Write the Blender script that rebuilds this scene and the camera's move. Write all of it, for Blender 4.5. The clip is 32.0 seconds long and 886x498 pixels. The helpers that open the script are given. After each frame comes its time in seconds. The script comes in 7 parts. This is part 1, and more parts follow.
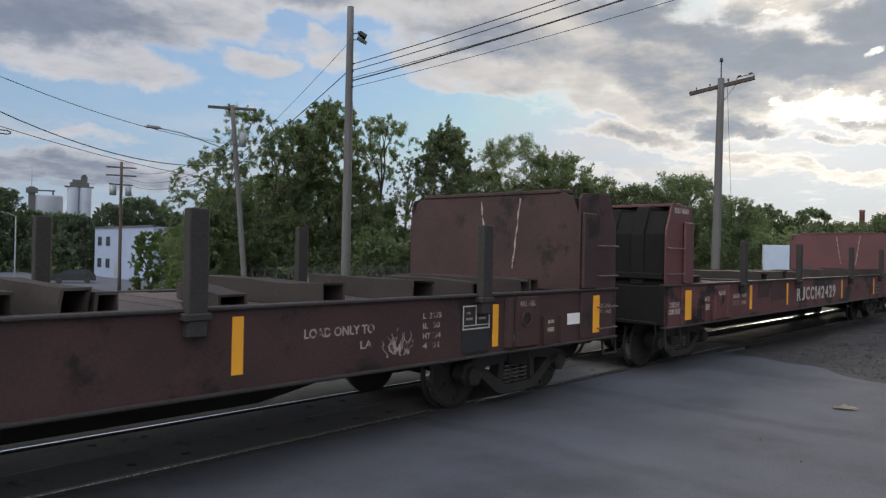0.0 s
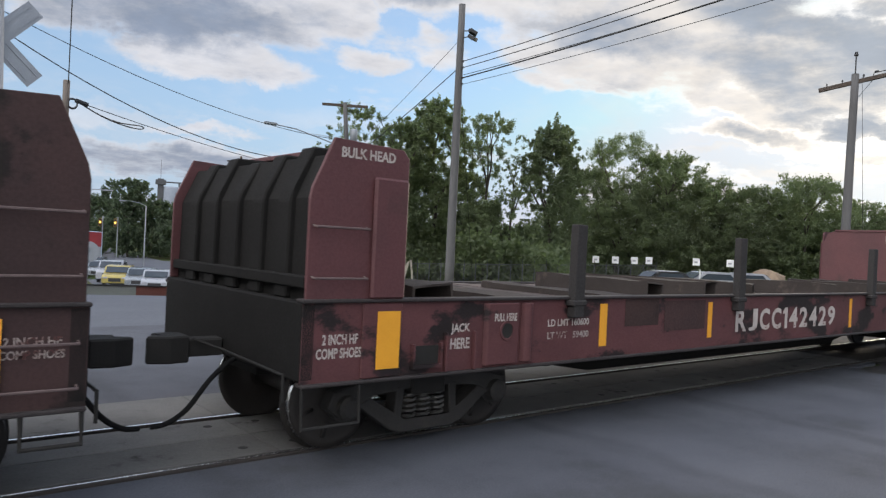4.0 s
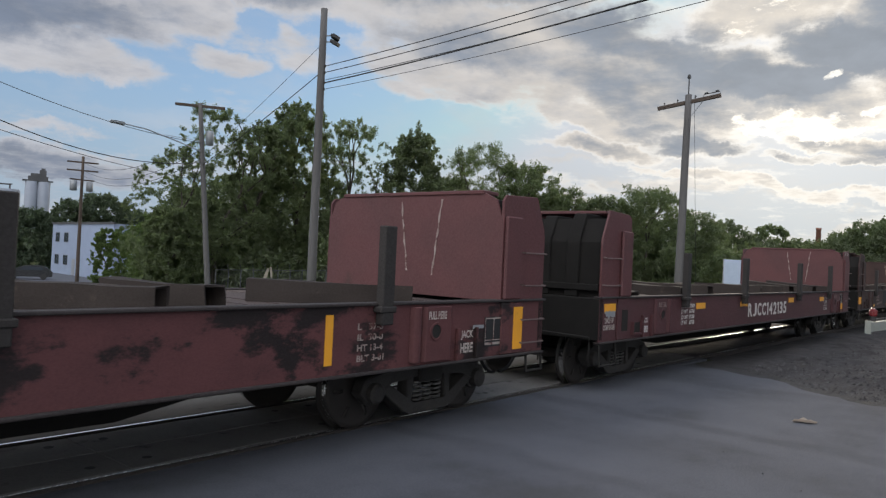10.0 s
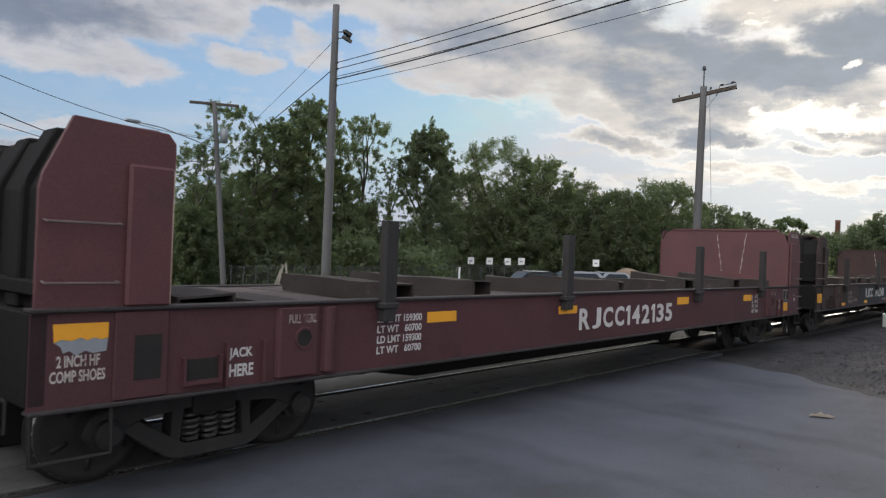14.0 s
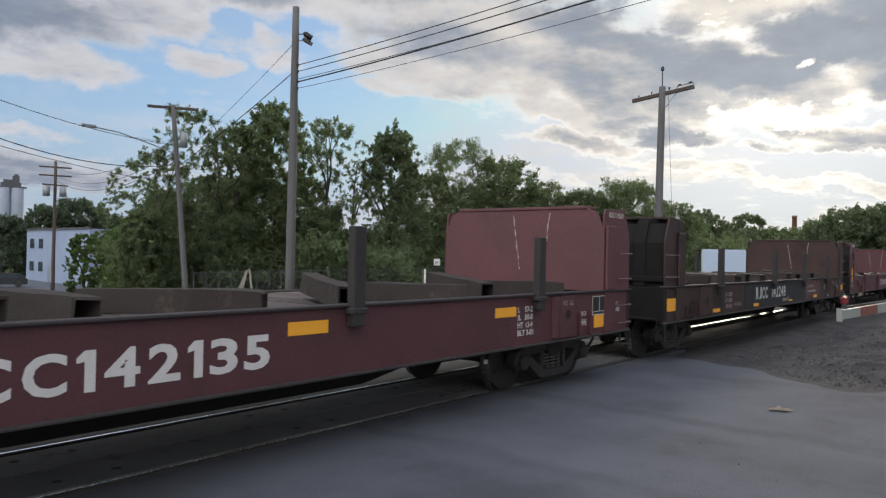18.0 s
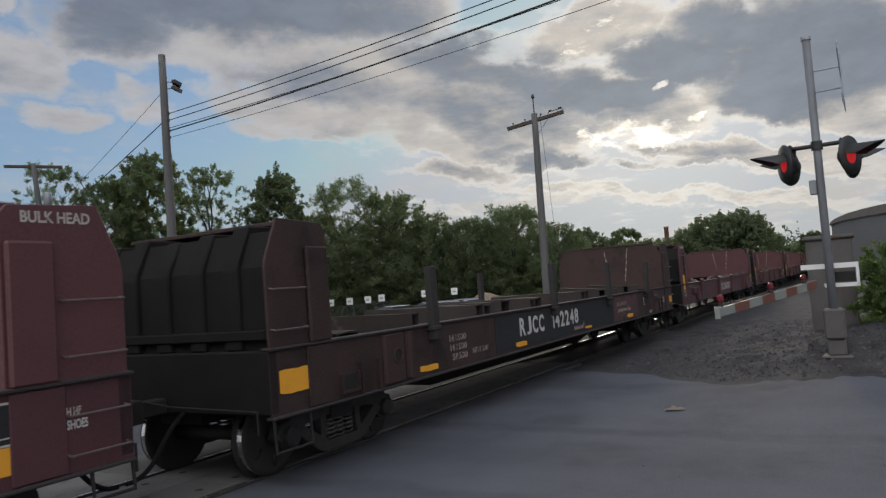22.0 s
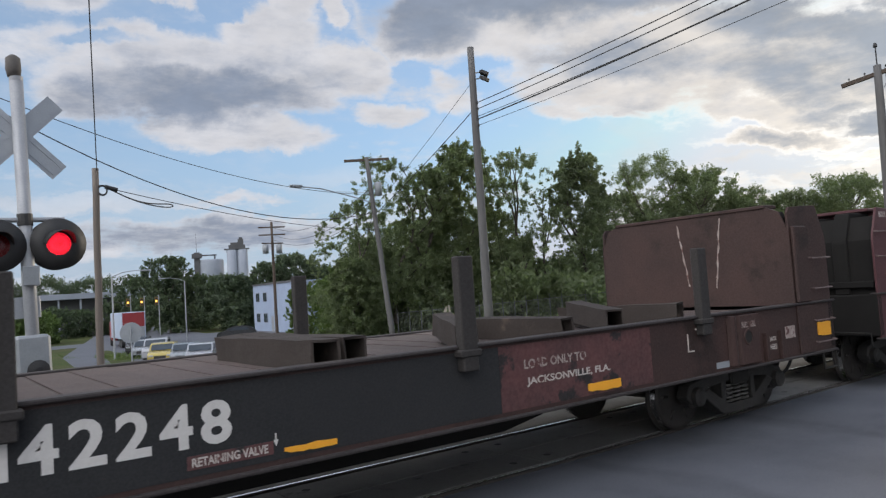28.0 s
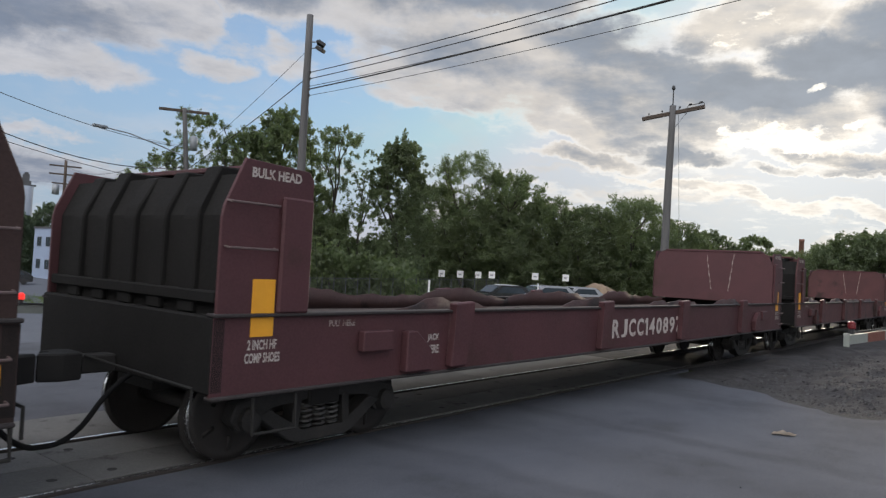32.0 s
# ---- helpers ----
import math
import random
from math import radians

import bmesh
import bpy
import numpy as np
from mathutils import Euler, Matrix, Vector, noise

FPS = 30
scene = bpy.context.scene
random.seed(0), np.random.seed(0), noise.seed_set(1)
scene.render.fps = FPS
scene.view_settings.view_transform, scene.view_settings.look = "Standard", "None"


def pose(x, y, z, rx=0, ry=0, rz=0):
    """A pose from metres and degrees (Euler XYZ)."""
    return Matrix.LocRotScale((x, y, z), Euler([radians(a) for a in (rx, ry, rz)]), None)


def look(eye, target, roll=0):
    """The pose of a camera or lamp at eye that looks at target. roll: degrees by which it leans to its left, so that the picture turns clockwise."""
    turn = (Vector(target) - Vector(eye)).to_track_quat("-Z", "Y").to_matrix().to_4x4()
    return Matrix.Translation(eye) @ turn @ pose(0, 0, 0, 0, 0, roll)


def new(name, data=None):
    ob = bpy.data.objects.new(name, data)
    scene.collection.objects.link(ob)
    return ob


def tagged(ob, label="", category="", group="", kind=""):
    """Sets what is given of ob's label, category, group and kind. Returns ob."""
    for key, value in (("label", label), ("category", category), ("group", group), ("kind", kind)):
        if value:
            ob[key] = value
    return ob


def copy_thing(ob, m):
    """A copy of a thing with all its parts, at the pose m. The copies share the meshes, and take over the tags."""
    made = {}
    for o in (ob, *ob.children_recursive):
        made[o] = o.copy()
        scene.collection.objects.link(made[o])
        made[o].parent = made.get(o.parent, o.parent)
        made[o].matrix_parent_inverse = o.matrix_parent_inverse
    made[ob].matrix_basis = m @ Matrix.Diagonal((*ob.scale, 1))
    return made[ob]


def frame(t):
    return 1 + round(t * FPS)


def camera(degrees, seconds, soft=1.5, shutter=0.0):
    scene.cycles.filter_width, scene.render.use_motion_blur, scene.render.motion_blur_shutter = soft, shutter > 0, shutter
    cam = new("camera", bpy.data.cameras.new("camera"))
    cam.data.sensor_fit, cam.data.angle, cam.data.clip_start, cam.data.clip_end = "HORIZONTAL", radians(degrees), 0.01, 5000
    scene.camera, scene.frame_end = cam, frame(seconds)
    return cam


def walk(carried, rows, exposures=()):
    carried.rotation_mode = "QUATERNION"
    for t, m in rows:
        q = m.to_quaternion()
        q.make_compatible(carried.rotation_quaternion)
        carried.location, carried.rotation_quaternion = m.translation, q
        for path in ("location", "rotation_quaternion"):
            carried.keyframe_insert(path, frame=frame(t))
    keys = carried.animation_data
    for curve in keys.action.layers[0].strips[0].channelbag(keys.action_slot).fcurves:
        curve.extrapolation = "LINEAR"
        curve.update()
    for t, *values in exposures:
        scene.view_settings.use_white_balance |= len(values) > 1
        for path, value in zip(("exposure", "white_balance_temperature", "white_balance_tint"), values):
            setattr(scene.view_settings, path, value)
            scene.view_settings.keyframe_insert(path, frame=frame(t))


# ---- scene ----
# The world: x along the track, y across it, z up from the rail heads.
cam = camera(63.0, 32.0, soft=1.3, shutter=0.15)
PATH = [
    (0, -0.035, -0.083, 1.891, 90.11, -1.10, -47.32),
    (0.5, -0.005, -0.033, 1.877, 89.11, -1.93, -47.00),
    (1, -0.030, -0.087, 1.879, 89.01, -2.27, -46.26),
    (1.5, 0.019, -0.046, 1.894, 89.40, -2.47, -45.65),
    (2, 0.029, 0.002, 1.884, 89.09, -3.46, -43.12),
    (2.5, -0.001, 0.021, 1.883, 89.04, -3.14, -38.97),
    (4.5, -0.008, -0.037, 1.899, 89.92, -2.46, -39.51),
    (5, 0.004, -0.069, 1.894, 90.36, -1.22, -42.91),
    (5.5, 0.019, -0.055, 1.874, 90.65, -0.81, -48.51),
    (6, -0.016, 0.068, 1.874, 91.39, -0.53, -56.98),
    (6.5, -0.016, 0.093, 1.875, 91.26, -0.37, -60.57),
    (7, -0.025, -0.003, 1.887, 90.87, -1.32, -61.23),
    (7.5, 0.012, -0.082, 1.886, 90.28, -2.66, -59.35),
    (8, -0.007, -0.056, 1.897, 90.66, -3.32, -56.12),
    (8.5, -0.042, -0.015, 1.888, 91.09, -3.45, -52.22),
    (9, -0.045, -0.014, 1.883, 90.50, -2.92, -50.73),
    (9.5, -0.037, -0.010, 1.876, 90.33, -2.67, -50.13),
    (10, -0.060, -0.012, 1.887, 90.69, -2.67, -50.04),
    (10.5, -0.071, 0.018, 1.879, 90.33, -2.81, -47.75),
    (11, -0.089, 0.009, 1.872, 90.55, -3.10, -45.79),
    (11.5, -0.049, 0.064, 1.891, 90.76, -3.42, -44.93),
    (12, -0.030, 0.045, 1.900, 90.17, -3.69, -45.48),
    (12.5, -0.036, 0.015, 1.882, 90.06, -3.69, -46.79),
    (13, -0.013, -0.007, 1.876, 90.31, -3.42, -47.67),
    (13.5, -0.000, -0.007, 1.883, 90.15, -2.70, -48.18),
    (14, 0.006, -0.029, 1.886, 90.28, -2.24, -48.83),
    (14.5, 0.036, -0.028, 1.876, 90.31, -2.05, -48.88),
    (16.5, -0.019, 0.047, 1.887, 88.25, 0.90, -50.41),
    (17, 0.056, 0.072, 1.885, 87.92, 1.20, -49.95),
    (17.5, 0.072, -0.028, 1.896, 88.79, -0.51, -49.59),
    (18, 0.054, -0.044, 1.913, 90.46, -1.21, -51.50),
    (18.5, -0.008, -0.032, 1.904, 91.89, -2.52, -52.90),
    (19, -0.029, -0.032, 1.905, 91.55, -2.43, -52.98),
    (19.5, -0.026, -0.043, 1.893, 90.69, -1.93, -53.82),
    (20, -0.018, -0.055, 1.901, 90.44, -1.73, -54.74),
    (20.5, -0.030, -0.067, 1.911, 91.87, -1.84, -55.01),
    (21, -0.038, -0.011, 1.920, 92.76, -0.52, -54.25),
    (21.5, -0.006, -0.002, 1.904, 93.73, 1.88, -56.44),
    (22, 0.047, -0.020, 1.882, 93.05, 4.31, -59.92),
    (22.5, 0.033, 0.015, 1.879, 92.01, 5.83, -61.89),
    (23, 0.026, 0.070, 1.889, 91.56, 7.86, -62.23),
    (23.5, 0.032, 0.098, 1.904, 92.74, 9.29, -59.38),
    (24, 0.024, 0.077, 1.925, 97.67, 6.62, -49.17),
    (24.5, 0.112, 0.084, 1.923, 99.13, 3.66, -41.45),
    (25, -0.005, 0.060, 1.904, 96.55, 2.17, -40.04),
    (25.5, -0.066, 0.025, 1.889, 93.06, -1.65, -40.82),
    (27.5, 0.029, 0.110, 1.899, 92.26, 2.64, -38.78),
    (28, 0.117, 0.121, 1.915, 93.08, 3.75, -36.25),
    (28.5, 0.076, 0.089, 1.897, 90.98, 1.65, -37.03),
    (29, -0.015, 0.014, 1.898, 90.02, 0.28, -40.61),
    (29.5, -0.011, -0.027, 1.896, 90.77, -1.51, -45.33),
    (30, -0.020, -0.032, 1.903, 91.65, -2.57, -47.61),
    (30.5, -0.009, -0.042, 1.904, 92.53, -3.49, -49.46),
    (31, 0.003, -0.049, 1.904, 92.49, -4.06, -50.45),
    (31.5, 0.045, -0.036, 1.904, 91.94, -3.60, -50.34),
    (32, 0.082, -0.020, 1.902, 91.37, -3.16, -51.11),
]
walk(cam, [(t, pose(x, y, z, rx, ry, rz)) for t, x, y, z, rx, ry, rz in PATH], exposures=((0, 0.22), (1.0, 0.38), (1.7, 0.34), (2.6, 0.6), (4.2, 0.6), (5.0, 0.45), (6.5, 0.05), (9, 0.12), (13, 0.25), (16, 0.25), (17, 0.22), (18, 0.32), (19, 0.06), (20.5, 0.05), (22, -0.16), (23, -0.14), (25, -0.05), (26.5, 0.25), (28, 0.45), (28.9, 0.68), (29.9, 0.30), (31, 0.27), (32, 0.22)))

# ---- sky and sun ----
SUN_AZ, SUN_EL = 13.5, 11.0
sky_world = bpy.data.worlds.new("sky")
scene.world = sky_world
sky_world.use_nodes = True
W = sky_world.node_tree
W.nodes.clear()


def wire_in(tree, socket, value):
    if isinstance(value, bpy.types.NodeSocket):
        tree.links.new(value, socket)
    else:
        socket.default_value = value


def calc(tree, op, a, b=0.0, c=0.0, clamp=False):
    n = tree.nodes.new("ShaderNodeMath")
    n.operation, n.use_clamp = op, clamp
    for s, v in zip(n.inputs, (a, b, c)):
        wire_in(tree, s, v)
    return n.outputs[0]


def vcalc(tree, op, a, b=(0, 0, 0), scale=1.0, out=0):
    n = tree.nodes.new("ShaderNodeVectorMath")
    n.operation = op
    wire_in(tree, n.inputs[0], a)
    wire_in(tree, n.inputs[1], b)
    wire_in(tree, n.inputs[3], scale)
    return n.outputs[out]


def blend(tree, fac, a, b):
    n = tree.nodes.new("ShaderNodeMix")
    n.data_type = "RGBA"
    wire_in(tree, n.inputs[0], fac)
    for s, v in ((n.inputs[6], a), (n.inputs[7], b)):
        wire_in(tree, s, v if isinstance(v, bpy.types.NodeSocket) else (*v, 1)[:4])
    return n.outputs[2]


def fnoise(tree, vec, scale, detail=4.0, rough=0.55, out=0):
    n = tree.nodes.new("ShaderNodeTexNoise")
    wire_in(tree, n.inputs["Vector"], vec)
    n.inputs["Scale"].default_value, n.inputs["Detail"].default_value, n.inputs["Roughness"].default_value = scale, detail, rough
    return n.outputs[out]


def remap(tree, v, a, b, c=0.0, d=1.0):
    n = tree.nodes.new("ShaderNodeMapRange")
    n.interpolation_type = "SMOOTHSTEP"
    for s, x in zip(n.inputs, (v, a, b, c, d)):
        wire_in(tree, s, x)
    return n.outputs[0]


# clouds: azimuth from the track, elevation, half sizes and tilt in degrees, and weight
CUMULUS = [
    (70.6, 16.7, 10.6, 2.9, 2, 1.0), (66.5, 19.6, 3.5, 2.6, -3, 0.9), (64.1, 22.4, 1.7, 1.6, -22, 0.9), (61.0, 21.7, 1.1, 0.9, 39, 0.8), (59.5, 17.5, 3.4, 2.1, 10, 0.9),
    (57.3, 13.7, 2.6, 1.1, 11, 0.8), (75.3, 19.2, 3.7, 1.0, -1, 0.7), (77.5, 15.7, 5.1, 1.9, -5, 0.9), (69.4, 12.8, 6.5, 1.3, 5, 0.85), (74.6, 22.8, 4.0, 1.0, 1, 0.75),
    (80.2, 22.0, 3.0, 1.5, -9, 0.75), (67.3, 24.6, 3.6, 0.9, -5, 0.7), (80.3, 19.3, 2.0, 0.4, -8, 0.4), (82.0, 18.0, 4.2, 1.9, -5, 0.55),
]
CLOUD_DECK = [
    (53.7, 15.2, 3.5, 1.6, 12, 0.6), (44.5, 25.5, 14.3, 4.6, 11, 1.3), (46.0, 23.0, 12.1, 4.6, 6, 1.2), (54.0, 20.3, 5.0, 2.7, 13, 1.0), (36.8, 22.6, 8.3, 3.5, 9, 1.1),
    (49.4, 18.7, 5.2, 1.5, 11, 0.7), (33.0, 15.9, 12.3, 3.8, 5, 1.0), (39.6, 14.2, 8.0, 1.6, 12, 0.8), (25.1, 12.8, 7.4, 2.5, 15, 0.9), (41.9, 12.9, 5.2, 0.7, 13, 0.5),
    (28.8, 11.3, 6.4, 0.9, 16, 0.75), (27.8, 9.3, 4.0, 0.75, 4, 1.0), (29.5, 6.5, 2.7, 1.0, 5, 0.45), (30.9, 7.3, 2.4, 0.6, 5, 0.4),
]
SUNWARD_CLOUDS = [
    (2.3, 14.0, 6.8, 4.5, 4, 1.25), (8.4, 17.1, 4.1, 2.4, 12, 1.0), (16.7, 18.3, 5.1, 2.0, -11, 0.85), (19.3, 14.0, 10.6, 2.6, 14, 1.0), (35.5, 14.5, 8.7, 1.3, 12, 0.7),
    (6.2, 8.0, 9.1, 0.7, 11, 0.9), (30.6, 7.1, 4.5, 0.6, 4, 0.45), (15.6, 6.5, 12.5, 0.4, 10, 0.55), (6.5, 4.8, 9.1, 0.5, 9, 0.5), (0.9, 6.1, 5.2, 0.5, 9, 0.6),
    (-0.1, 9.3, 3.9, 1.1, 11, 0.7), (70.6, 7.6, 5.7, 0.5, 0, 0.45), (71.3, 5.2, 9.8, 1.3, 1, 0.75), (79.4, 4.5, 3.5, 1.0, 0, 0.6),
]
THICK_CLOUDS = [
    (45.9, 23.6, 11.2, 3.5, 6, 1.0), (45.4, 26.0, 12.7, 3.7, 7, 0.9), (70.6, 15.3, 8.1, 1.7, 2, 0.65), (77.5, 14.8, 4.3, 1.3, 0, 0.5), (54.0, 20.3, 4.1, 2.0, 13, 0.7),
    (36.9, 22.2, 7.2, 2.5, 9, 0.75), (38.6, 16.3, 7.1, 1.3, 10, 0.45), (25.1, 13.3, 6.7, 1.9, 16, 0.55), (27.7, 9.3, 3.0, 0.45, 4, 0.45), (71.3, 4.9, 9.8, 1.2, 1, 0.6),
    (1.5, 14.2, 6.1, 3.7, 4, 0.95), (6.8, 17.2, 4.0, 1.9, 12, 0.8), (24.4, 16.9, 8.9, 2.0, 15, 0.72), (18.4, 13.7, 8.2, 1.3, 14, 0.5), (10.4, 8.8, 4.3, 0.4, 10, 0.45), (22.7, 10.2, 3.7, 0.6, 10, 0.5),
]
# the deck closes over the sun, with a bank below it
SUN_BANK = [(16.2, 13.7, 6.0, 1.4, 3, 1.05), (10.6, 15.4, 4.8, 2.0, 14, 1.1), (20.8, 9.4, 3.6, 0.7, 6, 0.75), (12.2, 8.2, 5.0, 0.35, 6, 0.6), (4.4, 11.0, 3.6, 1.5, 8, 1.0)]
CLEAR_GAPS = [
    (69.4, 22.1, 1.6, 1.0, 16, 0.9), (78.7, 18.9, 2.4, 0.5, -2, 0.5), (57.4, 22.6, 1.3, 2.5, 9, 0.6), (37.3, 9.3, 10.6, 1.0, 14, 0.8), (48.8, 11.3, 6.6, 1.0, 8, 0.6),
    (55.2, 16.7, 1.3, 0.9, 31, 0.5), (80.2, 11.0, 4.5, 0.9, -3, 0.5), (62.3, 9.5, 13.2, 1.0, 6, 0.5),
]
tex = W.nodes.new("ShaderNodeTexCoord")
ray_dir = tex.outputs["Generated"]
flow = fnoise(W, ray_dir, 9.0, 7, 0.62, 1)
bent = vcalc(W, "ADD", ray_dir, vcalc(W, "SCALE", vcalc(W, "SUBTRACT", flow, (0.5, 0.5, 0.5)), scale=0.075))
sep = W.nodes.new("ShaderNodeSeparateXYZ")
W.links.new(bent, sep.inputs[0])
bx, by, bz = sep.outputs
azim = calc(W, "MULTIPLY", calc(W, "ARCTAN2", by, bx), 180 / math.pi)
flat = calc(W, "SQRT", calc(W, "ADD", calc(W, "MULTIPLY", bx, bx), calc(W, "MULTIPLY", by, by)))
rise = calc(W, "DIVIDE", bz, calc(W, "MAXIMUM", flat, 0.02))
elev = calc(W, "MULTIPLY", calc(W, "ARCTAN2", bz, flat), 180 / math.pi)


def blob(a0, e0, ra, re, tilt, weight):
    k, c, s_ = math.cos(radians(e0)), math.cos(radians(tilt)), math.sin(radians(tilt))
    da, de = calc(W, "SUBTRACT", azim, a0), calc(W, "SUBTRACT", elev, e0)
    p = calc(W, "MULTIPLY_ADD", da, k * c / ra, calc(W, "MULTIPLY", de, s_ / ra))
    q = calc(W, "MULTIPLY_ADD", da, -k * s_ / re, calc(W, "MULTIPLY", de, c / re))
    d = calc(W, "MULTIPLY_ADD", p, p, calc(W, "MULTIPLY", q, q))
    return calc(W, "MULTIPLY", remap(W, d, 1.8, 0.15), weight)


def gathered(rows, op="MAXIMUM"):
    total = calc(W, "MULTIPLY", 0.0, 0.0)
    for row in rows:
        total = calc(W, op, total, blob(*row))
    return total


dens = calc(W, "SUBTRACT", gathered(CUMULUS + CLOUD_DECK + SUNWARD_CLOUDS + SUN_BANK), gathered(CLEAR_GAPS))
# the layer goes on over the whole dome
sp = W.nodes.new("ShaderNodeSeparateXYZ")
W.links.new(ray_dir, sp.inputs[0])
lay = W.nodes.new("ShaderNodeCombineXYZ")
inv = calc(W, "DIVIDE", 1.0, calc(W, "ADD", calc(W, "MAXIMUM", sp.outputs[2], 0.0), 0.12))
W.links.new(calc(W, "MULTIPLY", sp.outputs[0], inv), lay.inputs[0])
W.links.new(calc(W, "MULTIPLY", sp.outputs[1], inv), lay.inputs[1])
puff = fnoise(W, lay.outputs[0], 1.7, 9, 0.6)
fine = fnoise(W, lay.outputs[0], 6.0, 8, 0.62)
wide = remap(W, fnoise(W, lay.outputs[0], 0.45, 3, 0.5), 0.36, 0.56)
known = remap(W, calc(W, "ABSOLUTE", calc(W, "SUBTRACT", azim, 40.0)), 52.0, 75.0)
high = remap(W, sp.outputs[2], 0.44, 0.58)
away = calc(W, "MAXIMUM", known, high)
dens = calc(W, "ADD", dens, calc(W, "MULTIPLY", calc(W, "MULTIPLY", wide, away), 0.9))
dens = calc(W, "ADD", dens, calc(W, "MULTIPLY", calc(W, "SUBTRACT", puff, 0.5), 0.85))
dens = calc(W, "ADD", dens, calc(W, "MULTIPLY", calc(W, "SUBTRACT", fine, 0.5), 0.95))
tall = vcalc(W, "MULTIPLY", ray_dir, (1.0, 1.0, 2.2))
curl = fnoise(W, tall, 16.0, 8, 0.6)
dens = calc(W, "ADD", dens, calc(W, "MULTIPLY", calc(W, "SUBTRACT", curl, 0.5), 1.15))
# long thin streaks low over the land
stv = W.nodes.new("ShaderNodeCombineXYZ")
W.links.new(calc(W, "MULTIPLY", azim, 0.06), stv.inputs[0])
W.links.new(calc(W, "MULTIPLY", rise, 20.0), stv.inputs[1])
streaks = remap(W, fnoise(W, stv.outputs[0], 1.0, 6, 0.6), 0.46, 0.60)
lowband = remap(W, rise, 0.20, 0.10)
cover = remap(W, dens, -0.02, 0.72)
cover = calc(W, "MAXIMUM", cover, calc(W, "MULTIPLY", calc(W, "MULTIPLY", streaks, lowband), 0.75))
other = fnoise(W, tall, 9.0, 8, 0.6)
soft_veil = calc(W, "MULTIPLY", remap(W, other, 0.45, 0.70), 0.22)
cover = calc(W, "MAXIMUM", cover, soft_veil)
shade = calc(W, "MAXIMUM", gathered(THICK_CLOUDS), calc(W, "MULTIPLY", gathered(SUN_BANK), 0.88))
shade = calc(W, "MAXIMUM", shade, calc(W, "MULTIPLY", away, remap(W, dens, 0.2, 1.0)))
thick = calc(W, "ADD", shade, calc(W, "MULTIPLY", calc(W, "SUBTRACT", other, 0.5), 0.8))
thick = calc(W, "ADD", thick, calc(W, "MULTIPLY", calc(W, "SUBTRACT", fine, 0.5), 0.7))
thick = calc(W, "ADD", thick, calc(W, "MULTIPLY", calc(W, "SUBTRACT", curl, 0.5), 0.7))
thick = remap(W, calc(W, "ADD", thick, calc(W, "MULTIPLY", calc(W, "SUBTRACT", dens, 0.6), 0.45)), -0.25, 1.05)
sun_dir = Vector((math.cos(radians(SUN_AZ)), math.sin(radians(SUN_AZ)), math.tan(radians(SUN_EL)))).normalized()
near_sun = calc(W, "MAXIMUM", vcalc(W, "DOT_PRODUCT", ray_dir, tuple(sun_dir), out=1), 0.0)
glow_wide = calc(W, "POWER", near_sun, 6.0)
glow_mid = calc(W, "POWER", near_sun, 60.0)
nishita = W.nodes.new("ShaderNodeTexSky")
nishita.sky_type, nishita.sun_disc = "NISHITA", False
nishita.sun_elevation, nishita.sun_rotation = radians(SUN_EL), radians(90 - SUN_AZ)
nishita.air_density, nishita.dust_density, nishita.ozone_density = 1.0, 0.6, 2.0
clear = vcalc(W, "MULTIPLY", nishita.outputs[0], (0.70, 0.95, 1.20))
clear = blend(W, 0.38, vcalc(W, "MINIMUM", clear, (6.2, 6.2, 6.4)), (4.6, 5.5, 6.7))
# thin haze low over the land
low = remap(W, sp.outputs[2], 0.24, 0.02)
haze_col = blend(W, glow_wide, (2.95, 3.6, 4.85), (4.55, 5.0, 5.15))
clear = blend(W, calc(W, "MULTIPLY", low, 0.75), clear, haze_col)
edge_col = blend(W, glow_wide, (5.1, 5.15, 5.5), (6.5, 6.0, 5.4))
core_col = blend(W, glow_wide, (1.8, 2.15, 2.85), (2.6, 2.92, 3.4))
# clouds that face the sun, behind the eye, are brighter
facing = remap(W, vcalc(W, "DOT_PRODUCT", ray_dir, tuple(sun_dir), out=1), 0.15, -0.5)
edge_col = blend(W, facing, edge_col, (19.0, 18.4, 18.0))
core_col = blend(W, facing, core_col, (14.0, 14.0, 14.4))
grey = blend(W, thick, edge_col, core_col)
grey = vcalc(W, "SCALE", grey, scale=remap(W, sp.outputs[2], 0.46, 0.80, 1.0, 2.3))
grey = vcalc(W, "SCALE", grey, scale=remap(W, curl, 0.25, 0.75, 0.90, 1.10))
sky_col = blend(W, cover, clear, grey)
# the sun breaks through in ragged gaps
SUN_GAPS = [(13.4, 10.4, 4.2, 1.15, 4, 0.85), (17.6, 11.0, 1.5, 0.75, -24, 0.75), (12.4, 13.7, 0.85, 0.33, -24, 1.15), (9.4, 11.2, 0.7, 0.28, -10, 0.9), (5.8, 12.5, 0.6, 0.25, -6, 0.6), (17.0, 18.4, 3.4, 1.2, -24, 0.36)]
within = gathered(SUN_GAPS)
gap = remap(W, calc(W, "ADD", within, calc(W, "MULTIPLY", calc(W, "SUBTRACT", fnoise(W, tall, 30.0, 8, 0.66), 0.5), 3.6)), 0.45, 1.2)
gap = calc(W, "MULTIPLY", gap, remap(W, within, 0.02, 0.16))
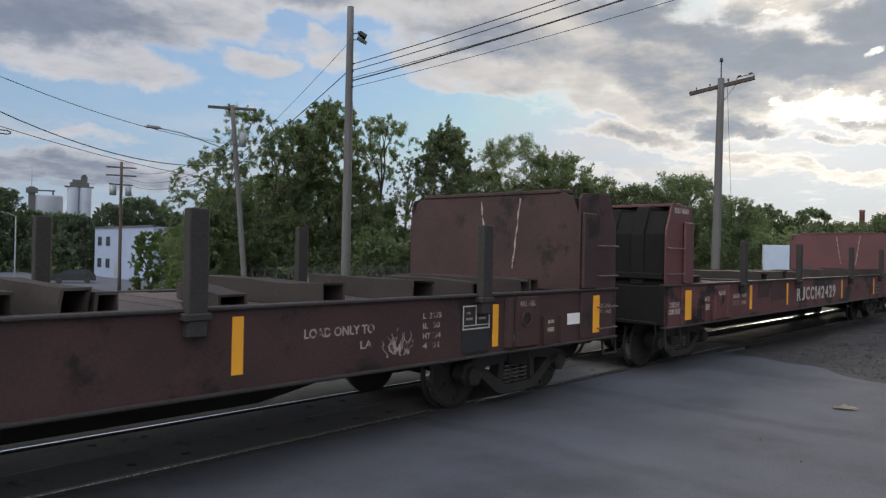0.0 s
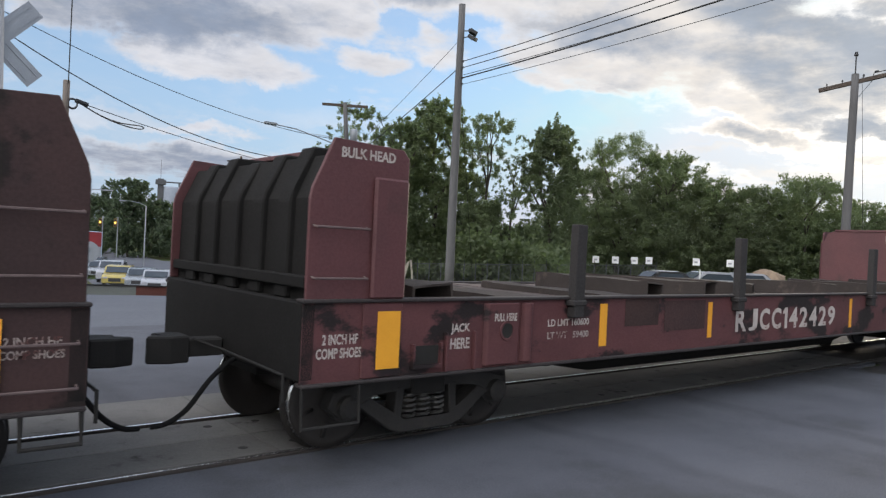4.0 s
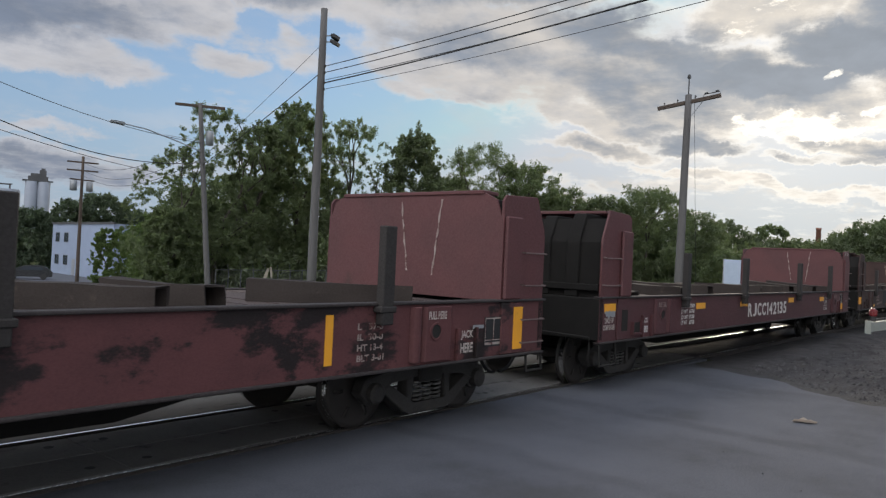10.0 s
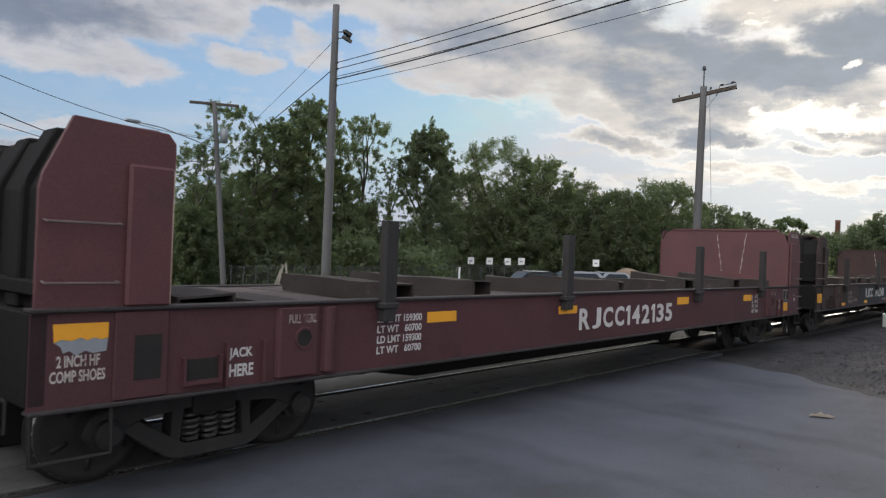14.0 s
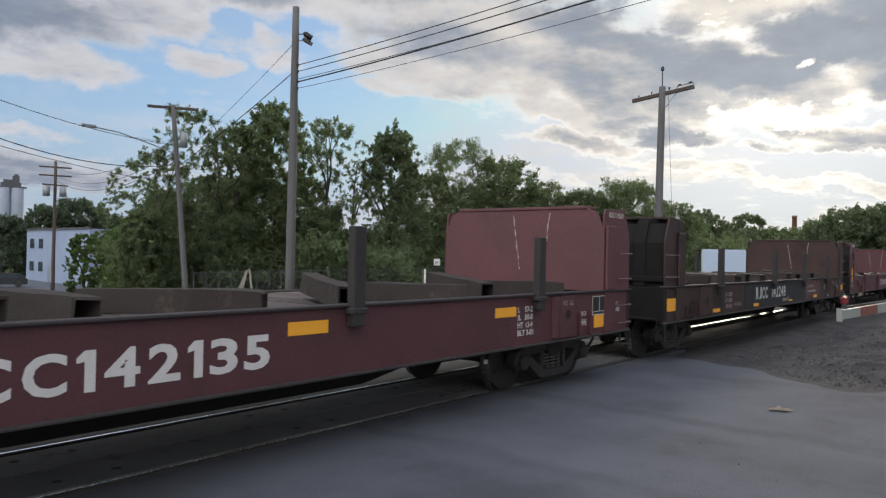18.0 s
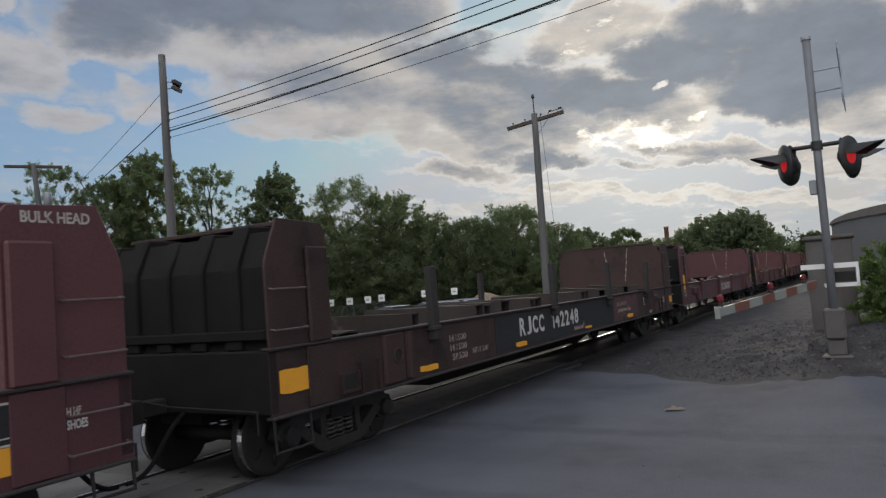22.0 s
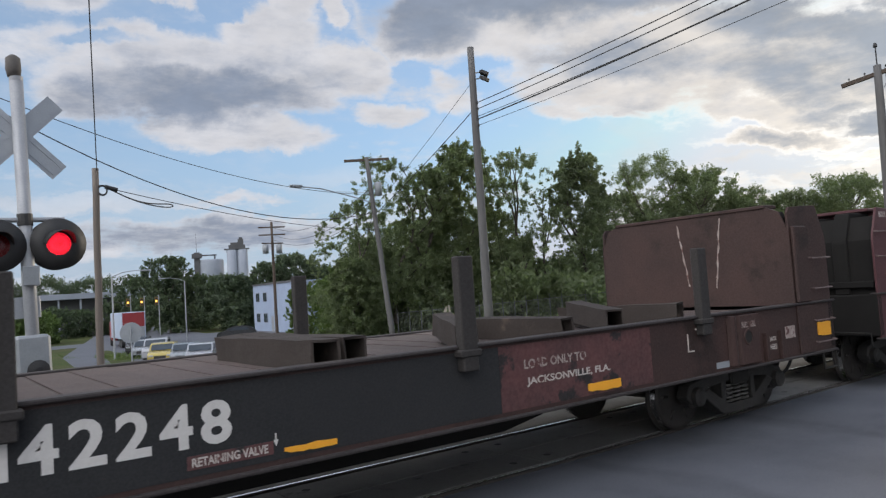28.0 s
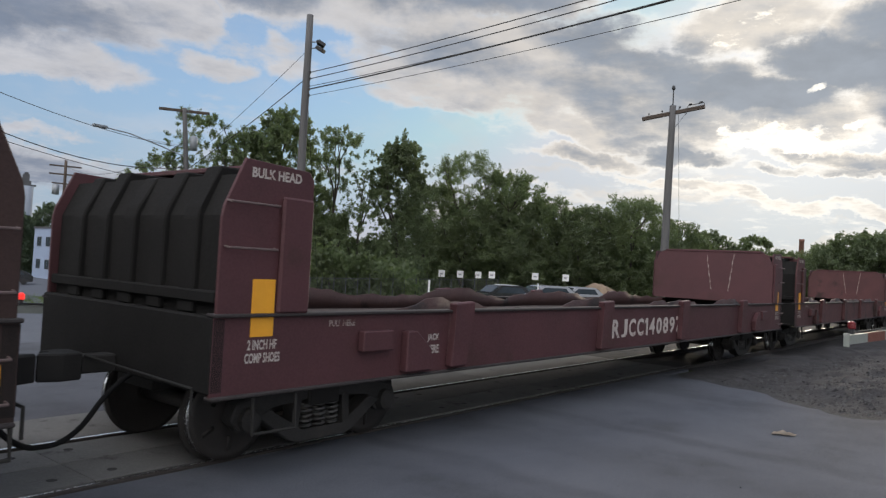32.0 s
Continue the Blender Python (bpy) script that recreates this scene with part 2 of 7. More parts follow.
halo = calc(W, "MULTIPLY", calc(W, "MULTIPLY_ADD", calc(W, "POWER", near_sun, 26.0), 0.75, glow_mid), calc(W, "SUBTRACT", 1.15, calc(W, "MULTIPLY", thick, 0.85)))
# thin cloud edges round the sun shine
rim = calc(W, "MULTIPLY", calc(W, "MULTIPLY", remap(W, dens, 0.0, 0.32), remap(W, dens, 0.75, 0.36)), calc(W, "POWER", near_sun, 14.0))
gleam = calc(W, "ADD", calc(W, "MULTIPLY", gap, 7.0), calc(W, "ADD", halo, calc(W, "MULTIPLY", rim, 2.0)))
sky_col = vcalc(W, "ADD", sky_col, vcalc(W, "SCALE", (1.0, 0.90, 0.72), scale=gleam))
bg = W.nodes.new("ShaderNodeBackground")
bg.inputs["Strength"].default_value = 0.1
W.links.new(sky_col, bg.inputs[0])
wo = W.nodes.new("ShaderNodeOutputWorld")
W.links.new(bg.outputs[0], wo.inputs[0])

sun = new("sun", bpy.data.lights.new("sun", "SUN"))
sun.data.energy, sun.data.angle, sun.data.color = 1.3, radians(12), (1.0, 0.86, 0.68)
sun.matrix_world = look(tuple(sun_dir * 60), (0, 0, 0))

# ---- materials ----
MATS = {}


def material(name, col, col2=None, rough=0.7, metal=0.0, scale=6.0, fine_scale=60.0, amount=0.6, bump=0.15, spot=None, spot_at=(0.58, 0.68), spot_scale=3.0, island=0.0, obj_rand=0.0, streak=0.0, coat=0.0):
    """A surface with variation at two scales, optional stains of another colour, and fine relief."""
    if name in MATS:
        return MATS[name]
    m = bpy.data.materials.new(name)
    m.use_nodes = True
    t = m.node_tree
    b = t.nodes["Principled BSDF"]
    tc = t.nodes.new("ShaderNodeTexCoord")
    vec = tc.outputs["Object"]
    if streak:
        mp = t.nodes.new("ShaderNodeMapping")
        mp.inputs["Scale"].default_value = (1, 1, streak)
        t.links.new(vec, mp.inputs[0])
        vec = mp.outputs[0]
    big, small = fnoise(t, vec, scale, 5), fnoise(t, vec, fine_scale, 4, 0.6)
    col2 = col2 or tuple(c * 0.6 for c in col)
    v = calc(t, "ADD", calc(t, "MULTIPLY", big, 0.65), calc(t, "MULTIPLY", small, 0.35))
    fac = remap(t, v, 0.5 - 0.2, 0.5 + 0.2, 0.5 - amount / 2, 0.5 + amount / 2)
    c = blend(t, fac, col, col2)
    if spot:
        s = remap(t, fnoise(t, vec, spot_scale, 7, 0.65), spot_at[0], spot_at[1])
        c = blend(t, s, c, spot)
    if island or obj_rand:
        if island:
            g = t.nodes.new("ShaderNodeNewGeometry").outputs["Random Per Island"]
        else:
            g = t.nodes.new("ShaderNodeObjectInfo").outputs["Random"]
        k = island or obj_rand
        c = vcalc(t, "SCALE", c, scale=remap(t, g, 0.0, 1.0, 1 - k, 1 + k))
    t.links.new(c, b.inputs["Base Color"])
    t.links.new(remap(t, small, 0.2, 0.8, max(rough - 0.12, 0.02), min(rough + 0.12, 1.0)), b.inputs["Roughness"])
    b.inputs["Metallic"].default_value = metal
    b.inputs["Coat Weight"].default_value = coat
    if bump:
        bp = t.nodes.new("ShaderNodeBump")
        bp.inputs["Strength"].default_value, bp.inputs["Distance"].default_value = bump, 0.02
        t.links.new(calc(t, "ADD", calc(t, "MULTIPLY", big, 0.4), small), bp.inputs["Height"])
        t.links.new(bp.outputs[0], b.inputs["Normal"])
    MATS[name] = m
    return m


def glowing(name, col, strength, base=(0.02, 0.02, 0.02), dots=0.0):
    """A lit lens; with dots, a lens of many small lamps at that number to the metre."""
    m = bpy.data.materials.new(name)
    m.use_nodes = True
    t = m.node_tree
    b = t.nodes["Principled BSDF"]
    if dots:
        cells = t.nodes.new("ShaderNodeTexVoronoi")
        cells.inputs["Scale"].default_value, cells.inputs["Randomness"].default_value = dots, 0.25
        t.links.new(t.nodes.new("ShaderNodeTexCoord").outputs["Object"], cells.inputs["Vector"])
        glow = remap(t, cells.outputs["Distance"], 0.55, 0.15, 0.55, 1.9)
    b.inputs["Base Color"].default_value = (*base, 1)
    b.inputs["Emission Color"].default_value, b.inputs["Emission Strength"].default_value = (*col, 1), strength
    if dots:
        t.links.new(calc(t, "MULTIPLY", glow, strength), b.inputs["Emission Strength"])
    return m


def leaf_material(name, col, col2, thin=0.35):
    m = bpy.data.materials.new(name)
    m.use_nodes = True
    t = m.node_tree
    b, out = t.nodes["Principled BSDF"], t.nodes["Material Output"]
    g = t.nodes.new("ShaderNodeNewGeometry").outputs["Random Per Island"]
    tc = t.nodes.new("ShaderNodeTexCoord")
    big = fnoise(t, tc.outputs["Object"], 0.5, 3)
    c = blend(t, calc(t, "ADD", calc(t, "MULTIPLY", g, 0.6), calc(t, "MULTIPLY", big, 0.4)), col, col2)
    t.links.new(c, b.inputs["Base Color"])
    b.inputs["Roughness"].default_value = 0.6
    tr = t.nodes.new("ShaderNodeBsdfTranslucent")
    t.links.new(vcalc(t, "MULTIPLY", c, (1.45, 1.6, 0.9)), tr.inputs[0])
    mx = t.nodes.new("ShaderNodeMixShader")
    mx.inputs[0].default_value = thin
    t.links.new(b.outputs[0], mx.inputs[1])
    t.links.new(tr.outputs[0], mx.inputs[2])
    t.links.new(mx.outputs[0], out.inputs[0])
    return m


OXIDE = material("oxide_red_paint", (0.0893, 0.0356, 0.0363), (0.0586, 0.0254, 0.0259), 0.62, scale=1.6, fine_scale=40, amount=0.9, bump=0.12, spot=(0.030, 0.017, 0.015), spot_at=(0.50, 0.66), spot_scale=1.0)
OXIDE_OLD = material("sooty_oxide_paint", (0.0578, 0.0304, 0.0284), (0.0343, 0.0206, 0.0201), 0.64, scale=1.5, fine_scale=40, amount=0.9, bump=0.14, spot=(0.016, 0.011, 0.010), spot_at=(0.54, 0.63), spot_scale=1.2)
# galvanised grey darkened: the right-hand mast's shade is put into its colour
MAST_SHADED = material("shaded_mast_grey", (0.17, 0.18, 0.195), (0.12, 0.125, 0.135), 0.6, metal=0.1, scale=5, bump=0.06, spot=(0.10, 0.09, 0.085), spot_at=(0.62, 0.76))
CABINET = material("rust_streaked_cabinet", (0.10, 0.095, 0.092), (0.065, 0.055, 0.05), 0.75, scale=3, bump=0.12, spot=(0.10, 0.045, 0.028), spot_at=(0.6, 0.72))
FLANGE = material("sooty_flange_steel", (0.034, 0.027, 0.026), (0.021, 0.017, 0.017), 0.8, scale=3, fine_scale=45, bump=0.15)
OXIDE_PINK = material("faded_red_paint", (0.1116, 0.0432, 0.0440), (0.0753, 0.0313, 0.0324), 0.6, scale=1.8, fine_scale=45, amount=0.8, bump=0.1, spot=(0.017, 0.012, 0.012), spot_at=(0.51, 0.575), spot_scale=0.85, streak=1.7)
OXIDE_DARK = material("dark_red_brown_paint", (0.0514, 0.0287, 0.0251), (0.0332, 0.0202, 0.0183), 0.66, scale=1.6, fine_scale=40, amount=0.9, bump=0.14, spot=(0.02, 0.013, 0.011), spot_at=(0.52, 0.68), spot_scale=1.2)
OXIDE_LATE = material("plum_red_paint", (0.0837, 0.0335, 0.0374), (0.0595, 0.0259, 0.0286), 0.58, scale=1.4, fine_scale=45, amount=0.8, bump=0.1, spot=(0.055, 0.026, 0.024), spot_at=(0.54, 0.72), spot_scale=0.9)
GRIME = material("grimy_black_steel", (0.019, 0.0185, 0.018), (0.030, 0.028, 0.026), 0.72, scale=3, fine_scale=50, bump=0.2)
# near-black with little gloss, for the car ends and centre sills
NEAR_BLACK = material("near_black_steel", (0.0105, 0.0100, 0.0098), (0.018, 0.017, 0.016), 0.85, scale=2.5, fine_scale=45, bump=0.15)
NEAR_BLACK.node_tree.nodes["Principled BSDF"].inputs["Specular IOR Level"].default_value = 0.12
STAKE = material("dark_rusty_stake", (0.028, 0.024, 0.023), (0.018, 0.016, 0.015), 0.85, scale=3, fine_scale=50, bump=0.15)
TRUCK = material("dusty_cast_steel", (0.044, 0.041, 0.039), (0.026, 0.025, 0.024), 0.7, scale=4, fine_scale=60, bump=0.25, spot=(0.055, 0.048, 0.041), spot_at=(0.62, 0.77))
WHEEL = material("dark_wheel_steel", (0.030, 0.028, 0.027), (0.044, 0.039, 0.036), 0.62, metal=0.3, scale=5, bump=0.15)
TREAD = material("polished_tread", (0.66, 0.66, 0.67), (0.52, 0.52, 0.53), 0.2, metal=1.0, scale=6, bump=0.03)
RAIL_TOP = material("polished_rail_head", (0.88, 0.88, 0.88), (0.80, 0.80, 0.80), 0.24, metal=1.0, scale=3, bump=0.02)
RAIL_SIDE = material("rusty_rail_web", (0.032, 0.026, 0.023), (0.022, 0.018, 0.016), 0.85, scale=4, bump=0.25)
for sooty, gloss in ((GRIME, 0.15), (TRUCK, 0.2), (WHEEL, 0.25)):
    sooty.node_tree.nodes["Principled BSDF"].inputs["Specular IOR Level"].default_value = gloss
for paint_ in (OXIDE, OXIDE_OLD, OXIDE_PINK, OXIDE_DARK, OXIDE_LATE):
    paint_.node_tree.nodes["Principled BSDF"].inputs["Specular IOR Level"].default_value = 0.28
OXIDE_WALL = material("crimson_liner_paint", (0.0977, 0.0313, 0.0330), (0.0688, 0.0248, 0.0264), 0.62, scale=1.3, fine_scale=45, amount=0.9, bump=0.12, spot=(0.050, 0.022, 0.020), spot_at=(0.55, 0.72), spot_scale=1.0)
OXIDE_FADED = material("faded_plum_paint", (0.0980, 0.0370, 0.0360), (0.0560, 0.0250, 0.0245), 0.75, scale=2.2, fine_scale=30, amount=0.9, bump=0.12, spot=(0.014, 0.011, 0.011), spot_at=(0.55, 0.60), spot_scale=1.9)
YELLOW = material("chrome_yellow_reflector", (0.78, 0.36, 0.025), (0.66, 0.29, 0.02), 0.5, scale=5, amount=0.5, bump=0.05, spot=(0.30, 0.14, 0.02), spot_at=(0.66, 0.78), spot_scale=5)
STENCIL = material("worn_white_stencil", (0.48, 0.44, 0.41), (0.34, 0.29, 0.26), 0.7, scale=7, fine_scale=60, amount=0.9, bump=0.08, spot=(0.13, 0.05, 0.042), spot_at=(0.64, 0.70), spot_scale=9)
STENCIL_OLD = material("faded_white_stencil", (0.35, 0.31, 0.285), (0.20, 0.14, 0.125), 0.75, scale=9, fine_scale=60, amount=1.0, bump=0.08, spot=(0.08, 0.03, 0.026), spot_at=(0.54, 0.60), spot_scale=11)
STENCIL_NEW = material("white_stencil", (0.56, 0.54, 0.52), (0.44, 0.42, 0.40), 0.7, scale=7, amount=0.6, bump=0.05)
PATCH = material("black_paint_patch", (0.010, 0.0105, 0.012), (0.016, 0.016, 0.017), 0.82, scale=3, bump=0.08, spot=(0.075, 0.028, 0.024), spot_at=(0.66, 0.75), spot_scale=3)
DECK = material("worn_deck_boards", (0.080, 0.056, 0.051), (0.050, 0.038, 0.035), 0.88, scale=2.5, fine_scale=45, bump=0.3, spot=(0.05, 0.035, 0.03), obj_rand=0.2)
BUNK = material("rusty_box_steel", (0.050, 0.041, 0.037), (0.031, 0.026, 0.024), 0.88, scale=2.5, bump=0.2, spot=(0.09, 0.068, 0.058), spot_at=(0.6, 0.75))
WORN_IRON = material("worn_grab_iron", (0.16, 0.115, 0.11), (0.09, 0.065, 0.062), 0.6, metal=0.2, scale=8, bump=0.1)
SPRING = material("dull_spring_steel", (0.10, 0.097, 0.093), (0.06, 0.057, 0.054), 0.6, metal=0.4, scale=8, bump=0.1)
HOSE = material("black_rubber", (0.006, 0.006, 0.0065), (0.010, 0.010, 0.010), 0.85, scale=8, bump=0.1)
BUNK.node_tree.nodes["Principled BSDF"].inputs["Specular IOR Level"].default_value = 0.2
HOSE.node_tree.nodes["Principled BSDF"].inputs["Specular IOR Level"].default_value = 0.15
ASPHALT = material("grey_asphalt", (0.098, 0.103, 0.121), (0.060, 0.063, 0.075), 0.92, scale=0.45, fine_scale=55, amount=0.9, bump=0.35, spot=(0.052, 0.054, 0.060), spot_at=(0.50, 0.72), spot_scale=0.45)
def seam_lines(mat, lines):
    """Soft dark seams that run across the road, at given x, with a ragged edge."""
    t = mat.node_tree
    b = t.nodes["Principled BSDF"]
    old = b.inputs["Base Color"].links[0].from_socket
    tc = t.nodes.new("ShaderNodeTexCoord").outputs["Object"]
    s3 = t.nodes.new("ShaderNodeSeparateXYZ")
    t.links.new(tc, s3.inputs[0])
    wob = calc(t, "MULTIPLY", calc(t, "SUBTRACT", fnoise(t, tc, 0.6, 4), 0.5), 0.7)
    total = calc(t, "MULTIPLY", 0.0, 0.0)
    for x0, half, weight in lines:
        d = calc(t, "ABSOLUTE", calc(t, "SUBTRACT", calc(t, "ADD", s3.outputs[0], wob), x0))
        total = calc(t, "MAXIMUM", total, remap(t, d, half, half * 0.15, 0.0, weight))
    total = calc(t, "MULTIPLY", total, remap(t, fnoise(t, tc, 2.5, 5), 0.3, 0.6, 0.35, 1.0))
    t.links.new(blend(t, total, old, (0.045, 0.046, 0.052)), b.inputs["Base Color"])


ASPHALT.node_tree.nodes["Principled BSDF"].inputs["Specular IOR Level"].default_value = 0.22
seam_lines(ASPHALT, ((8.72, 0.32, 0.55), (5.9, 0.24, 0.42), (2.3, 0.3, 0.4), (12.2, 0.4, 0.4), (7.3, 0.7, 0.22), (10.6, 0.8, 0.22), (-1.5, 0.3, 0.4)))
ASPHALT_FAR = material("pale_road_asphalt", (0.118, 0.125, 0.145), (0.086, 0.091, 0.106), 0.85, scale=0.3, fine_scale=12, bump=0.2)
CONCRETE = material("crossing_concrete", (0.16, 0.155, 0.15), (0.10, 0.098, 0.096), 0.85, scale=1.5, fine_scale=50, bump=0.25, spot=(0.05, 0.048, 0.046), spot_at=(0.58, 0.72), obj_rand=0.12)
PAVING = material("sidewalk_concrete", (0.27, 0.26, 0.245), (0.2, 0.19, 0.18), 0.88, scale=1.2, fine_scale=40, bump=0.2, obj_rand=0.08)
GRAVEL = material("grey_gravel", (0.060, 0.057, 0.059), (0.028, 0.026, 0.026), 0.92, scale=2.2, fine_scale=28, amount=1.0, bump=0.9, spot=(0.05, 0.046, 0.042), spot_at=(0.55, 0.68), spot_scale=1.2)
STONE = material("ballast_stone", (0.074, 0.073, 0.074), (0.038, 0.037, 0.037), 0.9, scale=6, fine_scale=50, bump=0.3, island=0.45)
GRAVEL.node_tree.nodes["Principled BSDF"].inputs["Specular IOR Level"].default_value = 0.2
STONE.node_tree.nodes["Principled BSDF"].inputs["Specular IOR Level"].default_value = 0.2
for stony in (ASPHALT_FAR, CONCRETE, PAVING):
    stony.node_tree.nodes["Principled BSDF"].inputs["Specular IOR Level"].default_value = 0.15
SOIL = material("grassy_soil", (0.040, 0.062, 0.020), (0.075, 0.072, 0.036), 0.95, scale=0.25, fine_scale=9, amount=1.0, bump=0.5)
SOIL.node_tree.nodes["Principled BSDF"].inputs["Specular IOR Level"].default_value = 0.05
GRASS = leaf_material("grass_blades", (0.055, 0.105, 0.022), (0.10, 0.125, 0.035), 0.3)
LEAF = leaf_material("maple_leaves", (0.106, 0.132, 0.076), (0.146, 0.172, 0.104), 0.6)
LEAF_B = leaf_material("locust_leaves", (0.110, 0.136, 0.082), (0.150, 0.174, 0.108), 0.6)
LEAF_C = leaf_material("dark_leaves", (0.094, 0.118, 0.070), (0.128, 0.150, 0.094), 0.55)
LEAF_FAR = leaf_material("distant_leaves", (0.050, 0.074, 0.046), (0.076, 0.100, 0.062), 0.4)
LEAF_D = leaf_material("pale_shrub_leaves", (0.066, 0.108, 0.030), (0.100, 0.138, 0.044), 0.4)
FENCE = material("dull_fence_wire", (0.10, 0.105, 0.11), (0.07, 0.072, 0.075), 0.6, metal=0.3, scale=6, bump=0.0)
BARK = material("grey_bark", (0.075, 0.062, 0.05), (0.04, 0.034, 0.028), 0.95, scale=3, fine_scale=25, bump=0.5, streak=0.25)
POLE = material("weathered_pole_wood", (0.112, 0.110, 0.111), (0.073, 0.070, 0.069), 0.9, scale=2.0, fine_scale=40, bump=0.35, streak=0.06, spot=(0.08, 0.065, 0.055), spot_at=(0.6, 0.75))
POLE_BROWN = material("brown_service_pole", (0.150, 0.126, 0.108), (0.100, 0.083, 0.071), 0.9, scale=2.0, fine_scale=40, bump=0.3, streak=0.06)
POLE_DARK = material("creosote_pole_wood", (0.085, 0.062, 0.048), (0.048, 0.037, 0.03), 0.9, scale=2.0, fine_scale=40, bump=0.35, streak=0.06)
GALV = material("galvanised_steel", (0.33, 0.34, 0.36), (0.24, 0.25, 0.27), 0.55, metal=0.35, scale=5, bump=0.06, spot=(0.22, 0.2, 0.18), spot_at=(0.64, 0.76))
GREYBOX = material("grey_painted_metal", (0.29, 0.31, 0.33), (0.21, 0.225, 0.24), 0.5, metal=0.2, scale=4, bump=0.06)
SIGNBACK = material("aluminium_sign_back", (0.40, 0.42, 0.45), (0.30, 0.32, 0.35), 0.4, metal=0.6, scale=3, bump=0.05)
BLACK = material("matt_black_metal", (0.014, 0.014, 0.015), (0.024, 0.024, 0.025), 0.6, scale=5, bump=0.06)
CABLE = material("black_cable", (0.012, 0.012, 0.013), (0.02, 0.02, 0.021), 0.6, scale=5, bump=0.0)
WHITE = material("white_paint", (0.72, 0.72, 0.71), (0.6, 0.6, 0.59), 0.55, scale=3, amount=0.5, bump=0.05, spot=(0.42, 0.40, 0.37), spot_at=(0.64, 0.78))
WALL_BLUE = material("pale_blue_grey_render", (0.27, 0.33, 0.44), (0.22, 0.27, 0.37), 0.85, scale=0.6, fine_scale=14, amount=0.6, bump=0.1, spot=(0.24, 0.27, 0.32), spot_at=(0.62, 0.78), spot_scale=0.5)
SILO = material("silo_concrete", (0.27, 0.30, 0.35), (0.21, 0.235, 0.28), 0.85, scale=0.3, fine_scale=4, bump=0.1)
DARKROOF = material("dark_metal_roof", (0.05, 0.052, 0.057), (0.08, 0.082, 0.088), 0.6, scale=0.5, fine_scale=8, bump=0.1)
GLASS = material("dark_window_glass", (0.03, 0.04, 0.05), (0.05, 0.06, 0.075), 0.12, scale=2, bump=0.0)
TYRE = material("tyre_rubber", (0.02, 0.02, 0.021), (0.03, 0.03, 0.03), 0.8, scale=8, bump=0.1)
BRICK_COL = material("weathered_brick", (0.22, 0.10, 0.07), (0.15, 0.075, 0.055), 0.9, scale=1, fine_scale=8, bump=0.2)
GATE_WHITE = material("dull_white_reflective", (0.24, 0.255, 0.23), (0.19, 0.20, 0.185), 0.5, scale=4, amount=0.6, bump=0.04)
GATE_RED = material("faded_red_reflective", (0.17, 0.062, 0.045), (0.12, 0.045, 0.036), 0.5, scale=4, amount=0.5, bump=0.04)
LENS_ON = glowing("lit_red_lens", (1.0, 0.015, 0.04), 0.95, (0.3, 0.01, 0.01), dots=58.0)
LENS_DIM = glowing("sideways_red_lens", (1.0, 0.02, 0.03), 0.35, (0.3, 0.01, 0.01))
LENS_OFF = material("unlit_red_lens", (0.13, 0.01, 0.012), (0.09, 0.008, 0.01), 0.25, scale=8, bump=0.0)
LENS_AMBER = glowing("lit_amber_lens", (1.0, 0.5, 0.08), 1.6)

# ---- builders ----


def part(name, bm, mat, parent=None, label="", loc=(0, 0, 0), smooth=False):
    me = bpy.data.meshes.new(name)
    bmesh.ops.recalc_face_normals(bm, faces=bm.faces)
    bm.to_mesh(me)
    bm.free()
    me.materials.append(mat)
    if smooth:
        for p in me.polygons:
            p.use_smooth = len(p.vertices) == 4
    ob = new(name, me)
    ob.location = loc
    if parent is not None:
        ob.parent = parent
    if label:
        ob["label"] = label
    return ob


def empty(name, m, label, category, group="", kind=""):
    ob = new(name)
    ob.empty_display_size = 0.2
    ob.matrix_basis = m
    return tagged(ob, label, category, group, kind)


def B():
    return bmesh.new()


def box(bm, x0, x1, y0, y1, z0, z1, m=None):
    co = [(x, y, z) for z in (z0, z1) for y in (y0, y1) for x in (x0, x1)]
    vs = [bm.verts.new(m @ Vector(c) if m else c) for c in co]
    for f in ((0, 1, 3, 2), (4, 6, 7, 5), (0, 4, 5, 1), (2, 3, 7, 6), (0, 2, 6, 4), (1, 5, 7, 3)):
        bm.faces.new([vs[i] for i in f])
    return bm


def chamfer(bm, w=0.012, seg=1):
    bmesh.ops.bevel(bm, geom=list(bm.edges), offset=w, segments=seg, affect="EDGES", clamp_overlap=True)
    return bm


def prism(bm, pts, d0, d1, axis="y"):
    """A polygon in the xz plane (axis y), xy (axis z) or yz (axis x), pushed from d0 to d1."""
    def at(p, d):
        return {"y": (p[0], d, p[1]), "z": (p[0], p[1], d), "x": (d, p[0], p[1])}[axis]
    a = [bm.verts.new(at(p, d0)) for p in pts]
    b = [bm.verts.new(at(p, d1)) for p in pts]
    bm.faces.new(a), bm.faces.new(b[::-1])
    for i in range(len(pts)):
        j = (i + 1) % len(pts)
        bm.faces.new((a[i], b[i], b[j], a[j]))
    return bm


